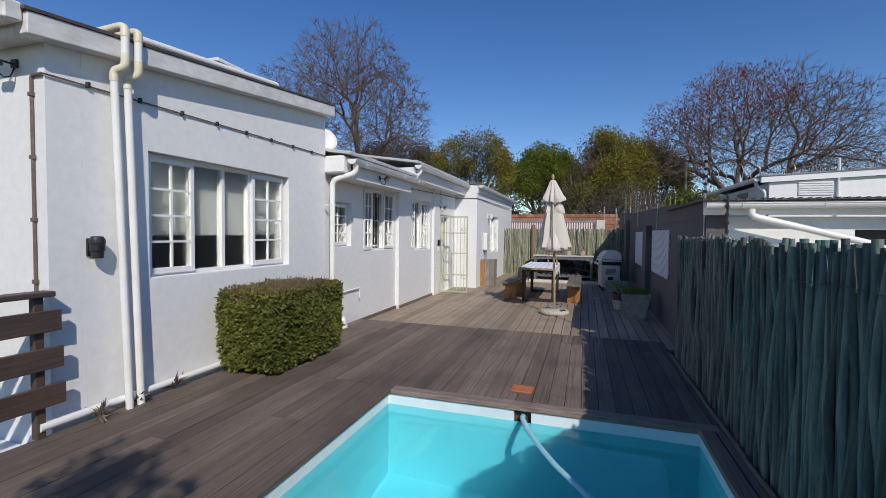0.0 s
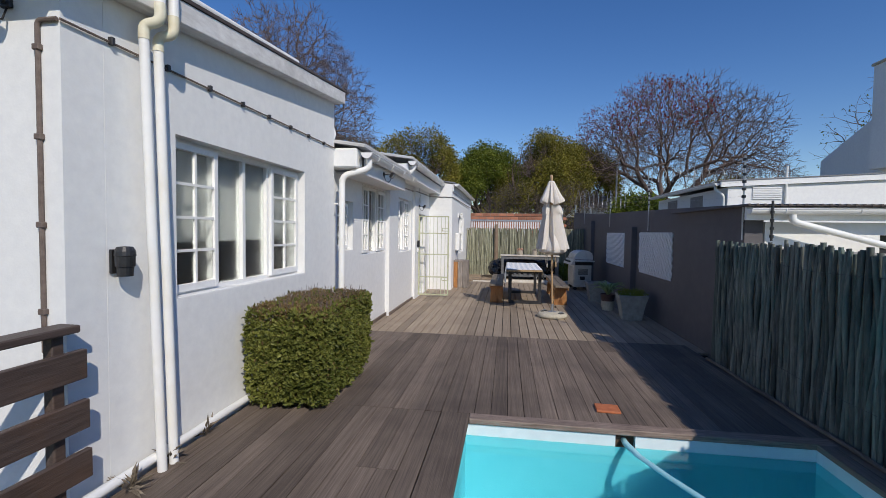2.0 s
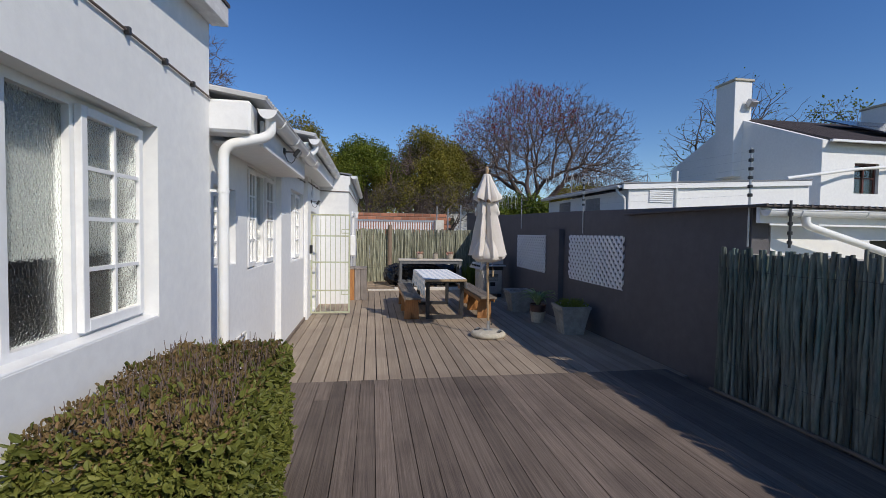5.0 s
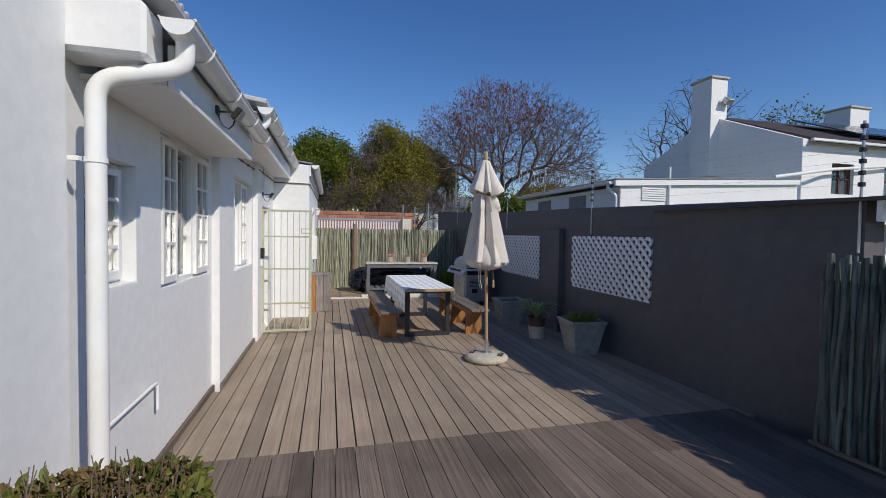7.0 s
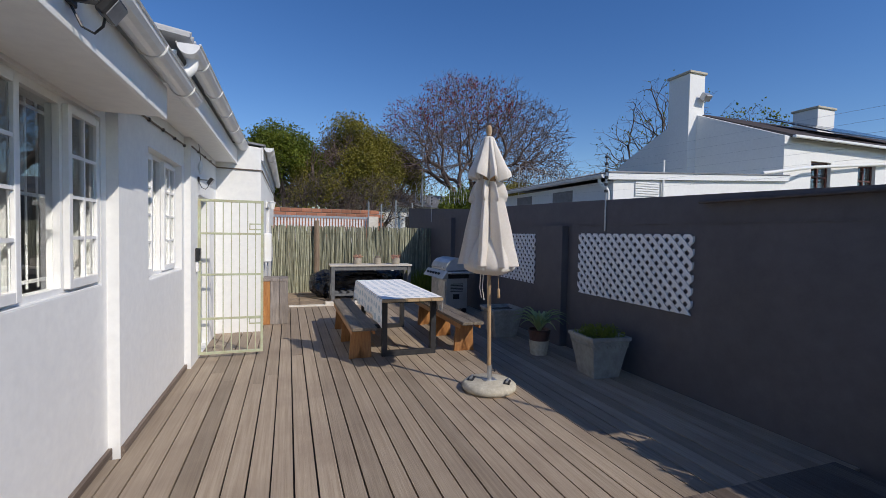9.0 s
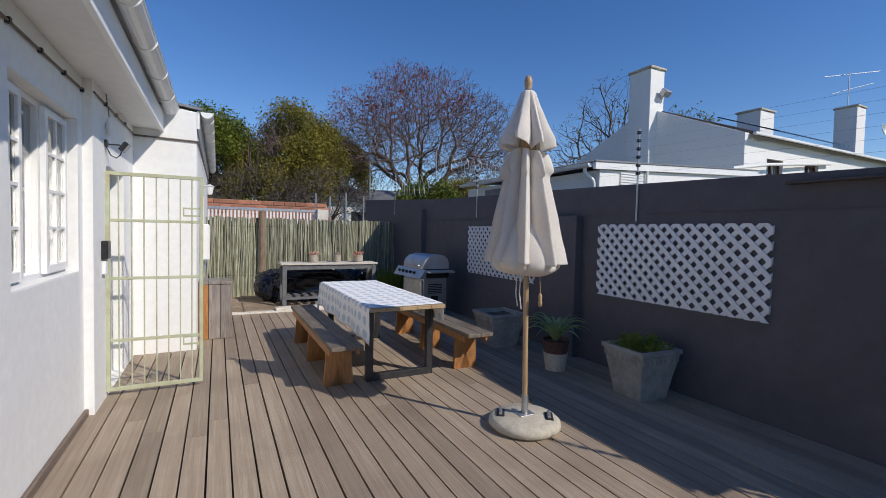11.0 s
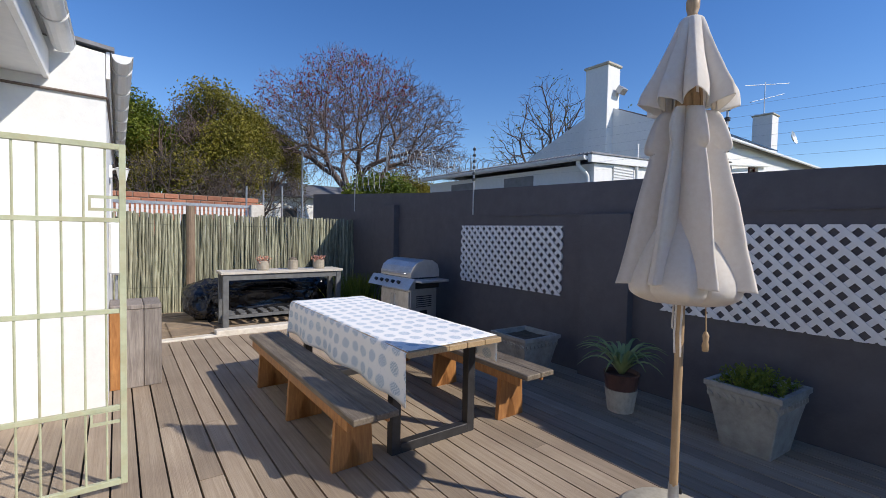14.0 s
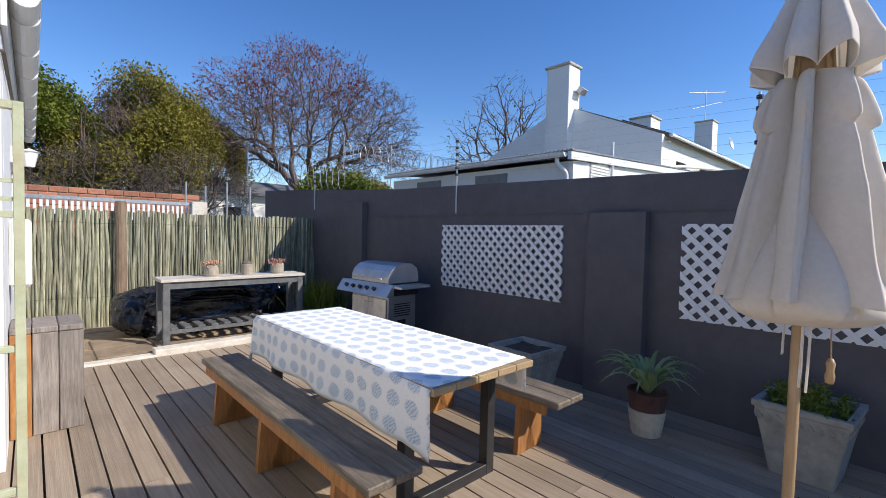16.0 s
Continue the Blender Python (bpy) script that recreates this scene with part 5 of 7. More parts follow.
for k in range(30):
    a = 2.4 * k
    up = 0.35 + 0.95 * (k / 30)
    L = r2.uniform(0.42, 0.54)
    prev = None
    for j in range(7):
        t = j / 6
        rad = 0.02 + 0.8 * L * t * math.cos(up * (1 - 0.55 * t))
        zz = F + 0.33 + L * (1.45 * t * math.sin(up + 0.5) - 1.0 * t * t)
        wdt = 0.024 * (1 - t) ** 0.7 + 0.001
        c0 = Vector((0.73 + rad * math.cos(a), 10.02 + rad * math.sin(a), zz))
        sd = Vector((-math.sin(a), math.cos(a), 0))
        ring = [bm.verts.new(c0 - sd * wdt + Vector((0, 0, wdt * 0.5))), bm.verts.new(c0 - Vector((0, 0, wdt * 0.3))), bm.verts.new(c0 + sd * wdt + Vector((0, 0, wdt * 0.5)))]
        if prev:
            for i in range(2):
                bm.faces.new((prev[i], prev[i + 1], ring[i + 1], ring[i]))
        prev = ring
part("leaves", bm, L_SPIKE, aloe, "grey green spiky leaves", smooth=True)

# ---------------- table, benches, umbrella ----------------
TX0, TX1, TY0, TY1, TZ = -1.43, -0.63, 10.15, 12.45, 0.72
table = thing("dining_table", (-1.0, 11.3, F), "outdoor table with black steel frame legs", "table")
for y in (10.47, 12.2):
    bm = bmesh.new()
    w = 0.035
    for q in ((TX0 + 0.06, y - w, F, TX0 + 0.13, y + w, TZ - 0.04), (TX1 - 0.07, y - w, F, TX1, y + w, TZ - 0.04), (TX0 + 0.13, y - w, F, TX1 - 0.07, y + w, F + 0.07), (TX0 + 0.13, y - w, TZ - 0.1, TX1 - 0.07, y + w, TZ - 0.04)):
        box(bm, *q, 0.003)
    part("leg_frame", bm, M_BLACKSTEEL, table)
for k in range(5):
    bm = bmesh.new()
    x = TX0 + (TX1 - TX0) * k / 5
    box(bm, x + 0.002, TY0, TZ - 0.04, x + (TX1 - TX0) / 5 - 0.002, TY1, TZ - 0.002, 0.003)
    part("plank", bm, M_TABLEWOOD, table)

cloth = thing("tablecloth", (-1.0, 11.3, TZ), "white tablecloth printed with grey blue leaves", "tablecloth")
bm = bmesh.new()
uvl = bm.loops.layers.uv.new("uv")
nu, nv = 44, 70
DL, DR, DF = 0.32, 0.21, 0.28      # drop on the bench side, the wall side and the far end
grid = []
for j in range(nv + 1):
    row = []
    v = j / nv
    L = (TY1 - TY0) + DF - 0.02
    along = v * L + 0.02
    for i in range(nu + 1):
        W = (TX1 - TX0) + DL + DR
        s = i / nu * W - DL
        # the cloth lies askew, so its near edge runs back over the table
        t = along + (0.0 if s < 0.25 else 0.06 * (s - 0.25))
        x, y, z = TX0 + s, TY0 + t, TZ + 0.003
        hang = 0.0
        if s < 0:
            hang = -s
            x = TX0 - 0.006 - 0.02 * math.sin(9 * y + 1.3) * min(1, hang * 4) - 0.05 * hang
        elif s > TX1 - TX0:
            hang = s - (TX1 - TX0)
            x = TX1 + 0.008 + 0.015 * math.sin(8 * y) * min(1, hang * 4) + 0.04 * hang
        z -= hang
        if t > TY1 - TY0:
            far = t - (TY1 - TY0)
            y = TY1 + 0.006 + 0.03 * far + 0.015 * math.sin(11 * x)
            z -= far
        if s < 0 and t < 0.2:
            z -= 0.05 * (1 - t / 0.2) * min(1, hang * 5)
        z += 0.0025 * noise.noise(Vector((x * 5, y * 5, 0)))
        row.append((bm.verts.new((x, y, z)), (s, along)))
    grid.append(row)
for j in range(nv):
    for i in range(nu):
        q = (grid[j][i], grid[j][i + 1], grid[j + 1][i + 1], grid[j + 1][i])
        f = bm.faces.new([e[0] for e in q])
        for lp, e in zip(f.loops, q):
            lp[uvl].uv = e[1]
thicken(part("cotton_sheet", bm, M_CLOTH, cloth, smooth=True), 0.0015)


def bench(x, y):
    root = thing("bench", (x, y, F), "greyed timber bench with notched orange pine legs", "bench", "benches at the table")
    L, w, h = 2.48, 0.31, 0.46
    m = Matrix.Translation((x, y, F))
    for s in (-1, 1):
        b = bmesh.new()
        box(b, min(0, s * w / 2) + 0.0015, -L / 2, h - 0.042, max(0, s * w / 2) - 0.0015, L / 2, h, 0.006, m)
        part("seat_plank", b, M_BENCHTOP, root)
        b = bmesh.new()
        box(b, s * (w / 2 - 0.02) - 0.011, -L / 2 + 0.1, h - 0.11, s * (w / 2 - 0.02) + 0.011, L / 2 - 0.1, h - 0.043, 0.003, m)
        part("apron", b, M_BENCHLEG, root)
    for ly in (-0.9, 0.03, 0.93):
        b = bmesh.new()
        prof = [(-0.12, h - 0.043), (0.12, h - 0.043), (0.145, 0), (0.06, 0), (0.0, 0.2), (-0.06, 0), (-0.145, 0)]
        f0 = [b.verts.new(m @ Vector((a, ly - 0.02, c))) for a, c in prof]
        f1 = [b.verts.new(m @ Vector((a, ly + 0.02, c))) for a, c in prof]
        b.faces.new(f0), b.faces.new(f1[::-1])
        for i in range(len(prof)):
            b.faces.new((f0[i], f0[(i + 1) % 7], f1[(i + 1) % 7], f1[i]))
        bmesh.ops.triangulate(b, faces=[f for f in b.faces if len(f.verts) > 4])
        bmesh.ops.recalc_face_normals(b, faces=b.faces)
        part("leg", b, M_BENCHLEG, root)
    return root


bench_a = bench(-1.645, 11.38)
copy_thing(bench_a, Matrix.Translation((-0.2, 11.38, F)))

UX, UY = -0.53, 8.94
umb = thing("patio_umbrella", (UX, UY, F), "closed cream canvas patio umbrella on a pole", "umbrella")


def upart(name, b, *more, **kw):
    """A part of the umbrella, which leans a little towards the pool."""
    for v in b.verts:
        h = max(0.0, v.co.z - F - 0.1)
        v.co.x -= 0.03 * h
        v.co.y -= 0.012 * h
    return part(name, b, *more, **kw)


bm = bmesh.new()
tube(bm, [(UX, UY, F + 0.1), (UX, UY, 1.3), (UX, UY, 2.54)], 0.021, 14)
upart("pole", bm, M_POLEWOOD, umb, "varnished wooden pole", smooth=True)
bm = bmesh.new()
lathe(bm, (UX, UY, 2.54), [(0.0, 0.0), (0.03, 0.0), (0.022, 0.025), (0.03, 0.05), (0.031, 0.085), (0.02, 0.115), (0.0, 0.125)], 16)
upart("finial", bm, M_POLEWOOD, umb, smooth=True)


def smooth_rows(rows, n=5):
    """Catmull-Rom rows between the given ones."""
    out = []
    for i in range(len(rows) - 1):
        p = [rows[max(i - 1, 0)], rows[i], rows[i + 1], rows[min(i + 2, len(rows) - 1)]]
        for k in range(n):
            t = k / n
            out.append([0.5 * (2 * b + (c - a) * t + (2 * a - 5 * b + 4 * c - d) * t * t + (3 * b - a - 3 * c + d) * t ** 3) for a, b, c, d in zip(*p)])
    return out + [list(rows[-1])]


def drape(rows, ribs, depth, lobe, crease, seg=224):
    """Canvas gathered at the ribs. rows: (height, radius, fold strength, lift of the cloth between ribs);
    lobe: how round a fold is; crease: where between two ribs it is deepest."""
    b = bmesh.new()
    rings = []
    ang = sorted(ribs)
    ends = ang + [ang[0] + 2 * math.pi]
    for z, r, k, lift in smooth_rows(rows):
        ring = []
        for s in range(seg):
            a = ang[0] + 2 * math.pi * s / seg
            i = max(j for j in range(len(ang)) if ends[j] <= a + 1e-9)
            u = (a - ends[i]) / (ends[i + 1] - ends[i])
            p = min(0.9, max(0.1, crease + 0.14 * math.sin(7.1 * i + 1)))
            c = (u / p if u < p else (1 - u) / (1 - p)) ** lobe
            size = 1 + 0.25 * math.sin(3.7 * i + 0.6)
            rr = r * (1 + depth * k * size * (c - 0.55))
            q = Vector((math.cos(a) * rr * 4, math.sin(a) * rr * 4, z * 2.2))
            rr += 0.014 * k * noise.noise(q) + 0.004 * k * noise.noise(q * 4)
            ring.append(b.verts.new((UX + rr * math.cos(a), UY + rr * math.sin(a), z + lift * c * size + 0.012 * k * math.sin(2 * a + 1))))
        rings.append(ring)
    for p, q in zip(rings, rings[1:]):
        for s in range(seg):
            b.faces.new((p[s], p[(s + 1) % seg], q[(s + 1) % seg], q[s]))
    return b


RIBS = (0.25, 1.1, 1.95, 2.6, 3.35, 4.3, 4.95, 5.75)
thicken(upart("top_flap", drape([(2.545, 0.03, 0.0, 0.0), (2.53, 0.055, 0.15, 0.0), (2.45, 0.08, 0.6, 0.0), (2.36, 0.108, 0.95, 0.0), (2.26, 0.14, 1.15, 0.0), (2.17, 0.166, 1.35, 0.02), (2.085, 0.172, 1.5, 0.05)], RIBS, 0.5, 0.62, 0.5),
              M_CANVAS, umb, "gathered vent flap", smooth=True), 0.002)
thicken(upart("canopy", drape([(2.04, 0.035, 0.2, 0.0), (2.09, 0.075, 0.8, 0.0), (2.095, 0.11, 1.2, -0.03), (2.04, 0.14, 1.35, -0.11), (1.96, 0.132, 1.05, -0.07), (1.87, 0.137, 0.9, 0.0), (1.75, 0.16, 0.9, 0.0), (1.6, 0.188, 0.9, 0.0), (1.45, 0.21, 0.9, 0.0), (1.32, 0.232, 0.9, 0.0), (1.235, 0.248, 0.9, 0.0)],
                              RIBS, 0.78, 1.25, 0.84), M_CANVAS, umb, "folded cream canvas canopy", smooth=True), 0.002)
thicken(upart("inner_folds", drape([(1.6, 0.1, 0.4, 0.0), (1.35, 0.22, 0.6, 0.0), (1.22, 0.25, 0.7, 0.0), (1.17, 0.21, 0.7, 0.0), (1.14, 0.13, 0.4, 0.0)], (0.5, 1.7, 2.9, 4.1, 5.3), 0.3, 0.8, 0.6),
              M_CANVAS, umb, smooth=True), 0.002)
bm = bmesh.new()
lathe(bm, (UX, UY, 2.08), [(0.022, -0.06), (0.05, -0.05), (0.056, 0.0), (0.056, 0.07), (0.045, 0.1), (0.022, 0.11)], 16)
upart("hub", bm, M_POLEWOOD, umb, "brown wooden rib hub", smooth=True)
for dx, dy, l in ((-0.11, -0.03, 0.22), (-0.09, -0.05, 0.24), (0.03, 0.05, 0.13)):
    bm = bmesh.new()
    tube(bm, [(UX + dx, UY + dy, 1.14), (UX + dx - 0.01, UY + dy, 1.0), (UX + dx + 0.01, UY + dy + 0.005, 1.12 - l)], 0.005, 5)
    upart("tie_cord", bm, M_CANVAS, umb)
bm = bmesh.new()
lathe(bm, (UX + 0.06, UY - 0.1, 0.9), [(0.0, 0.0), (0.014, 0.0), (0.017, 0.03), (0.012, 0.05), (0.016, 0.08), (0.008, 0.1), (0.0, 0.1)], 12)
tube(bm, [(UX + 0.06, UY - 0.1, 0.99), (UX + 0.055, UY - 0.095, 1.16)], 0.003, 5)
upart("toggle", bm, M_POLEWOOD, umb, "wooden cord toggle", smooth=True)
for k in range(8):
    a = 2 * math.pi * k / 8
    bm = bmesh.new()
    tube(bm, [(UX + 0.03 * math.cos(a), UY + 0.03 * math.sin(a), 2.5), (UX + 0.12 * math.cos(a), UY + 0.12 * math.sin(a), 1.3)], 0.008, 5)
    upart("rib", bm, M_POLEWOOD, umb)

ubase = thing("umbrella_base", (UX, UY, F), "round pale concrete umbrella base with handles", "umbrella base")
bm = bmesh.new()
lathe(bm, (UX, UY, F), [(0.0, 0.0), (0.25, 0.0), (0.285, 0.03), (0.28, 0.065), (0.25, 0.09), (0.05, 0.105), (0.0, 0.105)], 40)
part("disc", bm, M_CONCRETE, ubase, smooth=True)
bm = bmesh.new()
tube(bm, [(UX, UY, F + 0.1), (UX, UY, F + 0.26)], 0.026, 14)
part("sleeve", bm, M_GALV, ubase, "galvanised tube sleeve", smooth=True)
bm = bmesh.new()
box(bm, UX - 0.07, UY - 0.05, F + 0.104, UX + 0.07, UY + 0.05, F + 0.11, 0.002)
part("plate", bm, M_GALV, ubase)
bm = bmesh.new()
tube(bm, [(UX + 0.026, UY, F + 0.2), (UX + 0.055, UY, F + 0.2)], 0.008, 8)
box(bm, UX + 0.05, UY - 0.018, F + 0.185, UX + 0.062, UY + 0.018, F + 0.215, 0.003)
part("clamp_knob", bm, M_BLACK, ubase)
for sx in (-1, 1):
    m = Matrix.Translation((UX, UY, F)) @ Matrix.Rotation(radians(-35), 4, 'Z')
    bm = bmesh.new()
    box(bm, sx * 0.19 - 0.032, -0.07, 0.09, sx * 0.19 + 0.032, 0.07, 0.104, 0.004, m)
    part("handle_recess", bm, M_BLACK, ubase)
    bm = bmesh.new()
    tube(bm, [m @ Vector((sx * 0.19, -0.055, 0.112)), m @ Vector((sx * 0.19, 0.055, 0.112))], 0.014, 8)
    part("handle", bm, M_GALV, ubase)

# ---------------- serving end of the yard ----------------
con = thing("serving_table", (-0.65, 15.35, F), "grey painted serving table with pale top", "side table")
CX0, CX1, CY0, CY1, CZ = -1.63, 0.31, 15.12, 15.6, 0.79
cb = F + 0.02
M_CONTOP = material("pale_worn_top", (0.5, 0.46, 0.4), (0.66, 0.62, 0.55), 0.6, 10, 4, (0.36, 0.3, 0.24), 0.4, 0.15, 40, stretch=(0.5, 5, 5))
M_CONGREY = material("grey_painted_timber", (0.1, 0.105, 0.11), (0.17, 0.175, 0.18), 0.6, 12, 4, None, 0.35, 0.2, 40)
bm = bmesh.new()
box(bm, CX0, CY0, CZ - 0.04, CX1, CY1, CZ, 0.005)
part("tabletop", bm, M_CONTOP, con, "pale worn tabletop")
bm = bmesh.new()
box(bm, CX0 + 0.03, CY0 + 0.03, CZ - 0.13, CX1 - 0.03, CY0 + 0.055, CZ - 0.041)
box(bm, CX0 + 0.03, CY1 - 0.055, CZ - 0.13, CX1 - 0.03, CY1 - 0.03, CZ - 0.041)
part("apron", bm, M_CONGREY, con)
for x in (CX0 + 0.03, CX1 - 0.11):
    for y in (CY0 + 0.02, CY1 - 0.1):
        bm = bmesh.new()
        box(bm, x, y, cb, x + 0.08, y + 0.08, CZ - 0.042, 0.004)
        part("leg", bm, M_CONGREY, con)
for k in range(11):
    bm = bmesh.new()
    x = CX0 + 0.12 + (CX1 - CX0 - 0.3) * k / 10
    box(bm, x, CY0 + 0.06, 0.12, x + 0.09, CY1 - 0.06, 0.145, 0.003)
    part("shelf_slat", bm, M_CONGREY, con)
bm = bmesh.new()
for y in (CY0 + 0.05, CY1 - 0.08):
    box(bm, CX0 + 0.11, y, 0.07, CX1 - 0.11, y + 0.03, 0.119)
part("shelf_rail", bm, M_CONGREY, con)

tarp = thing("covered_bundle", (-0.7, 15.9, F), "bundle under black plastic sheet behind table", "bundle")
bm = bmesh.new()
bmesh.ops.create_icosphere(bm, subdivisions=5, radius=1.0)
for v in bm.verts:
    n = v.co.copy()
    sx = math.copysign(abs(n.x) ** 0.45, n.x)
    sy = math.copysign(abs(n.y) ** 0.6, n.y)
    sz = math.copysign(abs(n.z) ** 0.6, n.z)
    c = Vector((-0.8 + sx * 1.2, 16.02 + sy * 0.33, 0.25 + sz * 0.34))
    c += n * (0.1 * noise.noise(c * 2.6) - 0.09 * abs(noise.noise(c * 5.5)) - 0.05 * abs(noise.noise(c * 12)) + 0.05)
    v.co = c
part("sheet", bm, M_BAG, tarp)

M_POTTERY = material("beige_pottery", (0.32, 0.28, 0.22), (0.46, 0.41, 0.33), 0.8, 20, 8, None, 0.4, 0.2)
for x, kind in ((-0.98, 1), (-0.5, 0), (-0.05, 1)):
    jar = thing("flower_pot", (x, 15.33, CZ), "small beige pot with pink dried flowers" if kind else "small brown pot with a lid", "flower pot", "pots on serving table")
    bm = bmesh.new()
    r = 0.095 if kind else 0.08
    lathe(bm, (x, 15.33, CZ), [(0.0, 0.0), (r * 0.92, 0.0), (r, 0.02), (r, 0.15), (r * 0.95, 0.155), (r * 0.9, 0.14), (0.0, 0.14)], 20)
    part("pot", bm, M_POTTERY, jar)
    bm = bmesh.new()
    r2 = random.Random(int(x * 10) + 40)
    if kind:
        for k in range(90):
            p = Vector((x, 15.33, CZ + 0.15)) + Vector((r2.uniform(-1, 1) * r, r2.uniform(-1, 1) * r, r2.uniform(-0.01, 0.06)))
            leaf(bm, p, rand_dir(r2) + Vector((0, 0, 0.4)), rand_dir(r2), 0.04, 0.7)
        part("flowers", bm, L_PINK, jar, "faded pink dried flowers")
    else:
        lathe(bm, (x, 15.33, CZ + 0.155), [(0.072, 0.0), (0.06, 0.03), (0.02, 0.05), (0.0, 0.055)], 20)
        part("lid", bm, M_BENCHTOP, jar)

rush = thing("reed_clump", (0.62, 15.75, F), "clump of tall green reeds by fence", "reeds")
bm = bmesh.new()
r2 = random.Random(12)
for k in range(420):
    b0 = Vector((0.72 + r2.gauss(0, 0.16), 15.45 + r2.gauss(0, 0.22), F))
    tip = b0 + Vector((r2.gauss(0, 0.14), r2.gauss(0, 0.14), r2.uniform(0.5, 0.82)))
    mid = b0.lerp(tip, 0.55) + Vector((0, 0, 0.06))
    sd = Vector((math.cos(k), math.sin(k), 0)) * 0.006
    q = [bm.verts.new(b0 - sd), bm.verts.new(b0 + sd), bm.verts.new(mid + sd), bm.verts.new(tip), bm.verts.new(mid - sd)]
    bm.faces.new(q)
part("foliage", bm, L_GREEN, rush, kind="stuff")

# gas barbecue
bbq = thing("gas_barbecue", (0.7, 13.56, F), "stainless steel gas barbecue on a cart", "barbecue")
mb = Matrix.Translation((0.7, 13.56, F)) @ Matrix.Rotation(radians(-86), 4, 'Z')
bm = bmesh.new()
box(bm, -0.38, -0.24, 0.1, 0.38, 0.24, 0.72, 0.008, mb)
part("cabinet", bm, M_STEEL, bbq)
for s in (-1, 1):
    bm = bmesh.new()
    box(bm, min(0.004 * s, 0.36 * s), -0.262, 0.13, max(0.004 * s, 0.36 * s), -0.243, 0.68, 0.004, mb)
    d = part("door", bm, M_STEEL, bbq)
    bm = bmesh.new()
    tube(bm, rounded([mb @ Vector((s * 0.05, -0.263, 0.46)), mb @ Vector((s * 0.05, -0.295, 0.46)), mb @ Vector((s * 0.05, -0.295, 0.62)), mb @ Vector((s * 0.05, -0.263, 0.62))], 0.015), 0.008, 8)
    part("handle", bm, M_STEEL, d)
bm = bmesh.new()
prof = [(-0.37, 0.73), (-0.25, 0.72), (-0.25, 0.88), (-0.27, 0.88)]
for a, b2 in ((-0.58, 0.5),):
    f0 = [bm.verts.new(mb @ Vector((a, y, z))) for y, z in prof]
    f1 = [bm.verts.new(mb @ Vector((b2, y, z))) for y, z in prof]
    bm.faces.new(f0[::-1]), bm.faces.new(f1)
    for i in range(4):
        bm.faces.new((f0[i], f0[(i + 1) % 4], f1[(i + 1) % 4], f1[i]))
panel = part("control_panel", bm, M_STEEL, bbq)
for k in range(5):
    bm = bmesh.new()
    c0 = mb @ Vector((-0.4 + 0.15 * k, -0.318, 0.805))
    c1 = mb @ Vector((-0.4 + 0.15 * k, -0.348, 0.825))
    tube(bm, [c0, c0.lerp(c1, 0.3), c1], [0.032, 0.026, 0.022], 14)
    part("knob", bm, M_BLACK, panel, "black control knob")
for s in (-1, 1):
    bm = bmesh.new()
    box(bm, min(s * 0.4, s * 0.64), -0.249, 0.83, max(s * 0.4, s * 0.64), 0.26, 0.865, 0.008, mb)
    part("side_shelf", bm, M_STEEL, bbq)
bm = bmesh.new()
box(bm, -0.4, -0.249, 0.72, 0.4, 0.27, 0.88, 0.006, mb)
part("fire_box", bm, M_BLACKSTEEL, bbq, "black fire box")
bm = bmesh.new()
arc = [(-0.25, 0.885), (-0.25, 0.96), (-0.21, 1.04), (-0.13, 1.1), (0.0, 1.135), (0.14, 1.13), (0.24, 1.07), (0.27, 0.98), (0.27, 0.885)]
f0 = [bm.verts.new(mb @ Vector((-0.39, y, z))) for y, z in arc]
f1 = [bm.verts.new(mb @ Vector((0.39, y, z))) for y, z in arc]
bm.faces.new(f0), bm.faces.new(f1[::-1])
for i in range(len(arc)):
    j = (i + 1) % len(arc)
    bm.faces.new((f0[i], f1[i], f1[j], f0[j]))
bmesh.ops.recalc_face_normals(bm, faces=bm.faces)
hood = part("hood", bm, M_STEEL, bbq, "domed stainless steel hood")
bm = bmesh.new()
tube(bm, rounded([mb @ Vector((-0.28, -0.25, 0.93)), mb @ Vector((-0.28, -0.3, 0.94)), mb @ Vector((0.28, -0.3, 0.94)), mb @ Vector((0.28, -0.25, 0.93))], 0.03), 0.012, 8)
part("handle", bm, M_STEEL, hood)
bm = bmesh.new()
for k in range(6):
    box(bm, 0.3805, -0.14, 0.6 - 0.03 * k, 0.384, 0.14, 0.613 - 0.03 * k, 0, mb)
box(bm, 0.3805, -0.08, 0.3, 0.385, 0.06, 0.4, 0, mb)
part("side_vents", bm, M_BLACK, bbq)
for sx in (-1, 1):
    for sy in (-1, 1):
        bm = bmesh.new()
        c0 = mb @ Vector((sx * 0.32, sy * 0.2, 0.05))
        ax = (mb.to_3x3() @ Vector((1, 0, 0))) * 0.02
        tube(bm, [c0 - ax, c0 + ax], 0.05, 14)
        part("castor", bm, M_BLACK, bbq)

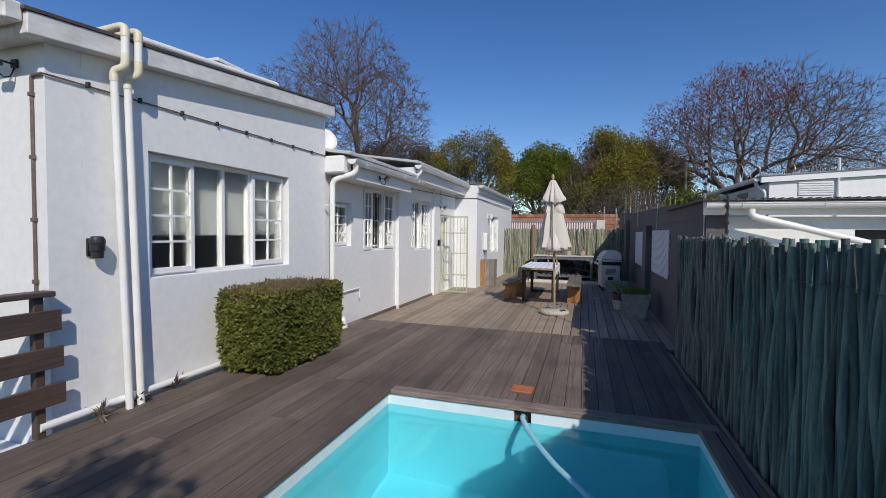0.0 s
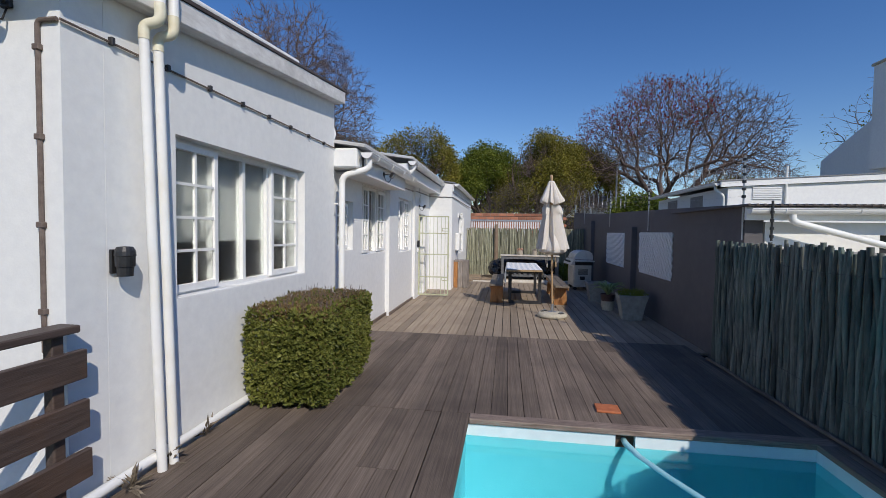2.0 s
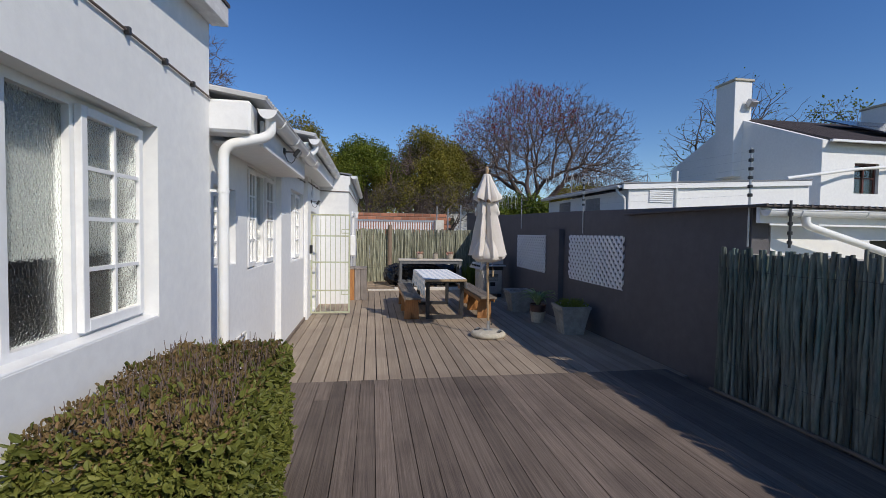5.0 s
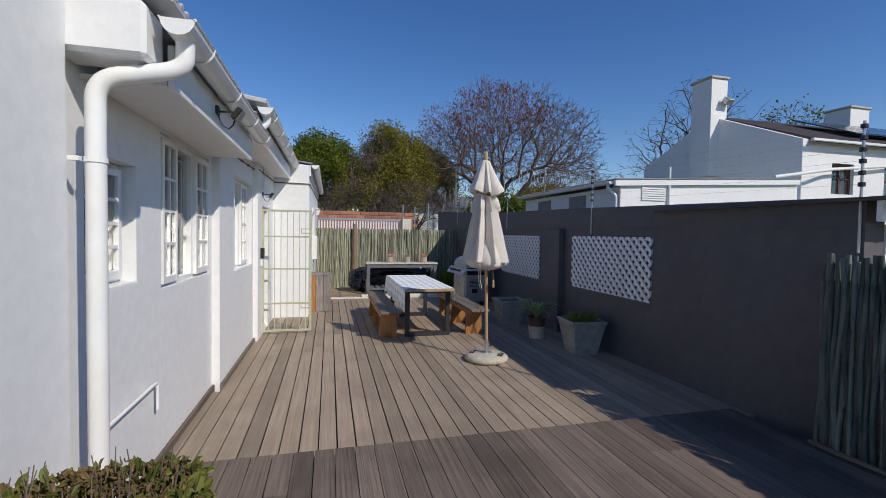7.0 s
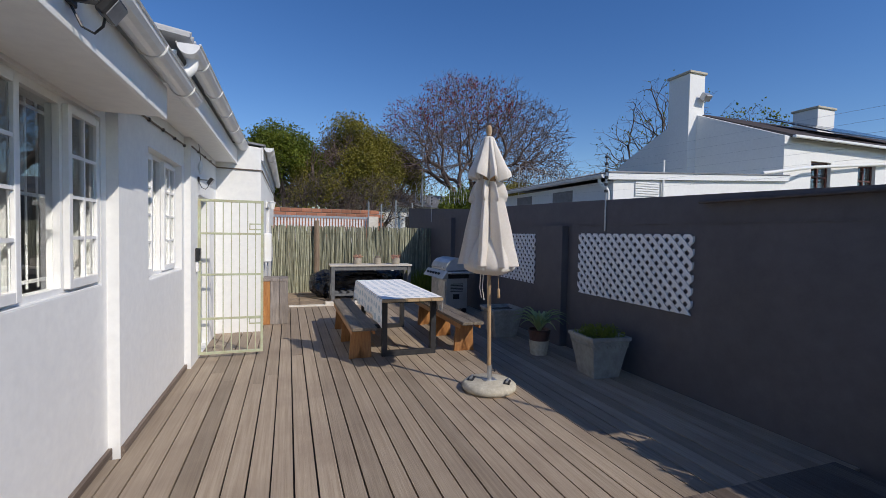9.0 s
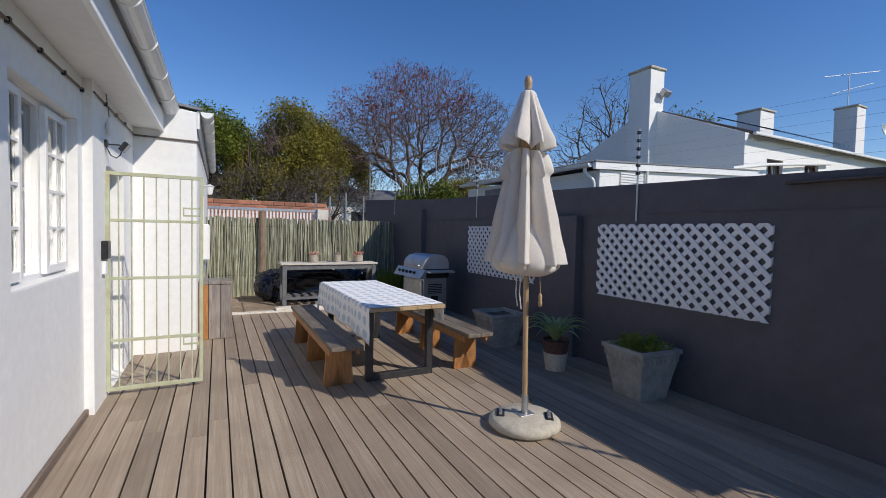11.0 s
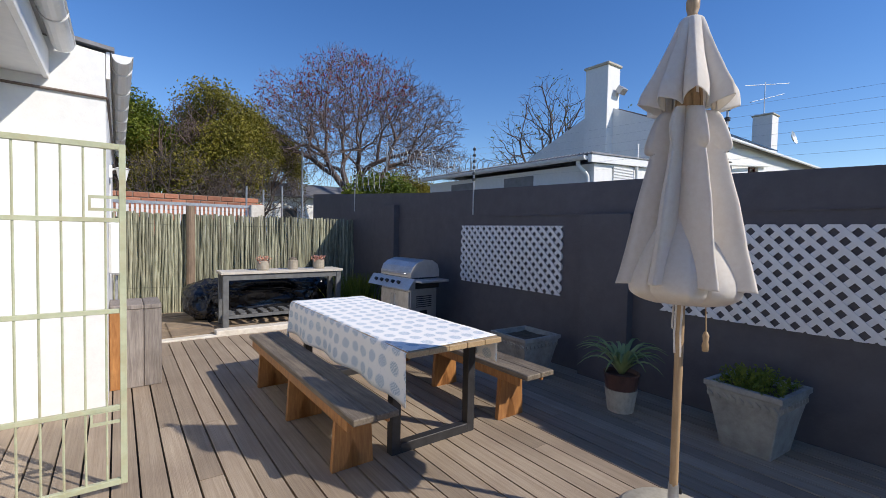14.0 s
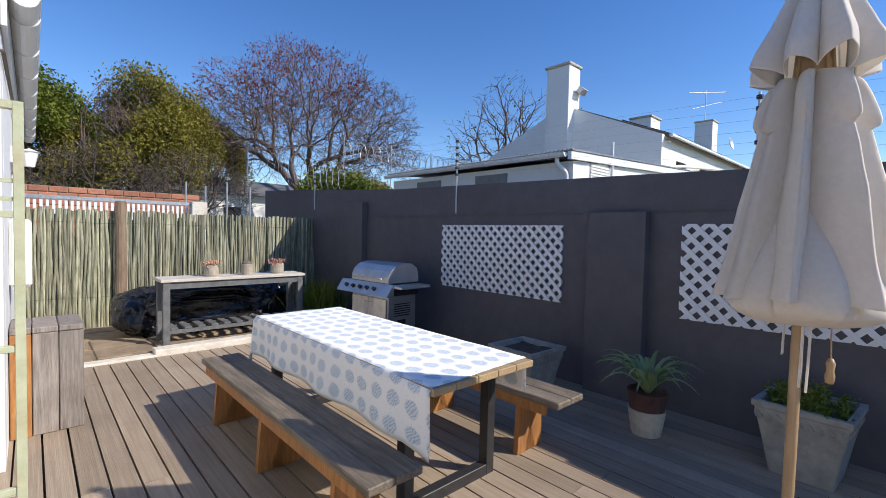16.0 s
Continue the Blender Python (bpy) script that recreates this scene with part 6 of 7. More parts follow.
# timber planks box by the corner
crate = thing("timber_seat_box", (-2.74, 13.15, F), "weathered timber plank box seat beside wall", "box seat")
for k, (x0, x1, mt) in enumerate(((-2.945, -2.83, M_BENCHLEG), (-2.826, -2.682, M_CRATE), (-2.678, -2.535, M_CRATE))):
    bm = bmesh.new()
    box(bm, x0, 12.93 + 0.004 * k, F, x1, 12.99, 0.67, 0.006)
    part("front_plank", bm, mt, crate)
    bm = bmesh.new()
    box(bm, x0, 12.93, 0.672, x1, 13.42, 0.715, 0.006)
    part("lid_plank", bm, M_CRATE, crate)
bm = bmesh.new()
box(bm, -2.565, 12.995, F, -2.537, 13.4, 0.67, 0.003)
part("side_plank", bm, M_CRATE, crate)
bm = bmesh.new()
box(bm, -2.94, 13.37, F, -2.57, 13.4, 0.67, 0.003)
part("back_plank", bm, M_CRATE, crate)

meter = thing("geyser_unit", (X5 + 0.1, 13.35, 0.78), "white wall mounted gas water heater", "water heater")
bm = bmesh.new()
box(bm, X5 + 0.002, 13.25, 0.98, X5 + 0.13, 13.6, 1.5, 0.02)
part("casing", bm, M_PVC, meter)
bm = bmesh.new()
tube(bm, [(X5 + 0.06, 13.35, 0.72), (X5 + 0.06, 13.35, 0.98)], 0.012, 8)
part("pipe", bm, M_GALV, meter)
bm = bmesh.new()
tube(bm, [(X5 + 0.06, 13.48, 0.72), (X5 + 0.06, 13.48, 0.98)], 0.012, 8)
part("pipe", bm, M_GALV, meter)
wl = thing("carriage_lamp", (X5 + 0.05, 13.9, 2.0), "white wall lamp on the far block", "wall lamp")
bm = bmesh.new()
box(bm, X5 + 0.001, 13.86, 1.98, X5 + 0.03, 13.94, 2.12, 0.004)
tube(bm, [(X5 + 0.02, 13.9, 2.07), (X5 + 0.1, 13.9, 2.1)], 0.012, 8)
part("arm", bm, M_PVC, wl)
bm = bmesh.new()
lathe(bm, (X5 + 0.12, 13.9, 2.02), [(0.0, -0.06), (0.035, -0.06), (0.06, 0.06), (0.075, 0.07), (0.0, 0.1)], 12)
part("shade", bm, M_PVC, wl)

# ---------------- neighbours ----------------
shed = thing("neighbour_outbuilding", (3.5, 7.0, G), "low white outbuilding with gutter behind the fence", "outbuilding")
bm = bmesh.new()
wall_slab(bm, 'y', 5.9, 6.1, 1.58, 7.0, G, 1.72, [(2.78, 4.2, 0.9, 1.58)])
wall_slab(bm, 'x', 7.0, 6.8, 6.1, 8.0, G, 1.72, [])
wall_slab(bm, 'y', 8.0, 7.9, 1.58, 6.8, G, 1.72, [])
part("wall", bm, M_WHITE, shed)
# black sheet across the hole, in place of the unlit inside
bm = bmesh.new()
box(bm, 2.78, 6.09, 0.9, 4.2, 6.095, 1.58)
part("window_opening", bm, M_BLACK, shed, "black panel standing in for unlit window opening")
bm = bmesh.new()
box(bm, 1.3, 5.76, 1.735, 7.1, 5.8, 1.89, 0.004)
part("fascia_board", bm, M_TRIM, shed)
bm = bmesh.new()
m = Matrix.Rotation(radians(-90), 4, 'Z')
gutter(bm, -5.69, 1.3, 7.1, 1.86, 0.06)
for v in bm.verts:
    v.co = Vector((v.co.y, 11.38 + v.co.x, v.co.z))
bmesh.ops.recalc_face_normals(bm, faces=bm.faces)
part("gutter", bm, M_TRIM, shed)
bm = bmesh.new()
box(bm, 1.26, 5.66, 1.895, 7.15, 8.05, 1.905)
for k in range(70):
    x = 1.28 + 0.083 * k
    tube(bm, [(x, 5.65, 1.905), (x, 8.05, 1.905)], 0.016, 6)
part("roof_sheet", bm, M_ROOF, shed, "dark corrugated roof sheet")
for pts in ([(1.75, 5.69, 1.8), (1.75, 5.69, 1.72), (2.95, 5.72, 1.4), (2.95, 5.72, 1.0)], [(3.4, 5.69, 1.8), (3.4, 5.69, 1.72), (4.6, 5.72, 1.4)]):
    bm = bmesh.new()
    tube(bm, rounded(pts, 0.08), 0.037, 12)
    part("downpipe", bm, M_PVC, shed, smooth=True)
bm = bmesh.new()
tube(bm, [(1.5, 5.62, 1.5), (1.5, 5.62, 1.95)], 0.012, 6)
for k in range(4):
    lathe(bm, (1.5, 5.62, 1.55 + 0.09 * k), [(0.005, -0.02), (0.021, -0.016), (0.021, 0.016), (0.005, 0.02)], 8)
part("insulator_post", bm, M_BLACKSTEEL, shed)

annex = thing("neighbour_annex", (7, 15, G), "white flat roofed annex behind the wall", "annex")
bm = bmesh.new()
ax0, ax1, ay0, ay1 = 4.33, 9.93, 12.9, 18.3
def prism(b, foot, top):
    f0, f1 = [b.verts.new(p) for p in foot], [b.verts.new(p) for p in top]
    n = len(f0)
    b.faces.new(f0[::-1]), b.faces.new(f1)
    for i in range(n):
        b.faces.new((f0[i], f0[(i + 1) % n], f1[(i + 1) % n], f1[i]))
    bmesh.ops.recalc_face_normals(b, faces=b.faces)
prism(bm, [(ax0, ay0, G), (ax1, ay0, G), (ax1, ay1, G), (ax0, ay1, G)], [(ax0, ay0, 2.82), (ax1, ay0, 3.1), (ax1, ay1, 3.1), (ax0, ay1, 2.82)])
part("wall", bm, M_WHITE, annex)
bm = bmesh.new()
prism(bm, [(ax0 - 0.2, ay0 - 0.08, 2.82), (ax1, ay0 - 0.08, 3.1), (ax1, ay0 - 0.002, 3.1), (ax0 - 0.2, ay0 - 0.002, 2.82)], [(ax0 - 0.2, ay0 - 0.08, 2.96), (ax1, ay0 - 0.08, 3.24), (ax1, ay0 - 0.002, 3.24), (ax0 - 0.2, ay0 - 0.002, 2.96)])
part("fascia_board", bm, M_TRIM, annex)
bm = bmesh.new()
prism(bm, [(ax0 - 0.2, ay0 - 0.1, 2.965), (ax1, ay0 - 0.1, 3.245), (ax1, ay1, 3.245), (ax0 - 0.2, ay1, 2.965)], [(ax0 - 0.2, ay0 - 0.1, 2.99), (ax1, ay0 - 0.1, 3.27), (ax1, ay1, 3.27), (ax0 - 0.2, ay1, 2.99)])
for k in range(64):
    y = ay0 - 0.08 + 0.085 * k
    if y < ay1:
        tube(bm, [(ax0 - 0.22, y, 2.985), (ax0 + 1.5, y, 3.06)], 0.018, 6)
part("roof_sheet", bm, M_ROOFGREY, annex, "grey corrugated roof sheet")
bm = bmesh.new()
gutter(bm, ax0 - 0.26, ay0, ay1, 2.93, 0.075)
part("gutter", bm, M_TRIM, annex)
bm = bmesh.new()
tube(bm, rounded([(ax0 - 0.22, ay0 + 0.2, 2.86), (ax0 - 0.22, ay0 + 0.2, 2.76), (ax0 - 0.05, ay0 + 0.1, 2.6), (ax0 - 0.05, ay0 + 0.1, 1.5)], 0.08), 0.04, 10)
part("downpipe", bm, M_PVC, annex, smooth=True)
for k in range(6):
    bm = bmesh.new()
    box(bm, 4.92, ay0 - 0.03, 2.5 + 0.056 * k, 5.62, ay0 - 0.002, 2.54 + 0.056 * k, 0.004)
    part("vent_louvre", bm, M_TRIM, annex)
bm = bmesh.new()
tube(bm, [(5.7, ay0 - 0.05, 2.0), (5.7, ay0 - 0.05, 3.35)], 0.03, 8)
part("vent_pipe", bm, M_PVC, annex)
for y in (14.4, 16.4):
    bm = bmesh.new()
    box(bm, ax0 - 0.005, y, 2.2, ax0 - 0.001, y + 0.9, 2.72)
    part("window", bm, M_ROOFGREY, annex, "shaded side window")

nb = thing("neighbour_house", (16, 18, G), "white gabled neighbour house with brown roof", "house")
nx, ny0, ny1, nr = 12.0, 14.35, 21.7, 18.0
eave, ridge = 4.8, 6.4
bm = bmesh.new()
foot = [(nx, ny0, G), (nx, ny1, G), (nx, ny1, eave), (nx, nr, ridge), (nx, ny0, eave)]
prism(bm, foot, [(x + 0.25, y, z) for x, y, z in foot])
part("gable_wall", bm, M_WHITE, nb)
bm = bmesh.new()
wall_slab(bm, 'y', ny0, ny0 + 0.25, nx + 0.251, 34.0, G, eave, [(13.28, 14.25, 3.1, 4.1), (15.65, 16.6, 3.1, 4.15)])
wall_slab(bm, 'y', ny1, ny1 - 0.25, nx + 0.251, 34.0, G, eave, [])
part("wall", bm, M_WHITE, nb)
for x0, x1, z1 in ((13.28, 14.25, 4.1), (15.65, 16.6, 4.15)):
    bm = bmesh.new()
    box(bm, x0, ny0 + 0.14, 3.1, x1, ny0 + 0.15, z1)
    w = part("window", bm, M_GLASS, nb)
    bm = bmesh.new()
    xm = (x0 + x1) / 2
    for q in ((x0, 3.1, x0 + 0.07, z1), (x1 - 0.07, 3.1, x1, z1), (x0, z1 - 0.07, x1, z1), (xm - 0.03, 3.1, xm + 0.03, z1), (x0, 3.6, x1, 3.64)):
        box(bm, q[0], ny0 + 0.1, q[1], q[2], ny0 + 0.139, q[3])
    part("frame", bm, material("red_brown_joinery", (0.1, 0.03, 0.022), (0.15, 0.05, 0.035), 0.5), w, "red brown window frame")
bm = bmesh.new()
box(bm, nx + 0.3, ny0 + 0.3, 2.0, 33.5, ny1 - 0.3, 2.05)
part("inner_floor", bm, M_JOIST, nb)
for s in (0, 1):
    bm = bmesh.new()
    ye = ny0 - 0.25 if s == 0 else ny1 + 0.25
    ze = eave - 0.13
    q = [(nx + 0.252, ye, ze), (34.0, ye, ze), (34.0, nr, ridge - 0.08), (nx + 0.252, nr, ridge - 0.08)]
    prism(bm, q, [(x, y, z + 0.08) for x, y, z in q])
    for k in range(130):
        x = nx + 0.3 + 0.166 * k
        tube(bm, [(x, ye, ze + 0.085), (x, nr, ridge + 0.005)], 0.03, 5)
    part("roof", bm, M_ROOF, nb, "brown corrugated roof")
bm = bmesh.new()
box(bm, nx + 0.0, ny0 - 0.33, eave - 0.11, 34.0, ny0 - 0.22, eave - 0.03, 0.01)
part("gutter", bm, M_TRIM, nb)
for cxx, cyy, w, d, zt in ((11.97, 18.02, 0.38, 0.48, 7.72), (19.3, 18.0, 0.55, 0.5, 7.2), (28.3, 18.0, 0.5, 0.5, 8.7)):
    bm = bmesh.new()
    box(bm, cxx - w, cyy - d, 4.0 if cxx < 13 else 6.0, cxx + w, cyy + d, zt, 0.01)
    ch = part("chimney", bm, M_WHITE, nb)
    bm = bmesh.new()
    box(bm, cxx - w - 0.06, cyy - d - 0.06, zt + 0.002, cxx + w + 0.06, cyy + d + 0.06, zt + 0.1, 0.02)
    part("cap", bm, M_CONCRETE, ch, "stained chimney cap")
bm = bmesh.new()
m = Matrix.Translation((12.2, 17.52, 6.85)) @ Matrix.Rotation(radians(40), 4, 'X')
box(bm, -0.16, -0.25, -0.02, 0.16, 0.0, 0.22, 0.01, m)
part("flue_hood", bm, M_GALV, nb)
for k in range(5):
    for j in range(2):
        bm = bmesh.new()
        t0, t1 = 0.22 + 0.3 * j, 0.22 + 0.3 * j + 0.28
        x0 = 15.2 + 1.08 * k
        ya, yb = ny0 - 0.25 + t0 * 3.9, ny0 - 0.25 + t1 * 3.9
        za, zb = eave + t0 * (ridge - eave + 0.1) + 0.14, eave + t1 * (ridge - eave + 0.1) + 0.14
        q = [(x0, ya, za), (x0 + 1.04, ya, za), (x0 + 1.04, yb, zb), (x0, yb, zb)]
        prism(bm, q, [(x, y, z + 0.05) for x, y, z in q])
        part("solar_panel", bm, material("solar_glass", (0.015, 0.02, 0.04), (0.025, 0.03, 0.06), 0.12, 4, 2) if not (k or j) else bpy.data.materials["solar_glass"], nb)
bm = bmesh.new()
tube(bm, [(9.6, 13.3, 3.35), (13.0, 14.1, 3.85), (17.2, 14.25, 4.25)], 0.05, 8)
part("waste_pipe", bm, M_PVC, nb, smooth=True)
bm = bmesh.new()
tube(bm, [(28.0, 18.0, 8.7), (28.0, 18.0, 10.7)], 0.025, 6)
for dz, L in ((1.9, 1.9), (1.1, 1.1)):
    tube(bm, [(28.4 - L, 18.5, 8.7 + dz - 0.3), (28.4 + L, 17.5, 8.7 + dz + 0.4)], 0.018, 6)
part("aerial", bm, M_GALV, nb, "television aerial")
bm = bmesh.new()
lathe(bm, (0, 0, 0), [(0.0, 0.0), (0.2, 0.02), (0.4, 0.1), (0.41, 0.1), (0.2, 0.0), (0.0, -0.02)], 18)
m = Matrix.Translation((29.6, 17.0, 7.5)) @ Matrix.Rotation(radians(75), 4, 'X')
for v in bm.verts:
    v.co = m @ v.co
part("satellite_dish", bm, M_GALV, nb)

razor = thing("razor_wire", (6.0, 22.0, 4.0), "coiled razor wire along neighbour boundary", "razor wire")
bm = bmesh.new()
pts = []
for k in range(300):
    a = k * 0.42
    u = k / 300
    pts.append((5.0 + 6.2 * u, 22.2 + 0.3 * math.cos(a), 4.28 + 0.31 * math.sin(a)))
tube(bm, pts, 0.013, 4)
part("coil", bm, M_GALV, razor)
for x in (5.1, 7.1, 9.1, 11.1):
    bm = bmesh.new()
    tube(bm, [(x, 22.25, G), (x, 22.25, 4.7)], 0.02, 6)
    part("post", bm, M_GALV, razor)
bm = bmesh.new()
pts = []
for k in range(170):
    a = k * 0.42
    pts.append((1.45 + 0.012 * k, 19.4 + 0.25 * math.cos(a), 2.95 + 0.36 * math.sin(a)))
tube(bm, pts, 0.006, 4)
part("coil", bm, M_GALV, razor)

# far end: white palisade, brick wall, street things
pal = thing("palisade_fence", (-1, 23, G), "white steel palisade fence across the end", "fence")
for k in range(38):
    bm = bmesh.new()
    x = -3.6 + 0.115 * k
    box(bm, x, 23.0, 0.3, x + 0.06, 23.02, 2.08, 0.003)
    part("pale", bm, M_TRIM, pal)
for z in (0.6, 2.085):
    bm = bmesh.new()
    box(bm, -3.7, 22.97, z, 0.75, 22.995, z + 0.09, 0.004)
    part("rail", bm, M_GALV, pal)
bm = bmesh.new()
box(bm, 0.55, 22.8, G, 0.95, 23.2, 2.2, 0.01)
part("pier", bm, M_SILL, pal, "cream plastered gate pier")
bm = bmesh.new()
box(bm, -9, 23.4, G, 4.0, 23.6, 1.0)
part("low_wall", bm, M_CONCRETE, pal)

bw = thing("wall_brick", (0, 27, G), "orange brick garden wall in the distance", "brick wall", kind="structure")
bm = bmesh.new()
box(bm, -9.0, 27.02, G, 1.7, 27.2, 2.66)
part("mortar_bed", bm, M_MORTAR, bw)
me_b = bmesh.new()
box(me_b, 0, 0, 0, 0.44, 0.05, 0.17, 0.012)
brick_mesh = bpy.data.meshes.new("brick")
me_b.to_mesh(brick_mesh)
me_b.free()
brick_mesh.materials.append(M_BRICK)
for j in range(7):
    for k in range(23):
        ob = new("brick", brick_mesh)
        ob.parent = bw
        ob.location = (-9 + 0.47 * k + (0.23 if j % 2 else 0), 0.0 - 0.012, 2.66 - G - 0.2 * (j + 1) + 0.02)
for x, h in ((1.0, 3.0), (1.6, 2.9), (2.3, 3.1), (3.1, 3.0)):
    p = thing("gate_post", (x, 25.5, G), "thin galvanised post in the far yard", "post", "far yard posts")
    bm = bmesh.new()
    tube(bm, [(x, 25.5, G), (x, 25.5, h)], 0.035, 8)
    part("tube", bm, M_GALV, p)
fh = thing("far_house", (7, 44, G), "white far house with grey roof among trees", "house")
bm = bmesh.new()
box(bm, 2.0, 40, G, 14.0, 46, 3.7)
part("wall", bm, M_WHITE, fh)
bm = bmesh.new()
prism(bm, [(1.5, 39.5, 3.7), (14.5, 39.5, 3.7), (14.5, 46.5, 3.7), (1.5, 46.5, 3.7)], [(3.5, 43, 5.0), (12.5, 43, 5.0), (12.5, 43.1, 5.0), (3.5, 43.1, 5.0)])
part("roof", bm, M_ROOFGREY, fh)
for x in (3.5, 6.5, 9.5, 12.0):
    bm = bmesh.new()
    box(bm, x, 39.97, 1.6, x + 1.1, 39.995, 2.9)
    part("window", bm, M_BLACK, fh)
mast = thing("street_lamp", (7.6, 42, G), "tall galvanised street lamp pole", "street lamp")
bm = bmesh.new()
tube(bm, [(7.3, 38, G), (7.3, 38, 8.2)], [0.1, 0.06], 8)
part("pole", bm, M_GALV, mast)
bm = bmesh.new()
box(bm, 7.1, 37.6, 8.2, 7.5, 38.1, 8.35, 0.03)
part("lamp_head", bm, M_GALV, mast)

# ---------------- trees ----------------
TWIG = 0.014


def grow(bm, rng, p, d, length, r, depth, tips, spread, lift, seg=5, wander=0.16, kids=(2, 3)):
    n = 4
    pts, rad = [p], [r]
    dd = d.copy()
    for i in range(n):
        dd = (dd + rand_dir(rng) * wander + Vector((0, 0, lift * 0.12))).normalized()
        pts.append(pts[-1] + dd * length / n)
        rad.append(max(TWIG, r * (1 - 0.38 * (i + 1) / n)))
    tube(bm, pts, rad, seg, False)
    if depth == 0:
        tips.append((pts[-1], dd))
        return
    for k in range(rng.randint(*kids)):
        s = rng.uniform(0.45, 1.0)
        i = min(n, max(1, round(s * n)))
        nd_ = (dd + rand_dir(rng) * spread + Vector((0, 0, lift * 0.25))).normalized()
        grow(bm, rng, pts[i], nd_, length * rng.uniform(0.62, 0.86), rad[i] * rng.uniform(0.5, 0.72), depth - 1, tips, spread, lift, 3 if depth < 4 else seg, wander, kids)
    nd_ = (dd + rand_dir(rng) * spread * 0.4).normalized()
    grow(bm, rng, pts[-1], nd_, length * 0.8, rad[-1] * 0.9, depth - 1, tips, spread, lift, 3 if depth < 4 else seg, wander, kids)


def fan(b, rng, p, targets, tips, r0, n0):
    """Limbs that fork again and again until each twig reaches its place in the crown."""
    n = len(targets)
    if n == 1:
        q = targets[0]
        d = q - p
        tube(b, [p, p.lerp(q, 0.5) + rand_dir(rng) * d.length * 0.08, q], [TWIG, TWIG, TWIG * 0.7], 3, False)
        tips.append((q, d.normalized()))
        return
    far = max(targets, key=lambda t: (t - targets[0]).length_squared)
    other = max(targets, key=lambda t: (t - far).length_squared)
    groups = ([], [])
    for t in targets:
        groups[0 if (t - far).length_squared < (t - other).length_squared else 1].append(t)
    for g in groups:
        if not g:
            continue
        c = sum(g, Vector()) / len(g)
        q = p.lerp(c, rng.uniform(0.24, 0.4) if len(g) > 6 else rng.uniform(0.35, 0.6))
        d = q - p
        q = q + rand_dir(rng) * d.length * 0.16
        r1 = max(TWIG, r0 * (n / n0) ** 0.5)
        r2_ = max(TWIG, r0 * (len(g) / n0) ** 0.5)
        tube(b, [p, p.lerp(q, 0.5) + rand_dir(rng) * d.length * 0.1, q], [min(r1, r2_ * 1.25), r2_ * 1.1, r2_], 7 if len(g) > 60 else 4, False)
        fan(b, rng, q, g, tips, r0, n0)


def fan_crown(b, rng, top, base, w, h, low, count, seed, r):
    """Twig ends spread through a broad uneven dome."""
    targets = []
    for k in range(count):
        z = 1 - (k + 0.5) / count * 1.12
        a = 2.39996 * k + rng.uniform(-0.3, 0.3)
        e = math.sqrt(max(0.0, 1 - z * z))
        d = Vector((e * math.cos(a), e * math.sin(a), z))
        f = (1.0 - 0.5 * rng.random() ** 1.6) * (0.95 + 0.12 * noise.noise(d * 2.3 + Vector((seed, 0, 0))))
        targets.append(base + Vector((d.x * f * w / 2, d.y * f * w / 2, low + d.z * f * (h - low))))
    tips = []
    fan(b, rng, top, targets, tips, r, count)
    return tips


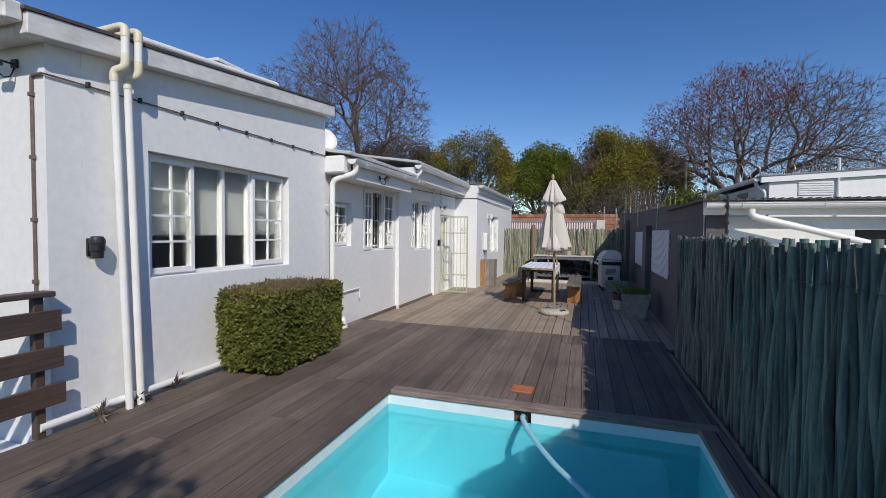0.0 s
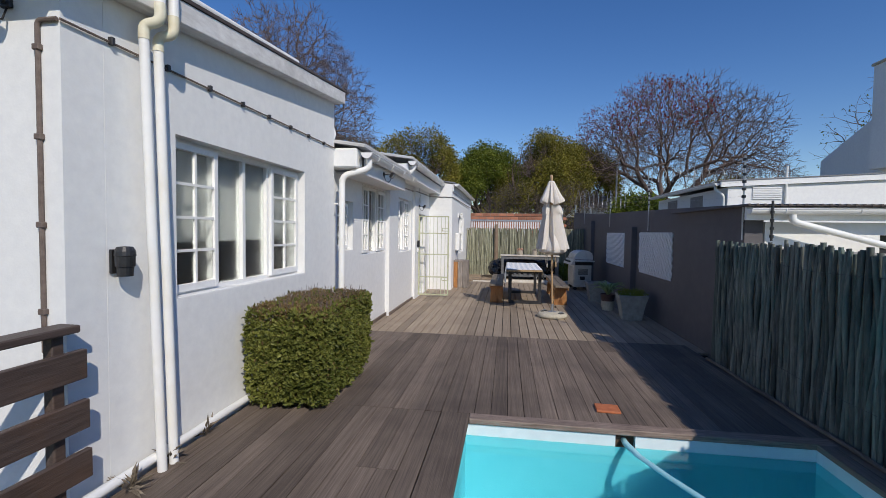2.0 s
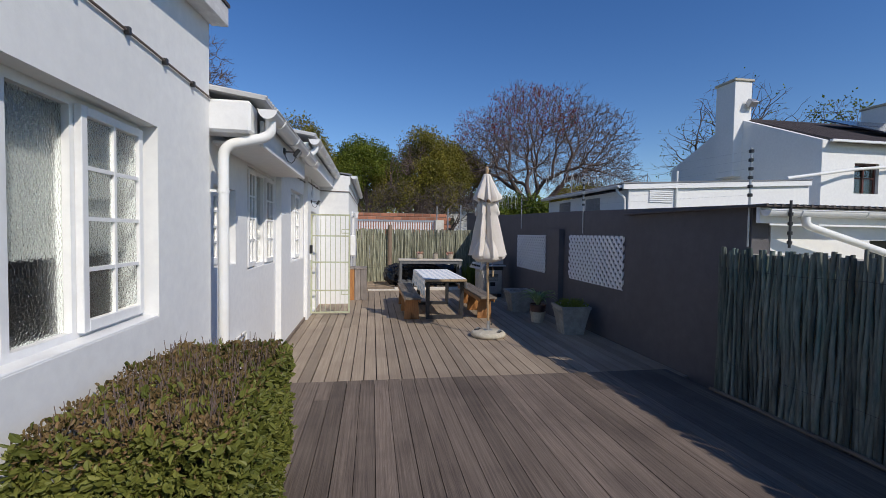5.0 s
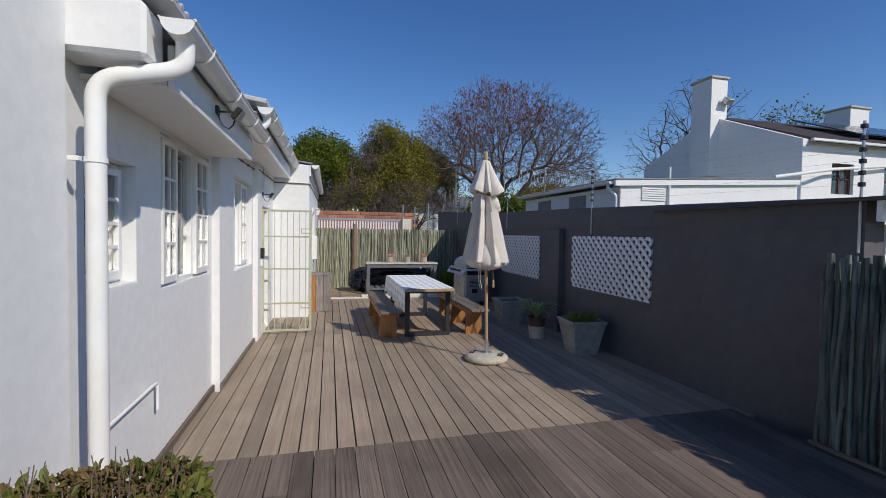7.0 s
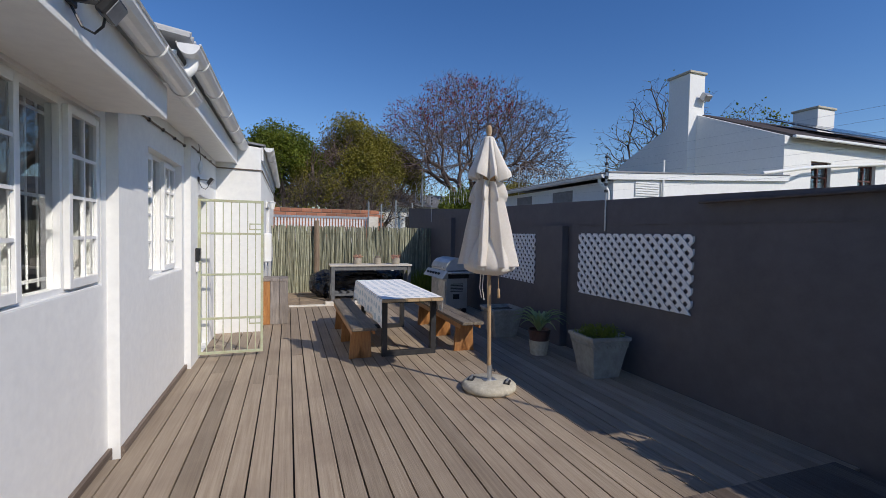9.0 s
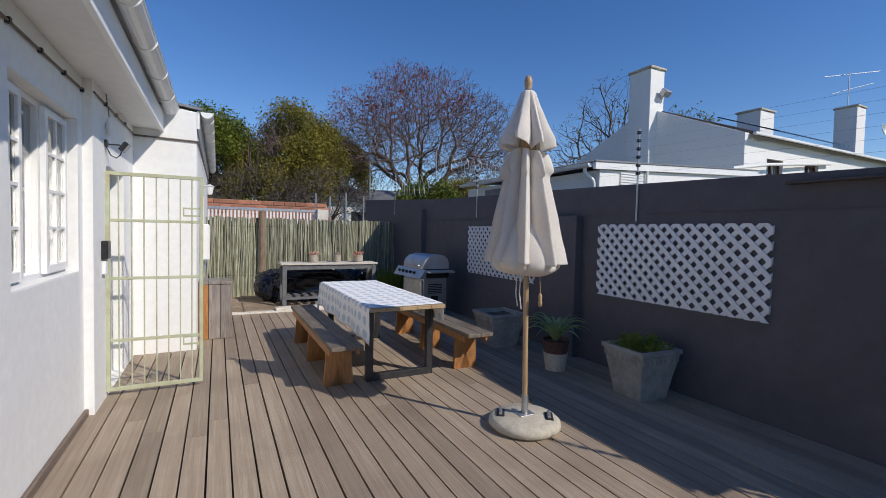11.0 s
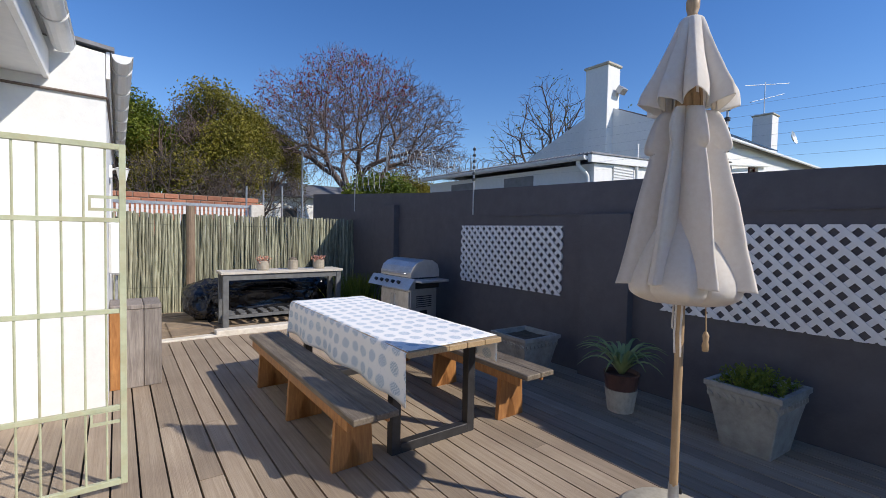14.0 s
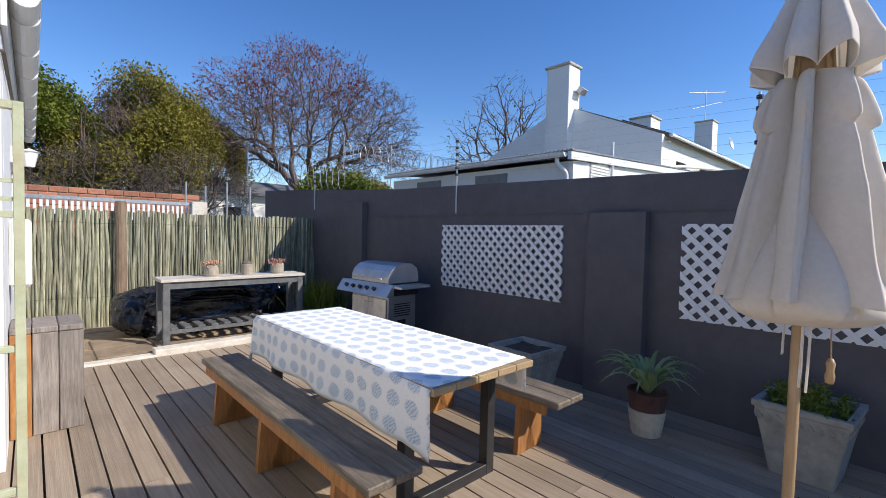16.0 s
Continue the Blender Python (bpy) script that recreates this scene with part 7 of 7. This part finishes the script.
def tree(name, at, label, seed, limbs, length, r, depth, spread, lift, start, leaves=0, leaf_size=0.2, leaf_mat=None, cloud=0.6,
         tilt=(0.5, 0.9), bark=None, kids=(2, 3), blossom=0, box_to=None, spray=0, wander=0.16, dome=0, low=0.4):
    root = thing(name, at, label, "tree")
    rng = random.Random(seed)
    b = bmesh.new()
    tips = []
    base = Vector(at)
    tube(b, [base, base + Vector((0.1, 0, start * 0.5)), base + Vector((0, 0.1, start))], [r * 1.6, r * 1.25, r * 1.1], 9)
    part("trunk", b, bark or M_BARK, root, smooth=True)
    b = bmesh.new()
    top = base + Vector((0, 0.1, start))
    if dome:
        tips = fan_crown(b, rng, top, base, *box_to, box_to[1] * low, dome, seed, r)
        box_to = None
    for k in range(0 if dome else limbs):
        a = 2 * math.pi * (k + rng.uniform(-0.3, 0.3)) / limbs
        t = rng.uniform(*tilt)
        d = Vector((math.cos(a) * math.sin(t), math.sin(a) * math.sin(t), math.cos(t)))
        grow(b, rng, top - Vector((0, 0, rng.uniform(0, start * 0.25))), d, length, r * 0.62, depth, tips, spread, lift, 6, wander, kids)
    if box_to:
        # bring the crown to its true width and height
        ranked = [sorted(t[0][i] for t in tips) for i in range(3)]
        cut = len(tips) // 14
        lo, hi = Vector([q[cut] for q in ranked]), Vector([q[-1 - cut] for q in ranked])
        w, h = box_to
        sx, sy, sz = w / (hi.x - lo.x), w / (hi.y - lo.y), (h - start) / (hi.z - base.z - start)
        def fit_in(v):
            q = v - base
            k = min(1.0, max(0.0, q.z / start))
            q = Vector((q.x * (1 + (sx - 1) * k), q.y * (1 + (sy - 1) * k), q.z if q.z < start else start + (q.z - start) * sz))
            if q.z > start * 0.8:
                u = Vector((q.x / (w / 2), q.y / (w / 2), (q.z - start * 0.8) / (h - start * 0.8)))
                e = u.length
                if e > 0.85:
                    f = (0.85 + 0.17 * math.tanh((e - 0.85) / 0.4)) / e
                    q = Vector((q.x * f, q.y * f, start * 0.8 + (q.z - start * 0.8) * f))
            return base + q
        for v in b.verts:
            v.co = fit_in(v.co)
        tips = [(fit_in(t[0]), t[1]) for t in tips]
    if spray:
        for tip, d in tips:
            for k in range(spray):
                e = (d + rand_dir(rng) * 0.9).normalized() * rng.uniform(0.3, 0.8)
                tube(b, [tip, tip + e * 0.5 + rand_dir(rng) * 0.05, tip + e], [0.011, 0.009, 0.006], 3, False)
    part("branchwork", b, bark or M_BARK, root, smooth=True, kind="stuff")
    if leaves:
        b = bmesh.new()
        keep = [t for t in tips if noise.noise(t[0] * 0.35 + Vector((seed, 0, 0))) > -0.25] or tips
        for i in range(leaves):
            t = rng.choice(keep)
            p = t[0] + rand_dir(rng) * cloud * rng.random() ** 0.5
            leaf(b, p, rand_dir(rng) + Vector((0, 0, -0.2)), rand_dir(rng), leaf_size * rng.uniform(0.6, 1.4), 0.65)
        part("crown", b, leaf_mat, root, kind="stuff")
    if blossom:
        b = bmesh.new()
        zs = sorted(t[0].z for t in tips)
        cut = zs[int(len(zs) * 0.55)]
        high = [t for t in tips if t[0].z > cut and t[0].x < base.x + 1.0] or tips
        for i in range(blossom):
            t = rng.choice(high)
            leaf(b, t[0] + rand_dir(rng) * 0.4, Vector((0, 0, 1)) + rand_dir(rng), rand_dir(rng), 0.19, 0.5)
        part("blossom", b, L_RED, root, "scattered red flower spikes", kind="stuff")
    return root


tree("coral_tree", (11.4, 38.0, G), "large bare spreading tree with red blossom", 21, 9, 4.4, 0.42, 5, 0.55, 0.4, 1.8, box_to=(17.2, 14.3), blossom=1900, bark=M_TWIG, spray=5, dome=2300, low=0.46)
tree("green_tree", (-3.0, 37.0, G), "broad green leafy tree behind brick wall", 4, 6, 3.4, 0.3, 4, 0.7, 0.5, 2.0, leaves=48000, leaf_size=0.15, leaf_mat=L_GREEN, cloud=0.8, box_to=(7.4, 9.1))
tree("olive_tree", (1.4, 36.0, G), "olive brown leafy tree behind brick wall", 5, 7, 3.4, 0.3, 4, 0.7, 0.4, 2.0, leaves=42000, leaf_size=0.14, leaf_mat=L_OLIVE, cloud=0.7, box_to=(7.6, 10.1), bark=M_TWIG)
tree("olive_tree", (5.0, 42.0, G), "olive green leafy tree in the distance", 15, 6, 3.4, 0.3, 4, 0.7, 0.5, 2.0, leaves=34000, leaf_size=0.15, leaf_mat=L_OLIVE, cloud=0.8, box_to=(7.0, 10.4), bark=M_TWIG)
tree("bare_tree", (-1.0, 31.5, G), "bare twiggy tree before the green trees", 6, 7, 2.6, 0.2, 5, 0.8, 0.1, 1.4, box_to=(5.2, 5.6), bark=M_BARK, tilt=(0.3, 1.25), kids=(1, 2), spray=1, wander=0.3)
tree("bare_tree", (2.6, 31.0, G), "bare twiggy tree by the brick wall", 7, 7, 2.6, 0.2, 5, 0.8, 0.1, 1.4, box_to=(5.2, 5.4), bark=M_BARK, tilt=(0.3, 1.25), kids=(1, 2), spray=1, wander=0.3)
tree("bare_tree", (-16.0, 28.0, G), "tall bare reddish twiggy tree behind the house", 8, 9, 3.4, 0.32, 5, 0.55, 0.4, 2.4, box_to=(12.5, 16.6), bark=M_TWIG, spray=6, dome=1700, low=0.45)
tree("brown_tree", (-8.6, 33.0, G), "brown leaved tree behind the house roof", 9, 6, 3.2, 0.3, 5, 0.6, 0.5, 2.0, leaves=22000, leaf_size=0.13, leaf_mat=L_OLIVE, cloud=0.6, box_to=(8.0, 10.2), bark=M_TWIG, kids=(1, 3))
tree("dark_tree", (-15.5, 36.0, G), "dark green tree behind the house roof", 10, 6, 3.2, 0.3, 4, 0.6, 0.6, 2.0, leaves=34000, leaf_size=0.16, leaf_mat=L_DARK, cloud=0.8, box_to=(10.5, 10.2))
tree("bare_tree", (21.6, 28.6, G), "bare tree behind the neighbour house", 11, 6, 3.4, 0.3, 5, 0.7, 0.3, 3.0, box_to=(9.5, 12.9), bark=M_BARK, leaves=500, leaf_size=0.14, leaf_mat=L_GREEN, spray=2, dome=260, low=0.5)
tree("bare_tree", (30.0, 29.0, G), "bare tree beyond the brown roof", 13, 5, 3.4, 0.28, 5, 0.6, 0.5, 3.0, box_to=(7.5, 12.6), bark=M_BARK, tilt=(0.2, 0.8), leaves=1200, leaf_size=0.2, leaf_mat=L_GREEN, kids=(1, 2))
tree("green_tree", (20.0, 46.0, G), "olive green tree beyond the annex roof", 14, 6, 3.4, 0.3, 4, 0.7, 0.4, 2.0, leaves=30000, leaf_size=0.18, leaf_mat=L_OLIVE, cloud=0.9, box_to=(9.0, 7.4))
tree("evergreen_bush", (4.6, 21.8, G), "dark evergreen bush above boundary wall", 16, 7, 1.4, 0.12, 4, 0.7, 0.4, 0.9, leaves=16000, leaf_size=0.12, leaf_mat=L_GREEN, cloud=0.45, box_to=(2.8, 4.0))
tree("garden_tree", (0.62, -3.25, G), "small leafy garden tree behind the pool end", 17, 6, 0.7, 0.05, 4, 0.7, 0.3, 3.9, leaves=900, leaf_size=0.11, leaf_mat=L_GREEN, cloud=0.25, box_to=(1.5, 5.2))
for k in range(9):
    x = -60 + 15 * k
    tree("far_tree", (x, 62.0 + 6 * (k % 3), G), "distant green tree on the skyline", 30 + k, 5, 3.0, 0.3, 3, 0.7, 0.4, 2.0, leaves=4500, leaf_size=0.45, leaf_mat=(L_DARK, L_OLIVE, L_GREEN)[k % 3], cloud=1.6, box_to=(13.0, 8.5))

# ---------------- deck boards ----------------
def board_mesh():
    b = bmesh.new()
    box(b, -0.5, -0.5, -0.5, 0.5, 0.5, 0.5)
    me = bpy.data.meshes.new("board")
    b.to_mesh(me)
    b.free()
    return me


def lay(parent, x0, x1, y0, y1, top, pitch, gap, mat, seed, hole=None, lengths=(1.6, 3.6)):
    rng = random.Random(seed)
    me = board_mesh()
    me.materials.append(mat)
    n = round((x1 - x0) / pitch)
    w = (x1 - x0) / n
    for i in range(n):
        xa = x0 + w * i
        spans = [(y0, y1)]
        if hole and xa + w > hole[0] and xa < hole[1]:
            spans = [(hole[3], y1)]
        for a, b in spans:
            y = a
            while y < b - 0.01:
                L = rng.uniform(*lengths)
                e = b if y + L > b - 0.5 else y + L
                ob = new("board", me)
                ob.parent = parent
                ob.location = (xa + w / 2 + rng.uniform(-0.001, 0.001), (y + e) / 2, top - 0.016 + rng.uniform(-0.0015, 0.0015))
                ob.scale = (w - gap, e - y - 0.004, 0.032)
                ob.rotation_euler = (0, rng.uniform(-0.004, 0.004), 0)
                y = e


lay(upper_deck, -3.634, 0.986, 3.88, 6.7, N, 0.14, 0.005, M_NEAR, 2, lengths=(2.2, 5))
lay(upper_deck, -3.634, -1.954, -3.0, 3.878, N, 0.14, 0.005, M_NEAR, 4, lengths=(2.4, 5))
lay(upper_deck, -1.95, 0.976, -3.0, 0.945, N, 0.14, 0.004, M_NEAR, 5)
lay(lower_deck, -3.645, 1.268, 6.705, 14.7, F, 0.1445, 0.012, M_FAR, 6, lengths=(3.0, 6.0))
for x0, x1, ya, yb, z, own, mt in ((-3.735, -3.651, 6.71, 8.4, F, lower_deck, M_FAR), (1.273, 1.352, 6.71, 14.7, F, lower_deck, M_FAR), (0.99, 1.05, 3.88, 6.7, N, upper_deck, M_NEAR)):
    bm = bmesh.new()
    box(bm, x0, ya, z - 0.03, x1, yb, z - 0.001)
    part("board", bm, mt, own)
bm = bmesh.new()
box(bm, 0.98, -3.0, N - 0.03, 1.05, 3.878, N)
part("board", bm, M_NEAR, upper_deck)
